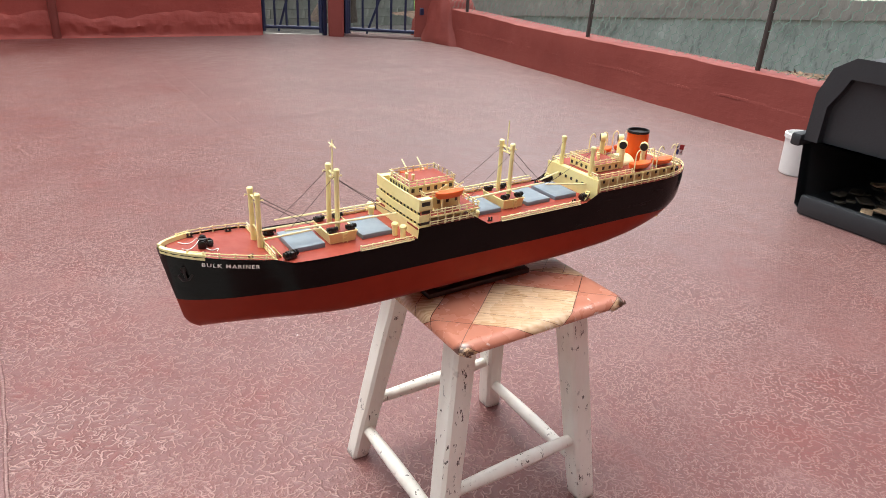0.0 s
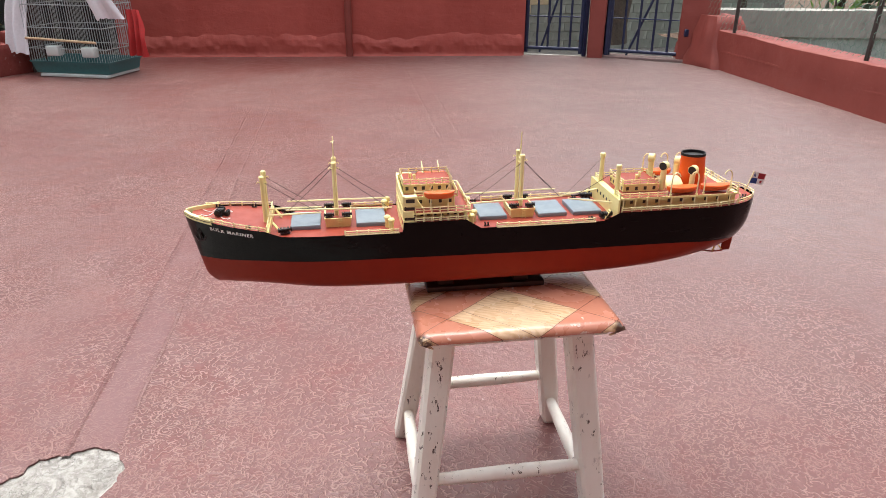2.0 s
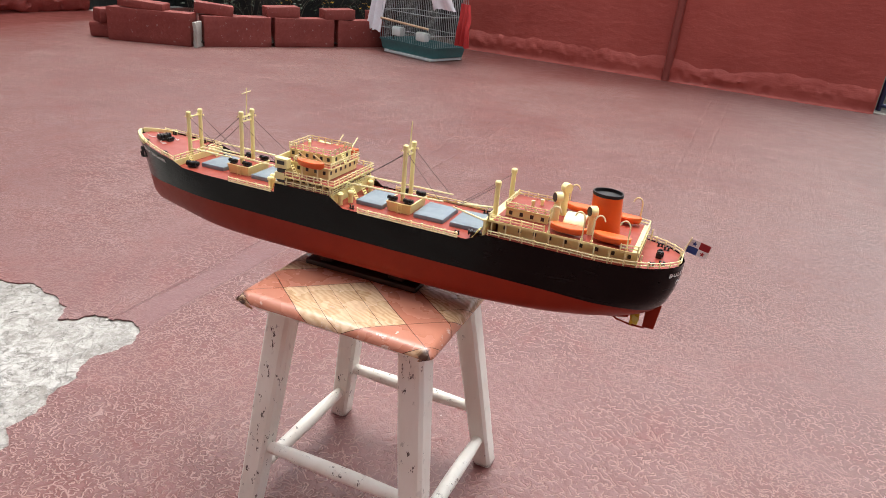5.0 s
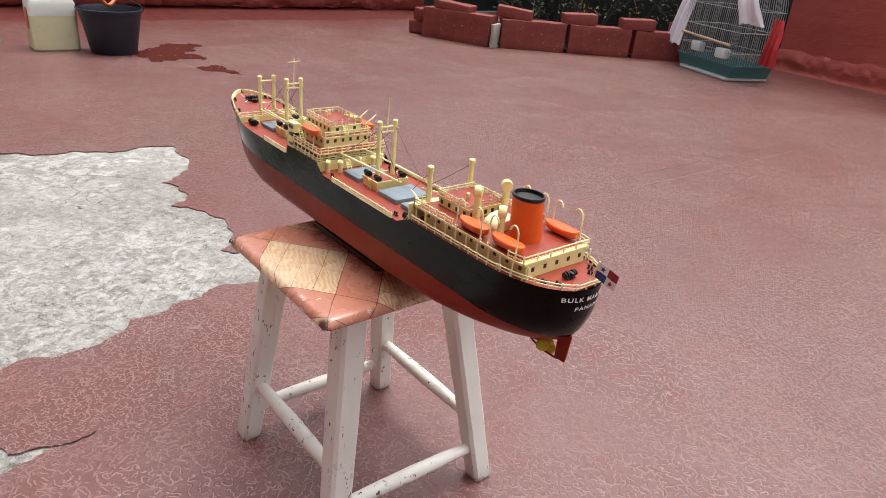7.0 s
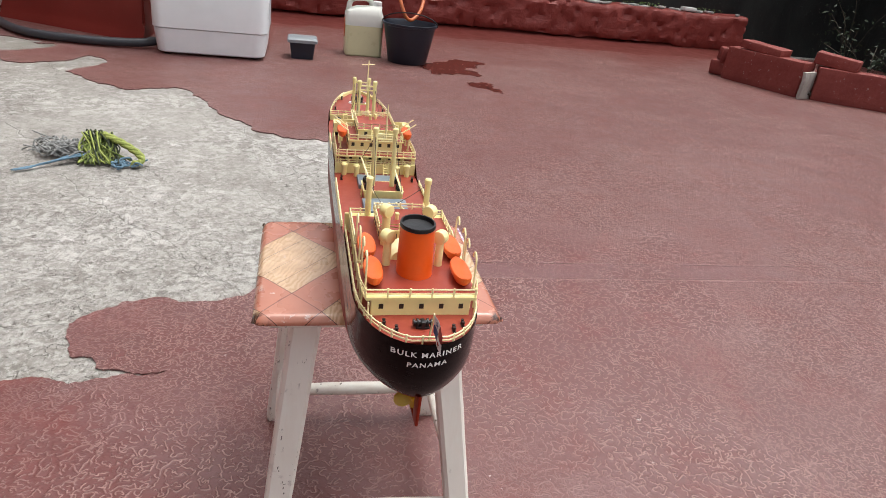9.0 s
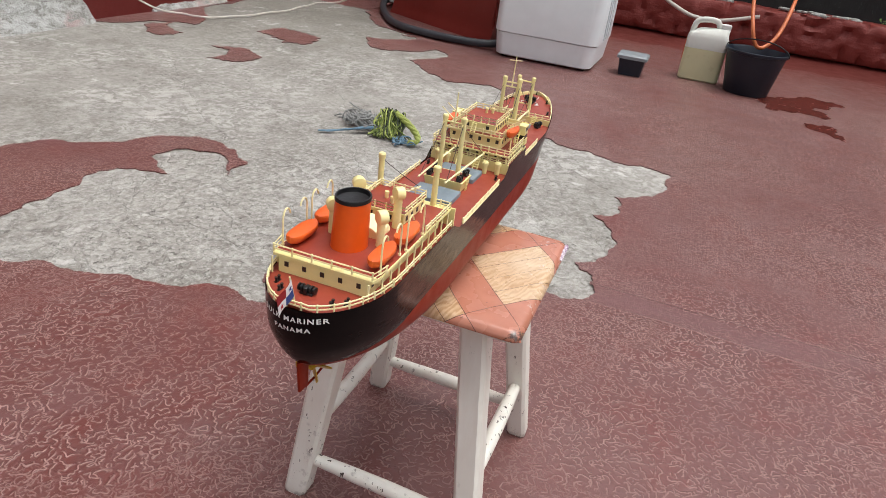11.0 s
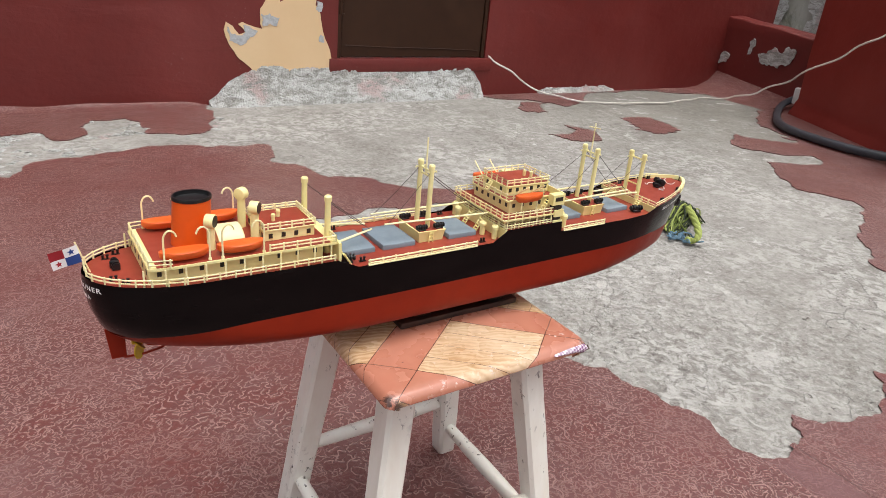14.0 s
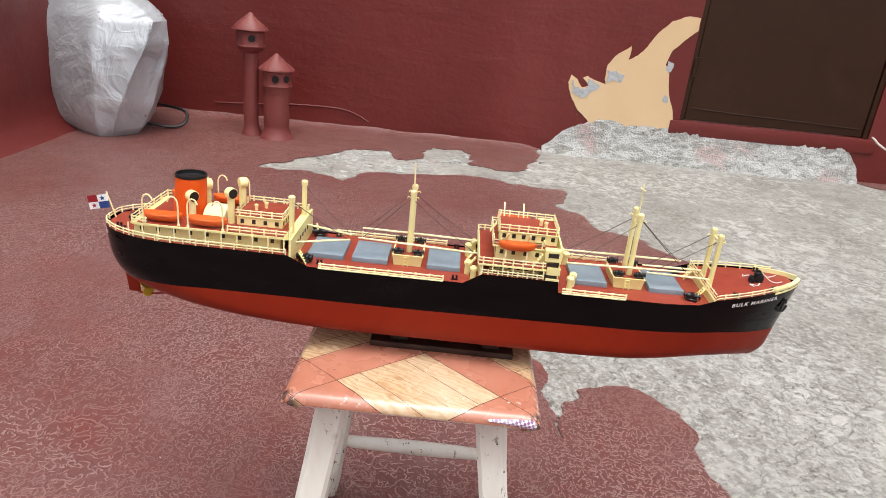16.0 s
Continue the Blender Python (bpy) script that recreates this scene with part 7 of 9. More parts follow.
# weathered wall beyond the low one
wall_run("wall_beyond_southwest", (-5.15, -4.2), (-5.15, -1.45), 1.9, 0.2, MOSSY_PALE, "old grey and mossy wall with whitewash streaks", side=1, rough=0.02, foot=0.02)
bm = bmesh.new()
for k in range(3):
    plate(bm, ragged([(-2.62 + 0.36 * k, 0.3), (-2.42 + 0.36 * k, 0.3), (-2.38 + 0.34 * k, 0.8), (-2.44 + 0.36 * k, 1.5), (-2.6 + 0.36 * k, 1.4), (-2.58 + 0.36 * k, 0.9)], 4, 0.25, 61 + k), [], lambda u, v, h: Vector((-5.118 + h, u, v)), 0.006)
solo("trim", bm, PLASTER, "whitewash left on the old wall", kind="structure", smooth=None)
bm = bmesh.new()
ring = [Vector(p) for p in ((-3.20, -0.29, 0), (-3.78, -1.30, 0), (-4.50, -1.30, 0), (-4.50, -0.29, 0))]
skin(bm, [[p + Vector((g, -g * 0.5, z)) for p in ring] for z, g in ((-0.05, 0.035), (0.012, 0.030), (0.05, 0.010), (0.11, 0.0), (0.4, 0.0), (0.9, 0.0), (1.15, 0.0))])
bmesh.ops.bevel(bm, geom=[e for e in bm.edges if abs(e.verts[0].co.z - e.verts[1].co.z) > 0.1], offset=0.02, segments=3, affect="EDGES")
solo("masonry_pier", bm, PIER_RED_LIFTED, "smooth red painted masonry pier", kind="structure")
# east: tall wall, its return, and the low fence wall
wall_run("wall_east", (2.56, -1.70), (2.56, -0.55), 2.4, 0.25, WALL_RED, "deep red painted wall", side=-1, rough=0.012, foot=0.11)
wall_run("wall_niche", (3.40, -2.4), (3.40, -0.6), 2.4, 0.2, WALL_RED, "red painted wall closing the niche", side=-1, rough=0.01)
wall_run("wall_east_return", (2.56, -0.55), (3.7, -0.55), 2.4, 0.2, WALL_RED, "red painted wall", side=-1, rough=0.01)
wall_run("wall_fence", (3.33, -0.55), (3.46, 5.20), 0.30, 0.20, WALL_PALE, "low red rendered wall under a wire fence", side=-1, rough=0.014, foot=0.002, n=60, top_round=0.010)
bm = bmesh.new()
rows = []
for k in range(81):
    y = -0.5 + 5.6 * k / 80
    x = 3.33 + 0.13 * (y + 0.55) / 5.75 + 0.010 * noise.noise(Vector((3.4 * 1.9, y * 1.9, 0.45)))
    z = 0.150 + 0.012 * noise.noise(Vector((y * 2.1, 0, 5))) + 0.004 * noise.noise(Vector((y * 9, 0, 5)))
    rows.append([Vector((x + 0.02, y, z + 0.008)), Vector((x + 0.0005, y, z + 0.006)), Vector((x - 0.001, y, z - 0.006)), Vector((x + 0.02, y, z - 0.014))])
skin(bm, rows)
solo("baseboard", bm, WALL_PALE, "broken ridge of render along the fence wall", kind="structure", smooth=60)


# ---- gates and what lies beyond ----
def box_between(bm, a, b, w, h0, h1, bev=0.0):
    a, b = Vector((*a, 0)), Vector((*b, 0))
    ang = math.atan2(b.y - a.y, b.x - a.x)
    m = Matrix.Translation(((a + b) / 2).to_3d()) @ Matrix.Rotation(ang, 4, "Z")
    L = (b - a).length
    return box(bm, (-L / 2, -w / 2, h0), (L / 2, w / 2, h1), bev, 1, 0, m)


def pillar(name, a, b, w, h, label):
    bm = bmesh.new()
    box_between(bm, a, b, w, -0.1, h, 0.012)
    bmesh.ops.subdivide_edges(bm, edges=[e for e in bm.edges if e.calc_length() > 0.3], cuts=6)
    for v in bm.verts:
        v.co += Vector((noise.noise(v.co * 6), noise.noise(v.co * 6 + Vector((9, 0, 0))), 0)) * 0.010
    return solo(name, bm, WALL_PALE, label, kind="structure")


pillar("gate_pillar_1", (2.655, 5.96), (2.785, 5.90), 0.16, 2.1, "red masonry gate pillar")
pillar("gate_pillar_2", (3.36, 5.62), (3.62, 5.46), 0.22, 0.55, "broken red masonry stub beside the gate")
bm = bmesh.new()
MOUND = [(3.37, 5.60), (3.36, 5.42), (3.37, 5.22), (3.40, 5.06), (3.75, 5.05), (3.80, 5.60), (3.55, 5.75), (3.36, 5.70)]
rings = []
for z, f in ((-0.01, 1.0), (0.05, 0.95), (0.14, 0.86), (0.25, 0.78), (0.34, 0.70), (0.40, 0.60)):
    ring = []
    for k in range(8):
        for g in range(4):
            p = Vector(MOUND[k]).lerp(Vector(MOUND[(k + 1) % 8]), g / 4)
            q = Vector((3.56, 5.46)).lerp(p, f + 0.16 * noise.noise(Vector((p.x * 7, p.y * 7, z * 9))))
            ring.append(Vector((q.x, q.y, z)))
    rings.append(ring)
skin(bm, rings)
solo("gate_stub", bm, WALL_PALE, "sloping lumpy red render between gate and fence wall", kind="structure", smooth=60)
bm = bmesh.new()
box_between(bm, (2.80, 5.93), (3.42, 5.52), 0.16, -0.05, 0.022, 0.006)
solo("gate_threshold", bm, FLOOR_RED, "worn red cement threshold under the gate", kind="structure")


def gate(a, b, label, bars, hinge):
    a3, b3 = Vector((*a, 0)), Vector((*b, 0))
    g = thing("metal_gate", (a3 + b3) / 2 + Vector((0, 0, 0.05)), label, "gate", "gates")

    def at(u, z):
        return a3.lerp(b3, u) + Vector((0, 0, z))
    for u, r in ((0.0, 0.020), (1.0, 0.020)):
        bm = bmesh.new()
        cyl(bm, at(u, 0.02), at(u, 1.95), r, seg=10)
        part("gate_stile", bm, GATE_BLUE, g)
    for z in (0.06, 1.9):
        bm = bmesh.new()
        cyl(bm, at(0, z), at(1, z), 0.016, seg=10)
        part("gate_rail", bm, GATE_BLUE, g)
    bm = bmesh.new()
    cyl(bm, at(0, 0.34), at(1, 0.34), 0.006, seg=8)
    part("gate_rail", bm, GATE_BLUE, g)
    for k in range(bars):
        bm = bmesh.new()
        u = (k + 1) / (bars + 1)
        cyl(bm, at(u, 0.06), at(u, 1.9), 0.011, seg=8)
        part("gate_bar", bm, GATE_BLUE, g)
    bm = bmesh.new()
    off = Vector((-(b3 - a3).y, (b3 - a3).x, 0)).normalized() * 0.025
    cyl(bm, at(0.25, 0.02) + off, at(0.75, 0.85) + off, 0.011, seg=8)
    part("gate_brace", bm, GATE_BLUE, g)
    if hinge:
        bm = bmesh.new()
        box(bm, at(1.0, 0.24) - Vector((0.02, 0.05, 0.025)), at(1.0, 0.24) + Vector((0.05, 0.02, 0.035)), 0.004)
        part("latch", bm, GATE_BLUE, g)
    return g


gate((2.14, 6.20), (2.60, 5.99), "dark blue painted metal bar gate beside the wall", 4, False)
gate((2.83, 5.90), (3.36, 5.53), "dark blue painted metal bar gate with a latch", 4, True)
for a in ((2.625, 5.97), (2.80, 5.885), (3.42, 5.50)):
    bm = bmesh.new()
    box(bm, (a[0] - 0.018, a[1] - 0.018, -0.02), (a[0] + 0.018, a[1] + 0.018, 2.0), 0.003)
    solo("gate_jamb", bm, GATE_BLUE, "dark blue square steel gate jamb", kind="structure")
# ground outside, masonry beyond the gates, low rough wall beyond the fence
bm = bmesh.new()
box(bm, (-60, -60, -0.9), (60, 60, -0.45))
solo("ground", bm, LEAFLITTER, "bare ground around the terrace", kind="structure")
bm = bmesh.new()
rows = []
for k in range(61):
    y = -1.2 + 7.6 * k / 60
    up = 0.14 + 0.15 * max(0.0, min(1.0, (3.2 - y) / 1.8))
    rows.append([Vector((x, y, up + 0.02 * noise.noise(Vector((x * 5, y * 5, 0))) + (x - 3.6) * 0.05)) for x in (3.52, 3.62, 3.75, 3.9, 4.05)] + [Vector((5.0, y, -0.12)), Vector((6.4, y, -0.47))])
skin(bm, rows, cap=False, closed=False)
solo("ground_strip", bm, LEAFLITTER, "brown earth behind the fence wall", kind="structure")
bm = bmesh.new()
rnd = random.Random(41)
for _ in range(900):
    x, y = rnd.uniform(3.56, 3.92), rnd.uniform(-0.5, 3.4)
    up = 0.152 + 0.15 * max(0.0, min(1.0, (3.2 - y) / 1.8)) + (x - 3.6) * 0.05
    p = Vector((x, y, up + rnd.uniform(0, 0.02)))
    u = Vector((rnd.uniform(-1, 1), rnd.uniform(-1, 1), rnd.uniform(-0.4, 0.4))).normalized() * rnd.uniform(0.02, 0.045)
    v = u.cross(Vector((rnd.uniform(-0.4, 0.4), rnd.uniform(-0.4, 0.4), 1))).normalized() * u.length * 0.45
    f = bm.faces.new([bm.verts.new(q) for q in (p - u, p - u * 0.2 + v, p + u, p - u * 0.2 - v)])
    f.material_index = rnd.randrange(3)
solo("leaf_litter", bm, [LEAFLITTER, DRY_LEAF, DRY_LEAF_PALE], "dry brown fallen leaves behind the fence", kind="stuff", smooth=None)
bm = bmesh.new()
box(bm, (1.0, 6.75, -0.6), (7.0, 12.0, -0.34))
solo("ground_lane", bm, LANE, "grey cement lane below the gates", kind="structure")
back = wall_run("wall_beyond_fence", (3.72, 5.68), (11.0, 3.76), 0.85, 0.22, MOSSY, "low rough grey-green rendered wall beyond the fence", side=1, rough=0.03, n=90, foot=0.01)
back.location.z -= 0.45
coping = wall_run("wall_coping", (3.72, 5.655), (11.0, 3.735), 0.022, 0.26, COPING, "pale cement coping on the wall beyond the fence", side=1, rough=0.008, foot=0.0)
coping.location.z += 0.395
bm = bmesh.new()
box(bm, (0.6, 9.02, -0.6), (6.6, 9.3, 2.6))
block_wall = solo("wall_block", bm, BLOCKWALL, "grey-green masonry wall beyond the gates", kind="structure")
bm = bmesh.new()
box(bm, (-0.2355, -0.008, -0.0560), (0.2355, 0.02, 0.0560), 0.004)
BLOCK_MESH = finish(bm, "brick", MASONRY)
PALE_MESH = BLOCK_MESH.copy()
PALE_MESH.materials[0] = PALE_BLOCK
for r in range(17):
    for c in range(9):
        pale = (r, c) in ((6, 1), (7, 1), (6, 2), (7, 2), (5, 1), (8, 0))
        ob = new("brick", PALE_MESH if pale else BLOCK_MESH)
        ob.parent = block_wall
        ob.location = (2.0 + 0.475 * c + (0.24 if r % 2 else 0), 9.01, -0.40 + 0.115 * r)
# tree beyond the right gate
tree = thing("tree", (3.35, 7.35, -0.02), "thick grey-brown tree trunk outside the gate", "tree")
bm = bmesh.new()
rings = []
for k in range(14):
    z = -0.05 + 2.4 * k / 13
    c = Vector((3.35 + 0.10 * math.sin(z * 1.5) + 0.10 * z, 7.35, z))
    r = 0.19 - 0.025 * z + 0.06 * math.exp(-z * 6)
    rings.append([c + Vector((math.cos(a) * r * (1 + 0.14 * noise.noise(Vector((math.cos(a) * 2, math.sin(a) * 2, z * 1.4)))), math.sin(a) * r, 0)) for a in np.linspace(0, 2 * math.pi, 21)[:-1]])
skin(bm, rings)
part("trunk", bm, BARK, tree)


def leaf_clump(bm, c, r, n, size, seed, flatten=0.7, mats=1):
    rnd = random.Random(seed)
    for _ in range(n):
        d = Vector((rnd.gauss(0, 1), rnd.gauss(0, 1), rnd.gauss(0, flatten))).normalized() * r * rnd.random() ** 0.4
        p = Vector(c) + d
        u = Vector((rnd.uniform(-1, 1), rnd.uniform(-1, 1), rnd.uniform(-0.6, 0.8))).normalized()
        v = u.cross(Vector((rnd.uniform(-1, 1), rnd.uniform(-1, 1), rnd.uniform(-1, 1)))).normalized()
        s = size * rnd.uniform(0.6, 1.3)
        q = [p - u * s, p - u * s * 0.2 + v * s * 0.34, p + u * s, p - u * s * 0.2 - v * s * 0.34]
        f = bm.faces.new([bm.verts.new(x) for x in q])
        f.material_index = rnd.randrange(mats)


bm = bmesh.new()
for k in range(10):
    leaf_clump(bm, (3.1 + 0.13 * (k % 5), 7.2 - 0.1 * (k % 3), 0.85 + 0.16 * k), 0.25, 60, 0.05, 50 + k)
part("crown", bm, LEAF_LIGHT, tree)

hedge = thing("hedge", (6.3, 3.0, -0.45), "dark green leafy trees beyond the wall", "trees")
bm = bmesh.new()
for k in range(30):
    if k < 9:
        hx, hy = 8.3 + 0.5 * math.sin(k * 1.9), -1.5 + 0.5 * k
    else:
        hx, hy = 4.4 + 0.36 * (k - 9), 6.75 - 0.095 * (k - 9) + 0.4 * math.sin(k * 1.9)
    leaf_clump(bm, (hx, hy, 0.25 + 0.5 * (k % 3) + 0.25 * math.sin(k * 2.7)), 0.55, 90, 0.10, 400 + k, mats=2)
part("foliage", bm, [LEAF, LEAF_LIGHT], hedge, smooth=None)
bm = bmesh.new()
for k in range(8):
    x, y = 4.6 + 0.95 * k, 6.75 - 0.25 * k
    tube(bm, spline([(x, y, -0.46), (x + 0.05, y + 0.1, 0.4), (x - 0.05, y - 0.05, 1.3)], 4), 0.05, 7)
part("trunk_row", bm, BARK, hedge)

# ---- wire fence on the low wall ----
fence = thing("wire_fence", (3.45, 2.5, 0.3), "green hexagonal wire mesh fence with thin dark posts", "fence")
for y, lean in ((3.50, 0.02), (4.95, 0.0), (2.2, 0.01), (0.9, 0.0)):
    bm = bmesh.new()
    tube(bm, [(3.475, y, 0.26), (3.475 + lean, y, 0.9), (3.475 + lean * 1.5, y, 1.7)], 0.014, 8)
    part("post", bm, POST_RUST, fence)
bm = bmesh.new()
cell = 0.055
for r in range(22):
    for c in range(100):
        y = 0.05 + cell * c + (cell / 2 if r % 2 else 0)
        z = 0.31 + cell * 0.86 * r
        x = 3.475 + 0.01 * noise.noise(Vector((y * 3, z * 3, 0)))
        p = Vector((x, y, z))
        for q in (Vector((x, y + cell / 2, z + cell * 0.30)), Vector((x, y - cell / 2, z + cell * 0.30))):
            d = Vector((0.0, 0.0014, 0.0014))
            bm.faces.new([bm.verts.new(v) for v in (p - d, p + d, q + d, q - d)])
        q = Vector((x, y + cell / 2, z + cell * 0.30))
        d = Vector((0, 0.0018, 0))
        bm.faces.new([bm.verts.new(v) for v in (q - d, q + d, q + d + Vector((0, 0, cell * 0.56)), q - d + Vector((0, 0, cell * 0.56)))])
part("wire_mesh", bm, MESHWIRE, fence, smooth=None)
shrub = thing("shrub", (3.95, 1.35, 0.16), "green leafy shrub behind the wire fence", "plant")
bm = bmesh.new()
for k in range(6):
    tube(bm, spline([(3.95, 1.35, 0.1), (3.95 + 0.05 * k - 0.1, 1.3 + 0.06 * k - 0.12, 0.4), (3.9 + 0.09 * k - 0.2, 1.25 + 0.1 * k - 0.2, 0.8)], 4), 0.008, 5)
part("stem_clump", bm, BARK, shrub)
bm = bmesh.new()
for k in range(9):
    leaf_clump(bm, (3.9 + 0.1 * math.sin(k * 2.1), 1.35 + 0.16 * math.cos(k * 1.7), 0.35 + 0.07 * k), 0.17, 60, 0.05, 70 + k)
part("foliage", bm, LEAF_LIGHT, shrub)


# ---- planting bed of blocks ----
def rough_block(name, c, size, yaw, seed, label, category, group, tilt=0.0, mat=None, bev=0.005):
    bm = bmesh.new()
    s = Vector(size)
    box(bm, (-s.x / 2, -s.y / 2, 0), (s.x / 2, s.y / 2, s.z), bev, 2)
    bmesh.ops.subdivide_edges(bm, edges=[e for e in bm.edges if e.calc_length() > 0.08], cuts=4, use_grid_fill=True)
    for v in bm.verts:
        q = v.co * 12 + Vector((seed * 3.1, 0, 0))
        w = Vector((noise.noise(q), noise.noise(q + Vector((7, 0, 0))), noise.noise(q + Vector((0, 7, 0)))))
        v.co += w * 0.0045
        if v.co.z < 0.004:
            v.co.z = 0.0
    ob = solo(name, bm, mat or BLOCK_RED, label, category, group)
    ob.matrix_basis = pose(c[0], c[1], c[2], 0, tilt, yaw)
    return ob


for i, (a, b, h) in enumerate((((-3.55, 4.02), (-2.93, 4.27), 0.25), ((-2.89, 4.36), (-2.58, 4.83), 0.235), ((-2.57, 4.85), (-2.27, 5.32), 0.235), ((-2.255, 5.34), (-1.97, 5.80), 0.23))):
    a, b = Vector(a), Vector(b)
    d = (b - a).normalized()
    c = (a + b) / 2 + Vector((-d.y, d.x)) * 0.075
    rough_block("concrete_block", (c.x, c.y, 0.0), ((b - a).length - 0.012, 0.15, h), math.degrees(math.atan2(d.y, d.x)), i, "red painted concrete block edging the planting bed", "block", "bed blocks")
bm = bmesh.new()
box(bm, (-0.014, -0.074, 0.0), (0.014, 0.072, 0.195), 0.006, 2)
bmesh.ops.subdivide_edges(bm, edges=[e for e in bm.edges if e.calc_length() > 0.05], cuts=5, use_grid_fill=True)
for v in bm.verts:
    v.co += Vector((noise.noise(v.co * 22), noise.noise(v.co * 22 + Vector((4, 0, 0))), 0)) * 0.012
ob = solo("mortar_strip", bm, SPARK, "pale mortar smeared on a block's end", "mortar")
ob.matrix_basis = pose(-2.905, 4.31, 0, 0, 0, 25)
for i, (x, y, z, L, w, h, yaw, tilt) in enumerate(((-3.33, 4.20, 0.251, 0.36, 0.14, 0.06, 20, 3), (-2.92, 4.52, 0.238, 0.30, 0.13, 0.085, 40, 5), (-2.60, 4.99, 0.236, 0.29, 0.14, 0.085, 55, -2), (-2.30, 5.40, 0.234, 0.29, 0.14, 0.085, 57, -2), (-2.10, 5.80, 0.23, 0.22, 0.14, 0.08, 57, 0))):
    rough_block("brick", (x, y, z), (L, w, h), yaw, 20 + i, "red painted broken brick lying on the block edging", "brick", "bed bricks", tilt, bev=0.008)
for i, (x, y, z, s) in enumerate(((-3.68, 4.13, 0.0, 0.16), (-3.66, 4.15, 0.11, 0.15))):
    rough_block("rubble_stone", (x, y, z), (s * 1.3, s, s * 0.75), 30 + 40 * i, 30 + i, "red painted broken rubble piece beside the blocks", "stone", "rubble", bev=0.02)
bm = bmesh.new()
rows = []
for k in range(13):
    for_x = -3.72 + 0.20 * k
    rows.append([Vector((for_x, y, 0.05 + 0.09 * noise.noise(Vector((for_x * 2, y * 2, 0))))) for y in np.linspace(4.1, 6.6, 12)])
skin(bm, rows, cap=False, closed=False)
for v in bm.verts:
    lim = 4.12 + max(0, (v.co.x + 2.95)) * 1.55
    if v.co.y < lim + 0.16:
        v.co.y = min(6.6, lim + 0.16)
        v.co.z = 0.03
solo("soil_bed", bm, SOIL, "dark soil in the planting bed", kind="stuff")
for i, (x, y, h) in enumerate(((-3.35, 5.2, 0.5), (-3.3, 5.5, 0.6), (-2.9, 5.6, 0.55), (-2.7, 6.0, 0.5), (-4.2, 5.7, 0.8), (-3.6, 6.1, 0.8), (-2.4, 6.2, 0.5))):
    pl = thing("bed_plant", (x, y, 0.05), "dark green leafy plant in the planting bed", "plant", "bed plants")
    rnd = random.Random(200 + i)
    bm = bmesh.new()
    tips = []
    for k in range(6):
        tip = Vector((x + rnd.uniform(-0.35, 0.35), y + rnd.uniform(-0.3, 0.3), h * rnd.uniform(0.5, 1.1)))
        tips.append(tip)
        tube(bm, spline([(x + rnd.uniform(-0.05, 0.05), y, 0.02), (x + (tip.x - x) * 0.4, y + (tip.y - y) * 0.4, tip.z * 0.65), tip], 4), 0.0025, 4)
    part("stalk_clump", bm, STRAW, pl)
    bm = bmesh.new()
    for k, tip in enumerate(tips):
        leaf_clump(bm, tip, 0.12, 12, 0.022, 300 + i * 20 + k)
        leaf_clump(bm, tip.lerp(Vector((x, y, 0.1)), 0.45), 0.11, 8, 0.022, 600 + i * 20 + k)
    part("foliage", bm, LEAF, pl)
    if i in (2, 3, 6):
        bm = bmesh.new()
        leaf_clump(bm, (x + 0.05, y - 0.22, 0.34), 0.09, 18, 0.014, 900 + i)
        tagged(part("flower_head", bm, FLOWER, pl), kind="stuff")


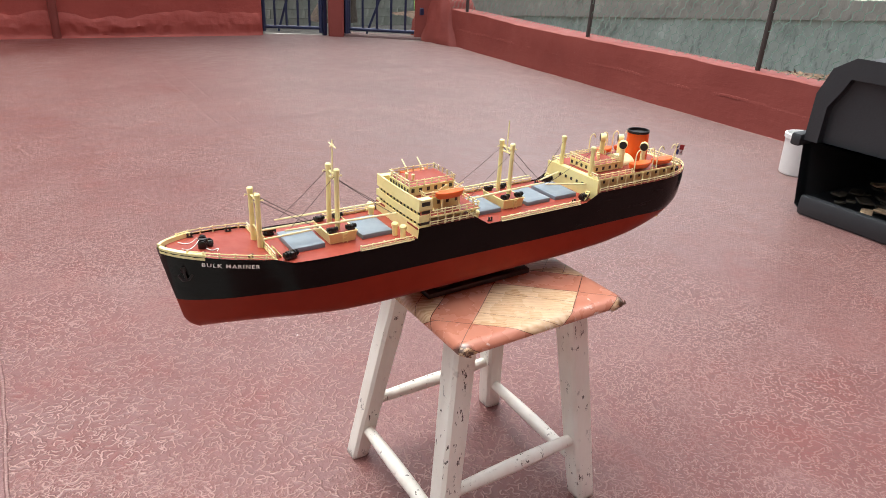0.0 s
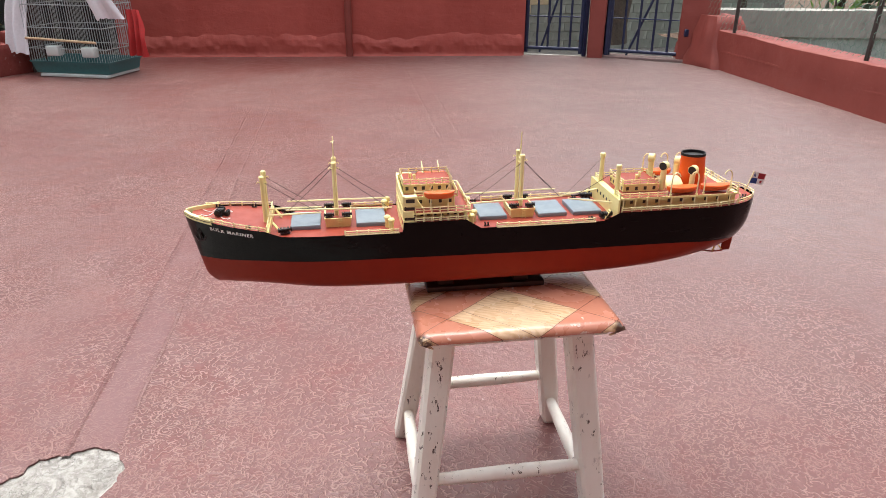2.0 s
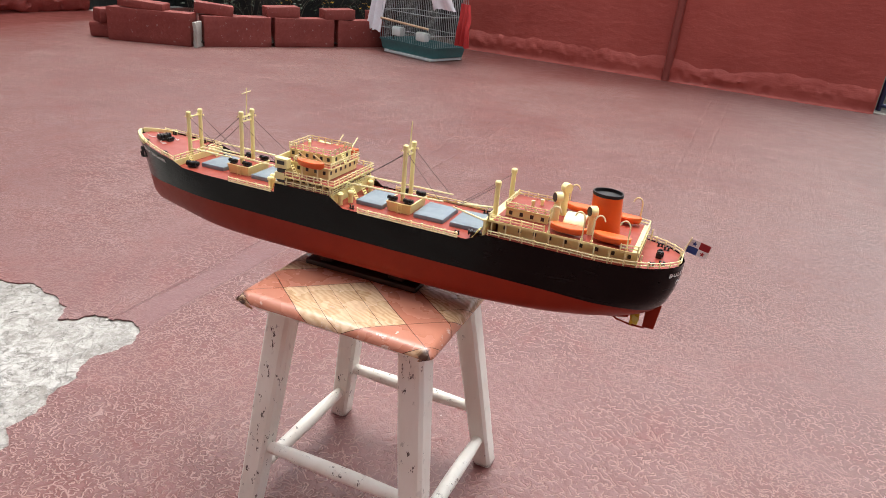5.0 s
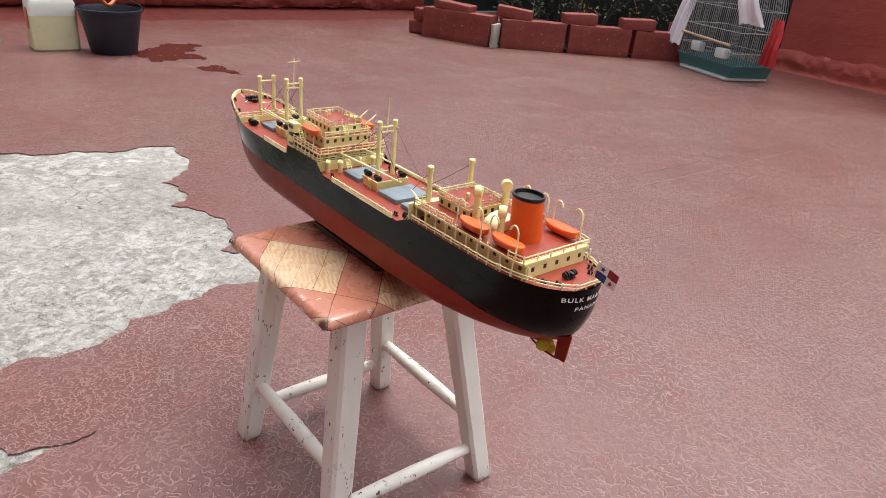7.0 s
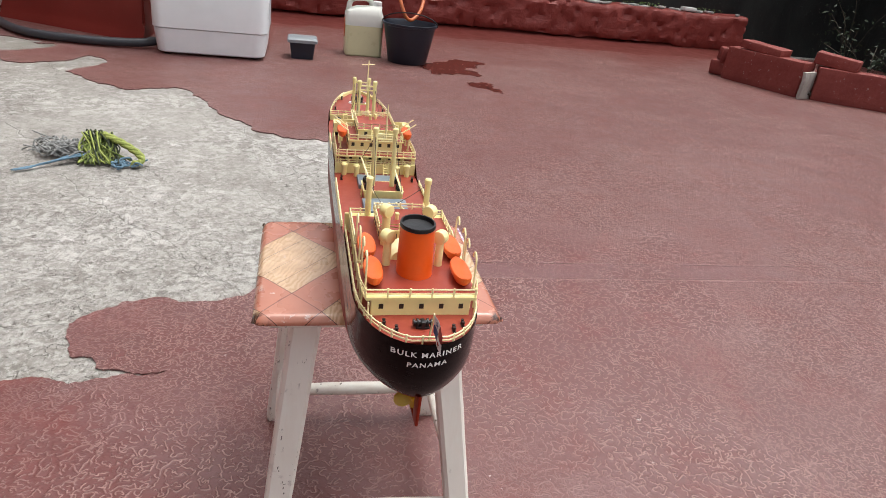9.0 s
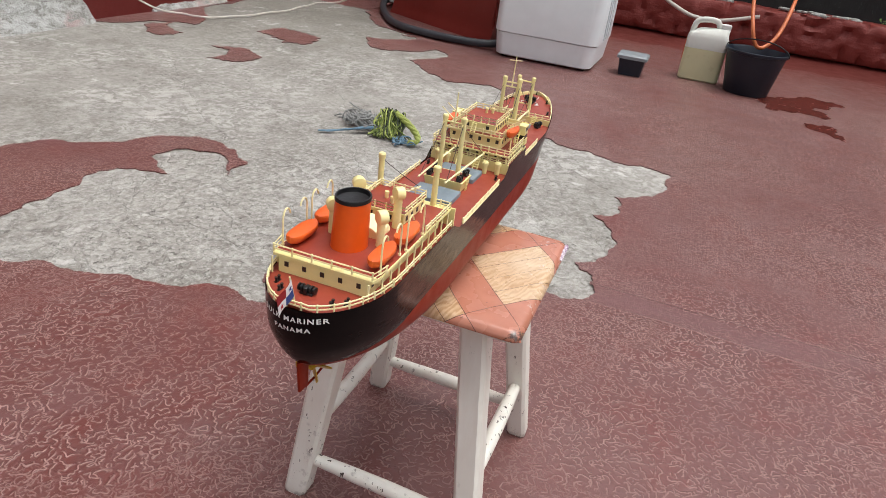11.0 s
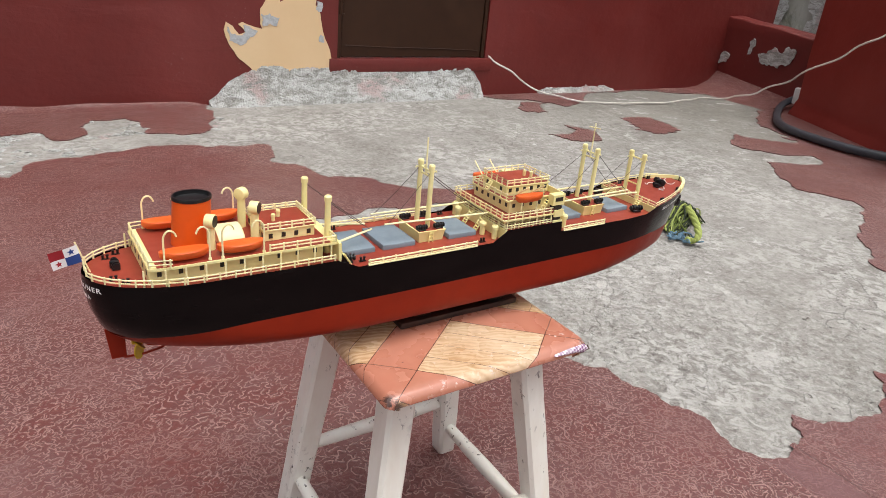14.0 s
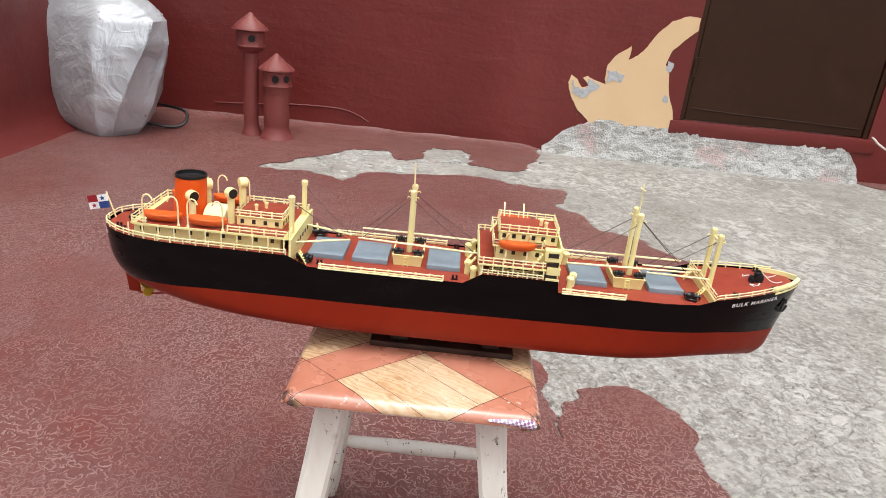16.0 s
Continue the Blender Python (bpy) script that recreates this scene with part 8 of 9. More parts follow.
# ---- bird cage with cloths ----
def build_cage():
    o, yaw = Vector((-1.545, 5.60, 0.0)), -20.5
    m = Matrix.Translation(o) @ Matrix.Rotation(radians(yaw), 4, "Z")
    cage = thing("bird_cage", o, "wire bird cage with a teal plastic tray and a wooden perch", "bird cage")

    def place(name, bm, mat, parent=cage, label=""):
        bmesh.ops.transform(bm, matrix=m, verts=bm.verts[:])
        return part(name, bm, mat, parent, label)
    W, D = 0.335, 0.20
    bm = bmesh.new()
    rings = []
    for z, e in ((0.025, -0.03), (0.03, -0.018), (0.10, -0.004), (0.112, 0.006), (0.118, 0.006), (0.118, -0.006), (0.045, -0.022)):
        rings.append([Vector((sx * (W + e), sy * (D + e), z)) for sx, sy in ((-1, -1), (1, -1), (1, 1), (-1, 1))])
    skin(bm, rings)
    place("tray", bm, CAGE_TEAL)
    bm = bmesh.new()
    box(bm, (-W + 0.06, -D - 0.004, 0.002), (W - 0.03, D, 0.026), 0.004)
    place("drawer", bm, CUPS, cage, "pale pull-out drawer under the tray")
    for sx, sy, n, along in ((0, -1, 30, "x"), (0, 1, 30, "x"), (-1, 0, 17, "y"), (1, 0, 17, "y")):
        bm = bmesh.new()
        for k in range(n + 1):
            u = -1 + 2 * k / n
            p = Vector((u * W, sy * D, 0)) if along == "x" else Vector((sx * W, u * D, 0))
            q = p * 0.86
            tube(bm, [p + Vector((0, 0, 0.118)), p * 0.97 + Vector((0, 0, 0.52)), q + Vector((0, 0, 0.78))], 0.0022, 4)
        for z in (0.21, 0.36, 0.52, 0.70):
            f = 1 - max(0, z - 0.118) * 0.10
            a, b = (Vector((-W * f, sy * D * f, z)), Vector((W * f, sy * D * f, z))) if along == "x" else (Vector((sx * W * f, -D * f, z)), Vector((sx * W * f, D * f, z)))
            cyl(bm, a, b, 0.0032, seg=5)
        place("wire_panel", bm, CAGE_WIRE)
    bm = bmesh.new()
    box(bm, (-W * 0.87, -D * 0.87, 0.775), (W * 0.87, D * 0.87, 0.80), 0.006)
    place("cage_top", bm, CAGE_TEAL)
    bm = bmesh.new()
    cyl(bm, (-W + 0.02, -D - 0.02, 0.285), (W - 0.06, -D - 0.02, 0.262), 0.0095, seg=10)
    place("perch", bm, PERCH)
    for x, z in ((-0.10, 0.16), (0.20, 0.155)):
        bm = bmesh.new()
        box(bm, (x - 0.055, -D - 0.035, z), (x + 0.055, -D + 0.03, z + 0.075), 0.012, 2)
        place("feed_cup", bm, CUPS, cage, "clear plastic feed cup")
    return m


CAGE_M = build_cage()


def cloth(name, pts, width_dir, w, mat, label, folds=6, amp=0.02, seed=1):
    """A hanging cloth: a strip of folds down a path, with thickness."""
    bm = bmesh.new()
    path = spline([Vector(p) for p in pts], 5)
    wd = Vector(width_dir).normalized()
    nrm = wd.cross(Vector((0, 0, 1))).normalized()
    n = 36
    for off in (0.0, -0.004):
        rows = []
        for i, p in enumerate(path):
            t = i / (len(path) - 1)
            row = []
            for k in range(n + 1):
                u = -1 + 2 * k / n
                f = amp * (0.35 + 0.65 * t) * math.sin(u * folds * 2.2 + seed + 1.2 * noise.noise(Vector((u * 2, t * 2, seed))))
                ww = w * (0.75 + 0.25 * t + 0.08 * noise.noise(Vector((t * 3, seed, 0))))
                row.append(bm.verts.new(p + wd * (u * ww) + nrm * (f + off) + Vector((0, 0, 0.02 * noise.noise(Vector((u * 4, seed, 3))) * t))))
            rows.append(row)
        for a, b in zip(rows[:-1], rows[1:]):
            for k in range(n):
                bm.faces.new((a[k], a[k + 1], b[k + 1], b[k]))
    return solo(name, bm, mat, label, "cloth", smooth=80)


cm = lambda x, y, z: CAGE_M @ Vector((x, y, z))
cloth("white_cloth", [cm(-0.26, -0.10, 0.80), cm(-0.36, -0.14, 0.60), cm(-0.40, -0.17, 0.40), cm(-0.42, -0.20, 0.165)], CAGE_M.to_3x3() @ Vector((1.0, -0.15, 0)), 0.12, CLOTH_WHITE, "crumpled white cloth hanging beside the bird cage", 3, 0.022, 2)
cloth("white_cloth", [cm(0.30, -0.20, 0.72), cm(0.35, -0.22, 0.60), cm(0.39, -0.20, 0.50), cm(0.41, -0.18, 0.43)], CAGE_M.to_3x3() @ Vector((1, 0.3, 0)), 0.10, CLOTH_WHITE, "folded white cloth draped over the cage corner", 2, 0.02, 5)
cloth("red_cloth", [cm(0.43, 0.04, 0.48), cm(0.46, 0.02, 0.38), cm(0.47, 0.0, 0.28), cm(0.47, 0.0, 0.15)], CAGE_M.to_3x3() @ Vector((1, -0.3, 0)), 0.10, CLOTH_RED, "red patterned cloth hanging behind the bird cage", 4, 0.035, 7)
cloth("dark_cloth", [cm(-0.40, -0.02, 0.75), cm(-0.42, -0.03, 0.45), cm(-0.42, -0.04, 0.2), cm(-0.42, -0.05, 0.0)], CAGE_M.to_3x3() @ Vector((1, 0, 0)), 0.10, LINEN, "dark cloth hanging behind the white cloth", 3, 0.015, 9)

# ---- pet crate and white pail by the fence wall ----
crate = thing("pet_crate", (2.83, 1.0, 0), "black plastic pet crate with an open front", "pet crate")
x0, x1, y0, y1 = 2.465, 3.105, 0.725, 1.315


def crate_ring(x, e, z0, z1, sh=0.0):
    """Cross-section with chamfered top corners."""
    return [Vector((x, y0 - e, z0)), Vector((x, y0 - e * 1.0, z0 + (z1 - z0) * 0.55)), Vector((x, y0 + 0.035 - e, z1 - 0.045)), Vector((x, y0 + 0.11, z1)), Vector((x, y1 - 0.11, z1)), Vector((x, y1 - 0.035 + e, z1 - 0.045)),
            Vector((x, y1 + e, z0 + (z1 - z0) * 0.55)), Vector((x, y1 + e, z0))]


bm = bmesh.new()
skin(bm, [crate_ring(x0 + 0.03, 0.0, 0.27, 0.56), crate_ring(x0, -0.005, 0.27, 0.575), crate_ring(x0, -0.055, 0.27, 0.505), crate_ring(x0 + 0.08, -0.06, 0.27, 0.50), crate_ring(x1 - 0.04, -0.06, 0.27, 0.50)], cap=False)
skin(bm, [crate_ring(x0 + 0.03, 0.0, 0.27, 0.56), crate_ring(x0 + 0.2, 0.005, 0.27, 0.57), crate_ring(x1, 0.0, 0.27, 0.56), crate_ring(x1 + 0.02, -0.03, 0.27, 0.53)])
part("upper_shell", bm, CRATE, crate, smooth=62)
bm = bmesh.new()


def low_ring(x, e, z0, z1):
    return [Vector((x, y0 - e, z1)), Vector((x, y0 + 0.03 - e, z0 + 0.03)), Vector((x, y0 + 0.07 - e, z0)), Vector((x, y1 - 0.07 + e, z0)), Vector((x, y1 - 0.03 + e, z0 + 0.03)), Vector((x, y1 + e, z1))]


for e, zb in ((0.0, 0.0), (-0.035, 0.035)):
    rows = [low_ring(x, e, zb, 0.27) for x in (x0 + 0.01, x0 + 0.06, x1 - 0.05, x1)]
    if e < 0:
        rows = [low_ring(x, e, zb, 0.27) for x in (x0 + 0.005, x0 + 0.06, x1 - 0.06)]
    skin(bm, rows, cap=False, closed=False)
box(bm, (x0 - 0.005, y0 + 0.05, 0.0), (x0 + 0.03, y1 - 0.05, 0.075), 0.012, 2)
box(bm, (x1 - 0.05, y0 + 0.03, 0.02), (x1, y1 - 0.03, 0.27), 0.01)
part("lower_shell", bm, CRATE, crate)
for y in (y0 - 0.035, y1 - 0.005):
    bm = bmesh.new()
    box(bm, (x0 - 0.02, y, 0.245), (x1 + 0.01, y + 0.04, 0.292), 0.010, 2)
    part("seam_flange", bm, CRATE, crate)
bm = bmesh.new()
for k in range(5):
    box(bm, (x0 + 0.02, y0 + 0.14 + 0.075 * k, 0.50), (x0 + 0.16, y0 + 0.205 + 0.075 * k, 0.522), 0.006)
part("vent_panel", bm, CRATE, crate)
bm = bmesh.new()
rnd = random.Random(9)
for k in range(46):
    c = Vector((x0 + 0.07 + rnd.random() * 0.45, y0 + 0.1 + rnd.random() * 0.4, 0.042 + rnd.random() * 0.03))
    s = rnd.uniform(0.012, 0.035)
    box(bm, c - Vector((s, s * 0.7, 0.004)), c + Vector((s, s * 0.7, 0.004)), 0.002, 1, rnd.randrange(2), Matrix.Translation(c) @ Matrix.Rotation(rnd.random() * 6, 4, "Z") @ Matrix.Translation(-c))
solo("crate_bedding", bm, [STRAW, PERCH], "scraps of bedding inside the pet crate", kind="stuff")
bm = bmesh.new()
lathe(bm, (2.93, 1.56, 0.0), [(0.062, 0.0), (0.066, 0.004), (0.072, 0.155), (0.078, 0.158), (0.078, 0.176), (0.070, 0.178), (0.066, 0.172), (0.060, 0.012), (0.001, 0.010)], 26)
pail = thing("white_pail", (2.93, 1.56, 0), "small white plastic pail beside the pet crate", "pail")
part("pail_body", bm, WHITEPLASTIC, pail)

# ---- washing corner: washer, box, jug, bucket, hoses ----
washer = thing("washing_machine", (-3.17, 0.14, 0), "white enamelled top-loading washing machine", "washing machine")


def round_rect(cx, cy, hx, hy, r, z, n=7):
    out = []
    for qx, qy, a0 in ((1, 1, 0), (-1, 1, 90), (-1, -1, 180), (1, -1, 270)):
        for k in range(n + 1):
            t = radians(a0 + 90 * k / n)
            out.append(Vector((cx + qx * (hx - r) + r * math.cos(t), cy + qy * (hy - r) + r * math.sin(t), z)))
    return out


bm = bmesh.new()
skin(bm, [round_rect(-3.17, 0.14, hx, hy, 0.07, z) for hx, hy, z in ((0.300, 0.300, 0.012), (0.312, 0.312, 0.02), (0.322, 0.325, 0.150), (0.322, 0.325, 0.154))])
part("base_panel", bm, WASHER, washer)
bm = bmesh.new()
skin(bm, [round_rect(-3.17, 0.14, hx, hy, 0.07, z) for hx, hy, z in ((0.318, 0.320, 0.155), (0.328, 0.331, 0.160), (0.328, 0.331, 0.88), (0.315, 0.318, 0.90))])
part("cabinet", bm, WASHER, washer)
for k in range(3):
    bm = bmesh.new()
    box(bm, (-3.10 - 0.09 * k, 0.470, 0.17), (-3.085 - 0.09 * k, 0.477, 0.86), 0.003)
    part("side_rib", bm, WASHER, washer)
bm = bmesh.new()
box(bm, (-3.46, -0.16, 0.90), (-2.88, 0.44, 0.93), 0.012, 2)
part("lid", bm, WASHER, washer)
bm = bmesh.new()
for sx in (-1, 1):
    for sy in (-1, 1):
        cyl(bm, (-3.17 + sx * 0.25, 0.14 + sy * 0.25, 0), (-3.17 + sx * 0.25, 0.14 + sy * 0.25, 0.015), 0.025, seg=10)
part("foot_set", bm, BLACK, washer)

bx = thing("battery_box", (-3.09, 0.68, 0), "small black plastic box with a grey lid", "box")
bm = bmesh.new()
skin(bm, [round_rect(-3.09, 0.68, hx, hy, 0.012, z) for hx, hy, z in ((0.066, 0.068, 0.0), (0.078, 0.080, 0.105))])
part("box_body", bm, BUCKET, bx)
bm = bmesh.new()
skin(bm, [round_rect(-3.09, 0.68, hx, hy, 0.014, z) for hx, hy, z in ((0.092, 0.094, 0.102), (0.092, 0.094, 0.120), (0.084, 0.086, 0.128), (0.080, 0.082, 0.129))])
part("box_lid", bm, LIDGREY, bx)

jug = thing("plastic_jug", (-3.36, 1.09, 0), "translucent plastic jug half full of yellowish liquid", "jug")
jm = [(0.088, 0.118, 0.0), (0.096, 0.127, 0.01), (0.096, 0.127, 0.20)]
bm = bmesh.new()
skin(bm, [round_rect(-3.36, 1.09, hx, hy, 0.03, z) for hx, hy, z in jm])
part("lower_body", bm, LIQUID, jug, "yellowish liquid seen through the plastic")
bm = bmesh.new()
skin(bm, [round_rect(-3.36, 1.09 + dy, hx, hy, r, z) for hx, hy, r, z, dy in ((0.0965, 0.1275, 0.03, 0.2, 0), (0.096, 0.127, 0.03, 0.265, 0), (0.088, 0.118, 0.03, 0.29, 0), (0.070, 0.085, 0.03, 0.315, 0.03), (0.04, 0.045, 0.03, 0.325, 0.075), (0.030, 0.030, 0.025, 0.330, 0.085))])
part("upper_body", bm, JUG, jug)
bm = bmesh.new()
tube(bm, spline([(-3.36, 1.15, 0.31), (-3.36, 1.12, 0.365), (-3.36, 1.04, 0.368), (-3.36, 0.995, 0.345), (-3.36, 0.985, 0.28)], 5), 0.018, 10)
part("handle", bm, JUG, jug)
bm = bmesh.new()
lathe(bm, (-3.36, 1.178, 0.325), [(0.030, 0), (0.031, 0.002), (0.031, 0.030), (0.024, 0.034)], 16)
part("cap", bm, WHITEPLASTIC, jug)
bm = bmesh.new()
box(bm, (-3.38, 0.958, 0.12), (-3.32, 0.9625, 0.24), 0.001)
part("label", bm, ORANGE_HOSE, jug, "orange paper label")

bk = thing("bucket", (-3.20, 1.385, 0), "black plastic bucket with a wire handle", "bucket")
bm = bmesh.new()
lathe(bm, (-3.20, 1.385, 0), [(0.128, 0.0), (0.132, 0.004), (0.174, 0.240), (0.184, 0.243), (0.186, 0.258), (0.178, 0.260), (0.170, 0.245), (0.128, 0.012), (0.001, 0.010)], 32)
part("bucket_body", bm, BUCKET, bk)
bm = bmesh.new()
tube(bm, [Vector((-3.20 + 0.18 * math.cos(a) * 0.3, 1.385 + 0.180 * math.cos(a), 0.25 + 0.07 * math.sin(a))) for a in np.linspace(0, math.pi, 15)], 0.004, 6)
part("bucket_handle", bm, BLACK, bk)
bm = bmesh.new()
pts = [(-4.95, 1.55, 0.62), (-4.6, 1.62, 0.60), (-3.6, 1.55, 0.55), (-3.28, 1.49, 0.36), (-3.18, 1.42, 0.275), (-3.14, 1.36, 0.29), (-3.2, 1.31, 0.42), (-3.5, 1.27, 0.60), (-4.3, 1.2, 0.72)]
tube(bm, spline(pts, 8), 0.012, 10)
hose = solo("garden_hose", bm, ORANGE_HOSE, "orange hose looped down into the black bucket", "hose")
hose.location.x -= 0.10
bm = bmesh.new()
tube(bm, spline([(-4.10, -1.40, 0.16), (-4.02, -1.42, 0.09), (-3.84, -1.42, 0.045), (-3.45, -1.22, 0.03), (-3.10, -0.95, 0.03), (-2.98, -0.60, 0.03), (-2.98, -0.30, 0.035), (-3.05, -0.16, 0.05)], 8), 0.026, 12)
solo("drain_hose", bm, GREY_HOSE, "dark grey washing machine drain hose on the floor", "hose")
bm = bmesh.new()
box(bm, (-3.93, -1.40, 0.05), (-3.89, -1.33, 0.17), 0.008)
solo("socket_box", bm, WHITEPLASTIC, "white plastic connector at the pier", "connector")
bm = bmesh.new()
run = spline([(-1.64, -2.20, 0.262), (-1.72, -2.10, 0.20), (-1.95, -2.0, 0.07), (-2.25, -1.9, 0.012), (-2.6, -1.80, 0.010), (-3.0, -1.76, 0.014), (-3.19, -1.67, 0.052), (-3.21, -1.43, 0.11), (-3.19, -1.20, 0.21), (-3.09, -0.91, 0.37), (-3.07, -0.64, 0.56), (-3.06, -0.47, 0.68), (-3.06, -0.31, 0.82), (-3.04, -0.20, 0.925), (-3.05, -0.08, 0.937)], 8)
tube(bm, [p + Vector((0.010 * math.sin(k * 0.55), 0.012 * math.sin(k * 0.83 + 1), 0.004 * math.sin(k * 0.7) if p.z > 0.03 else 0)) for k, p in enumerate(run)], 0.0058, 8)
solo("white_cable", bm, CABLE, "long white cable from the door to the washing machine", "cable")
bm = bmesh.new()
tube(bm, spline([(-4.86, 0.36, 0.85), (-4.85, 0.42, 0.69), (-4.85, 0.55, 0.47), (-4.85, 0.67, 0.345), (-4.85, 0.80, 0.275), (-4.86, 0.95, 0.225), (-4.87, 1.15, 0.222), (-4.89, 1.45, 0.30)], 8), 0.016, 10)
solo("inlet_hose", bm, CABLE, "white water hose against the parapet", "hose")

# ---- rope bundle on the bare concrete ----
rope = thing("rope_bundle", (-0.95, -0.03, 0), "tangled bundle of green and grey-blue rope on bare concrete", "rope")


def strands(name, mat, c, spread, n, r, seed, hgt, length=0.12, axis=(1, 0)):
    rnd = random.Random(seed)
    bm = bmesh.new()
    ax = Vector((axis[0], axis[1], 0)).normalized()
    for _ in range(n):
        p = Vector((c[0] + rnd.uniform(-spread, spread), c[1] + rnd.uniform(-spread, spread), r))
        pts = []
        for k in range(6):
            pts.append(Vector((p.x, p.y, max(r, min(hgt, p.z)))))
            a = rnd.uniform(-1.5, 1.5)
            p = p + ax * rnd.uniform(-0.2, 1) * length * 0.35 + Vector((rnd.uniform(-1, 1), rnd.uniform(-1, 1), 0)) * length * 0.35
            p.z = rnd.uniform(0, hgt)
        tube(bm, spline(pts, 5), r, 6)
    return part(name, bm, mat, rope)


def hank(name, mat, n, r, seed):
    """Many strands laid together: up from the ground, over a peak and down again."""
    rnd = random.Random(seed)
    bm = bmesh.new()
    for _ in range(n):
        w = rnd.uniform(-1, 1)
        a = Vector((-1.08 + rnd.uniform(-0.03, 0.03), -0.05 + 0.05 * w, r))
        p = Vector((-1.01 + rnd.uniform(-0.02, 0.02), -0.035 + 0.030 * w + rnd.uniform(-0.030, 0.030), rnd.uniform(0.03, 0.082)))
        m = Vector((-0.945 + rnd.uniform(-0.02, 0.02), -0.025 + 0.045 * w + rnd.uniform(-0.035, 0.035), rnd.uniform(0.012, 0.050)))
        e = Vector((-0.885 + rnd.uniform(-0.045, 0.03), -0.01 + 0.065 * w + rnd.uniform(-0.035, 0.035), r + rnd.uniform(0, 0.010)))
        tube(bm, spline([a, p, m, e], 5), r, 5)
    return part(name, bm, mat, rope)


hank("green_rope", ROPE_GREEN, 34, 0.0028, 1)
hank("pale_rope", ROPE_PALE, 26, 0.0027, 6)
hank("dark_rope", ROPE_DARK, 34, 0.0028, 4)
strands("grey_rope", ROPE_GREY, (-0.99, -0.115), 0.050, 80, 0.0026, 2, 0.042, 0.085, (0.0, -1))
strands("blue_rope", ROPE_BLUE, (-0.875, 0.050), 0.022, 12, 0.0030, 3, 0.022, 0.055, (0.2, 1))
# thick bight that bends back to the ground
bm = bmesh.new()
bight = spline([(-1.00, -0.02, 0.070), (-0.965, 0.035, 0.060), (-0.930, 0.085, 0.045), (-0.895, 0.122, 0.030), (-0.868, 0.128, 0.016), (-0.862, 0.100, 0.013)], 6)
for k in range(3):
    pts = []
    for i, p in enumerate(bight):
        a = i * 0.55 + k * 2.094
        pts.append(p + Vector((math.cos(a) * 0.0055, math.sin(a) * 0.004, math.sin(a) * 0.0045 + 0.001)))
    tube(bm, pts, 0.0078, 8)
part("rope_tail", bm, ROPE_PALE, rope)
bm = bmesh.new()
for k in range(6):
    d = 0.006 * (k - 2.5)
    tube(bm, spline([(-0.92, -0.06 + d, 0.022), (-0.885 + d, -0.115, 0.016 + 0.003 * (k % 2)), (-0.845 + d * 0.8, -0.165 - d, 0.010), (-0.81 + d * 0.5, -0.205, 0.006), (-0.785, -0.235 - abs(d), 0.004)], 5), 0.0030, 5)
part("rope_end", bm, ROPE_BLUE, rope)

# ---- clay chimney vents ----
def knock(bm):
    """Makes hand-formed clay a little uneven."""
    for v in bm.verts:
        q = v.co * 16
        v.co += Vector((noise.noise(q), noise.noise(q + Vector((5, 0, 0))), noise.noise(q + Vector((0, 5, 0))) * 0.8)) * 0.0055


def chimney(x, y, r, h_tube, head_r, cone_r, label, holes):
    ch = thing("chimney_vent", (x, y, 0), label, "chimney", "chimney vents")
    bm = bmesh.new()
    lathe(bm, (x, y, 0), [(r * 1.35, 0.0), (r * 1.15, 0.025), (r * 1.02, 0.05), (r, 0.07), (r * 1.01, h_tube * 0.3), (r * 0.99, h_tube * 0.5), (r, h_tube * 0.75), (r, h_tube)], 22)
    knock(bm)
    part("pipe", bm, CLAY, ch)
    bm = bmesh.new()
    lathe(bm, (x, y, h_tube), [(r * 1.05, -0.01), (head_r * 0.98, 0.012), (head_r * 1.06, 0.022), (head_r * 1.0, 0.034), (head_r * 0.98, 0.095), (head_r * 1.0, 0.10)], 22)
    knock(bm)
    head = part("vent_head", bm, CLAY, ch)
    # solid black discs stand in for the shade inside the open holes
    for a in holes:
        bm = bmesh.new()
        d = Vector((math.cos(a), math.sin(a), 0))
        c = Vector((x, y, h_tube + 0.062)) + d * head_r * 0.95
        cyl(bm, c, c + d * head_r * 0.085, 0.019, 0.017, seg=9)
        part("vent_hole", bm, BLACK, head, "dark round vent hole")
    bm = bmesh.new()
    lathe(bm, (x, y, h_tube + 0.095), [(cone_r * 0.9, 0.0), (cone_r, 0.004), (cone_r * 0.98, 0.012), (cone_r * 0.55, 0.045), (cone_r * 0.2, 0.072), (cone_r * 0.12, 0.082), (0.002, 0.085)], 22)
    knock(bm)
    part("cone_cap", bm, CLAY, ch)


chimney(1.68, -1.90, 0.037, 0.425, 0.068, 0.088, "tall red painted clay chimney vent with a cone cap", (1.95,))
chimney(1.545, -1.88, 0.064, 0.245, 0.072, 0.088, "short red painted clay chimney vent with a cone cap", (1.75, 2.55))

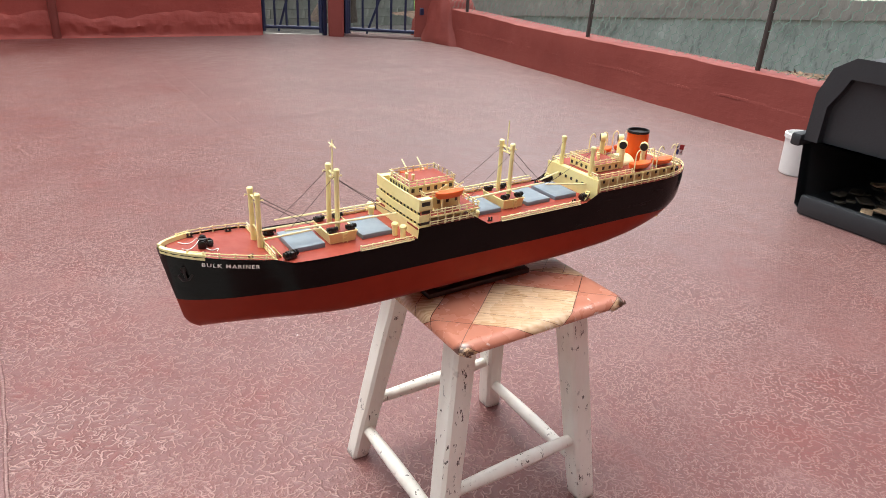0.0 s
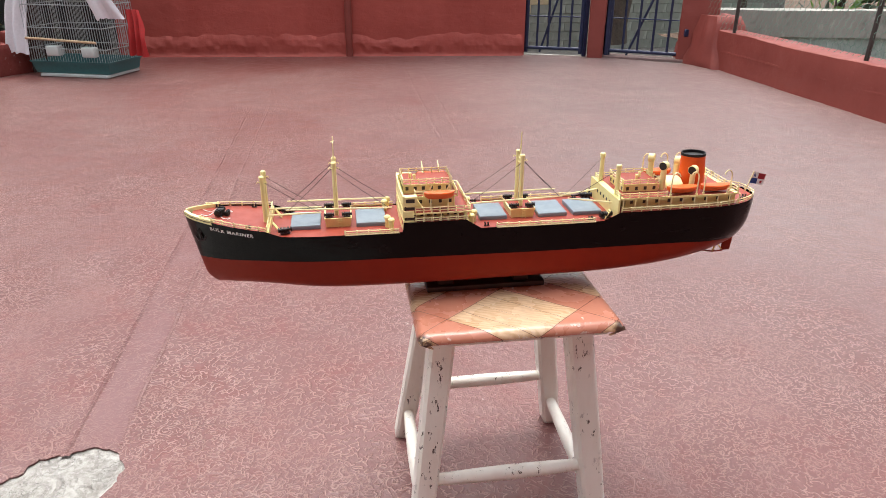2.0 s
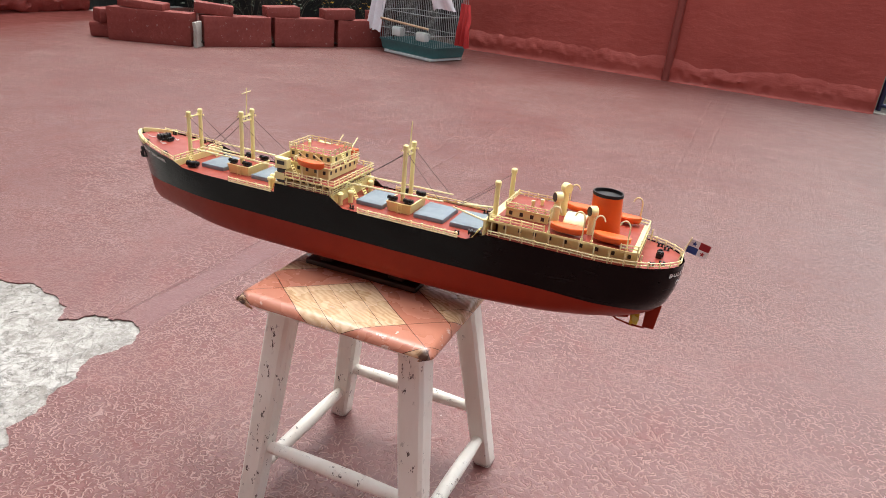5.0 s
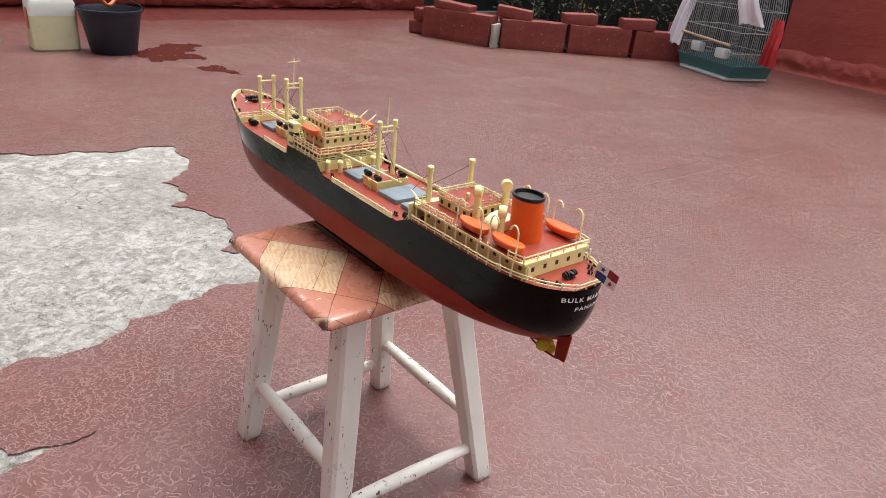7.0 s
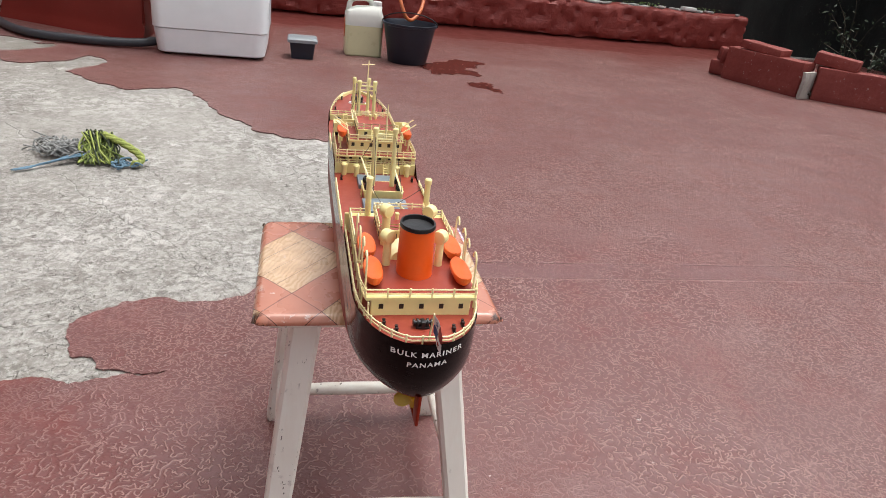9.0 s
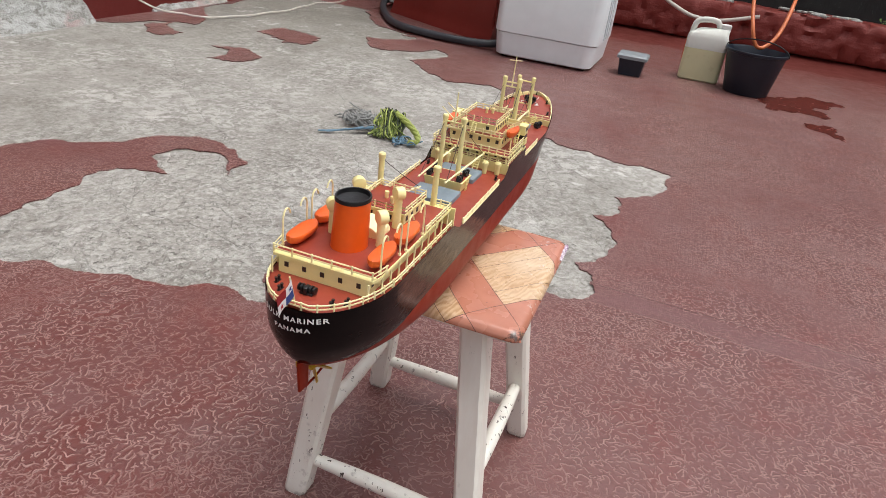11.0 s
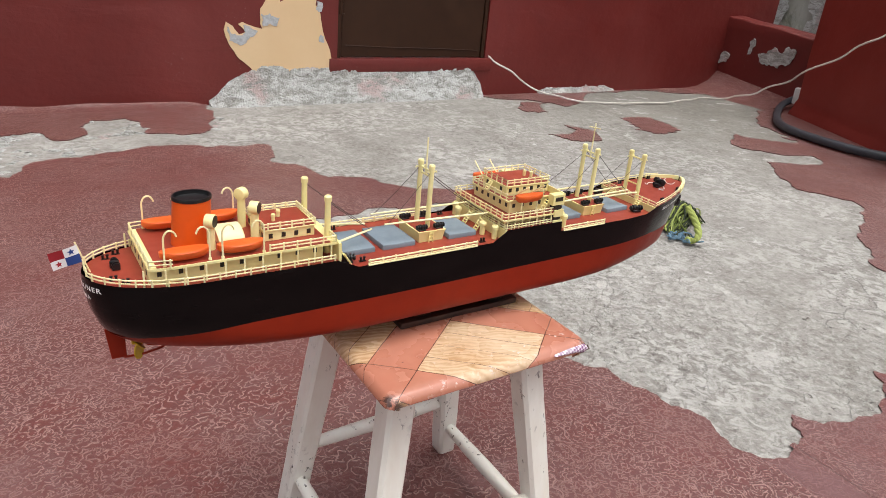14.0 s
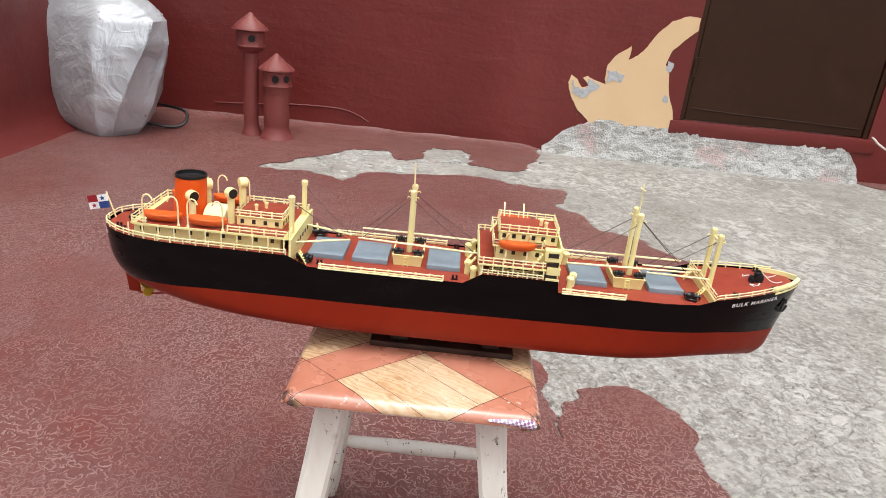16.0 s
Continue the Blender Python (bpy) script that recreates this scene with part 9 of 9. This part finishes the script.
# ---- silver tarpaulin bundle in the corner ----
BAG_RINGS = ((0.0, ((2.56, -1.70), (2.30, -1.548), (2.245, -1.575), (2.17, -1.67), (2.24, -1.95), (2.62, -2.10))),
             (0.04, ((2.60, -1.69), (2.30, -1.530), (2.228, -1.555), (2.14, -1.66), (2.23, -1.98), (2.66, -2.12))),
             (0.16, ((2.65, -1.70), (2.29, -1.508), (2.180, -1.535), (2.09, -1.67), (2.20, -2.02), (2.70, -2.15))),
             (0.30, ((2.66, -1.70), (2.28, -1.505), (2.120, -1.545), (2.045, -1.69), (2.18, -2.05), (2.70, -2.16))),
             (0.44, ((2.66, -1.71), (2.28, -1.525), (2.060, -1.575), (2.020, -1.72), (2.17, -2.05), (2.70, -2.16))),
             (0.54, ((2.66, -1.73), (2.28, -1.570), (2.040, -1.615), (2.040, -1.75), (2.19, -2.05), (2.70, -2.16))),
             (0.59, ((2.65, -1.75), (2.30, -1.625), (2.110, -1.665), (2.10, -1.78), (2.24, -2.03), (2.68, -2.15))),
             (0.63, ((2.64, -1.77), (2.36, -1.680), (2.220, -1.710), (2.20, -1.82), (2.28, -2.02), (2.66, -2.14))),
             (0.72, ((2.63, -1.79), (2.46, -1.730), (2.360, -1.760), (2.34, -1.86), (2.38, -2.02), (2.64, -2.12))),
             (0.80, ((2.60, -1.84), (2.52, -1.800), (2.470, -1.830), (2.45, -1.90), (2.47, -2.00), (2.60, -2.06))))
bm = bmesh.new()
rings = []
for (z0, r0), (z1, r1) in zip(BAG_RINGS[:-1], BAG_RINGS[1:]):
    for f in (0.0, 0.25, 0.5, 0.75):
        if z0 == BAG_RINGS[0][0] and f in (0.25, 0.75):
            continue
        z = z0 + (z1 - z0) * f
        ring = []
        for k in range(6):
            for g in range(12):
                u = g / 12
                p = Vector(r0[k]).lerp(Vector(r1[k]), f).lerp(Vector(r0[(k + 1) % 6]).lerp(Vector(r1[(k + 1) % 6]), f), u)
                q = Vector((p.x * 5.0, p.y * 5.0, z * 4.0))
                fold = 0.022 * (0.4 - abs(noise.noise(q * 0.8 + Vector((z * 5, 0, 0))))) + 0.010 * (0.4 - abs(noise.noise(q * 1.9 + Vector((0, z * 6, 0)))))
                d = Vector((p.x - 2.36, p.y + 1.85)).normalized()
                w = fold * min(1.0, z / 0.05)
                ring.append(Vector((p.x + d.x * w, p.y + d.y * w, z)))
        rings.append(ring)
rings.append([Vector((x + (x2 - x) * g / 12, y + (y2 - y) * g / 12, 0.80)) for (x, y), (x2, y2) in zip(BAG_RINGS[-1][1], BAG_RINGS[-1][1][1:] + BAG_RINGS[-1][1][:1]) for g in range(12)])
skin(bm, rings)
bag = thing("tarp_bundle", (2.36, -1.85, 0), "bulky bundle wrapped in a crumpled silver tarpaulin", "tarpaulin")
part("tarpaulin", bm, SILVER, bag, smooth=45)
bm = bmesh.new()
tube(bm, spline([(2.040, -1.590, 0.53), (2.055, -1.557, 0.44), (2.115, -1.527, 0.30), (2.175, -1.517, 0.16), (2.232, -1.545, 0.03)], 6), 0.0035, 5)
part("seam", bm, SILVER, bag)
bm = bmesh.new()
tube(bm, spline([(2.20, -1.80, 0.03), (2.08, -1.83, 0.012), (2.02, -1.87, 0.03), (2.03, -1.9, 0.085), (2.20, -1.95, 0.10)], 6), 0.008, 6)
part("strap", bm, BLACK, bag)
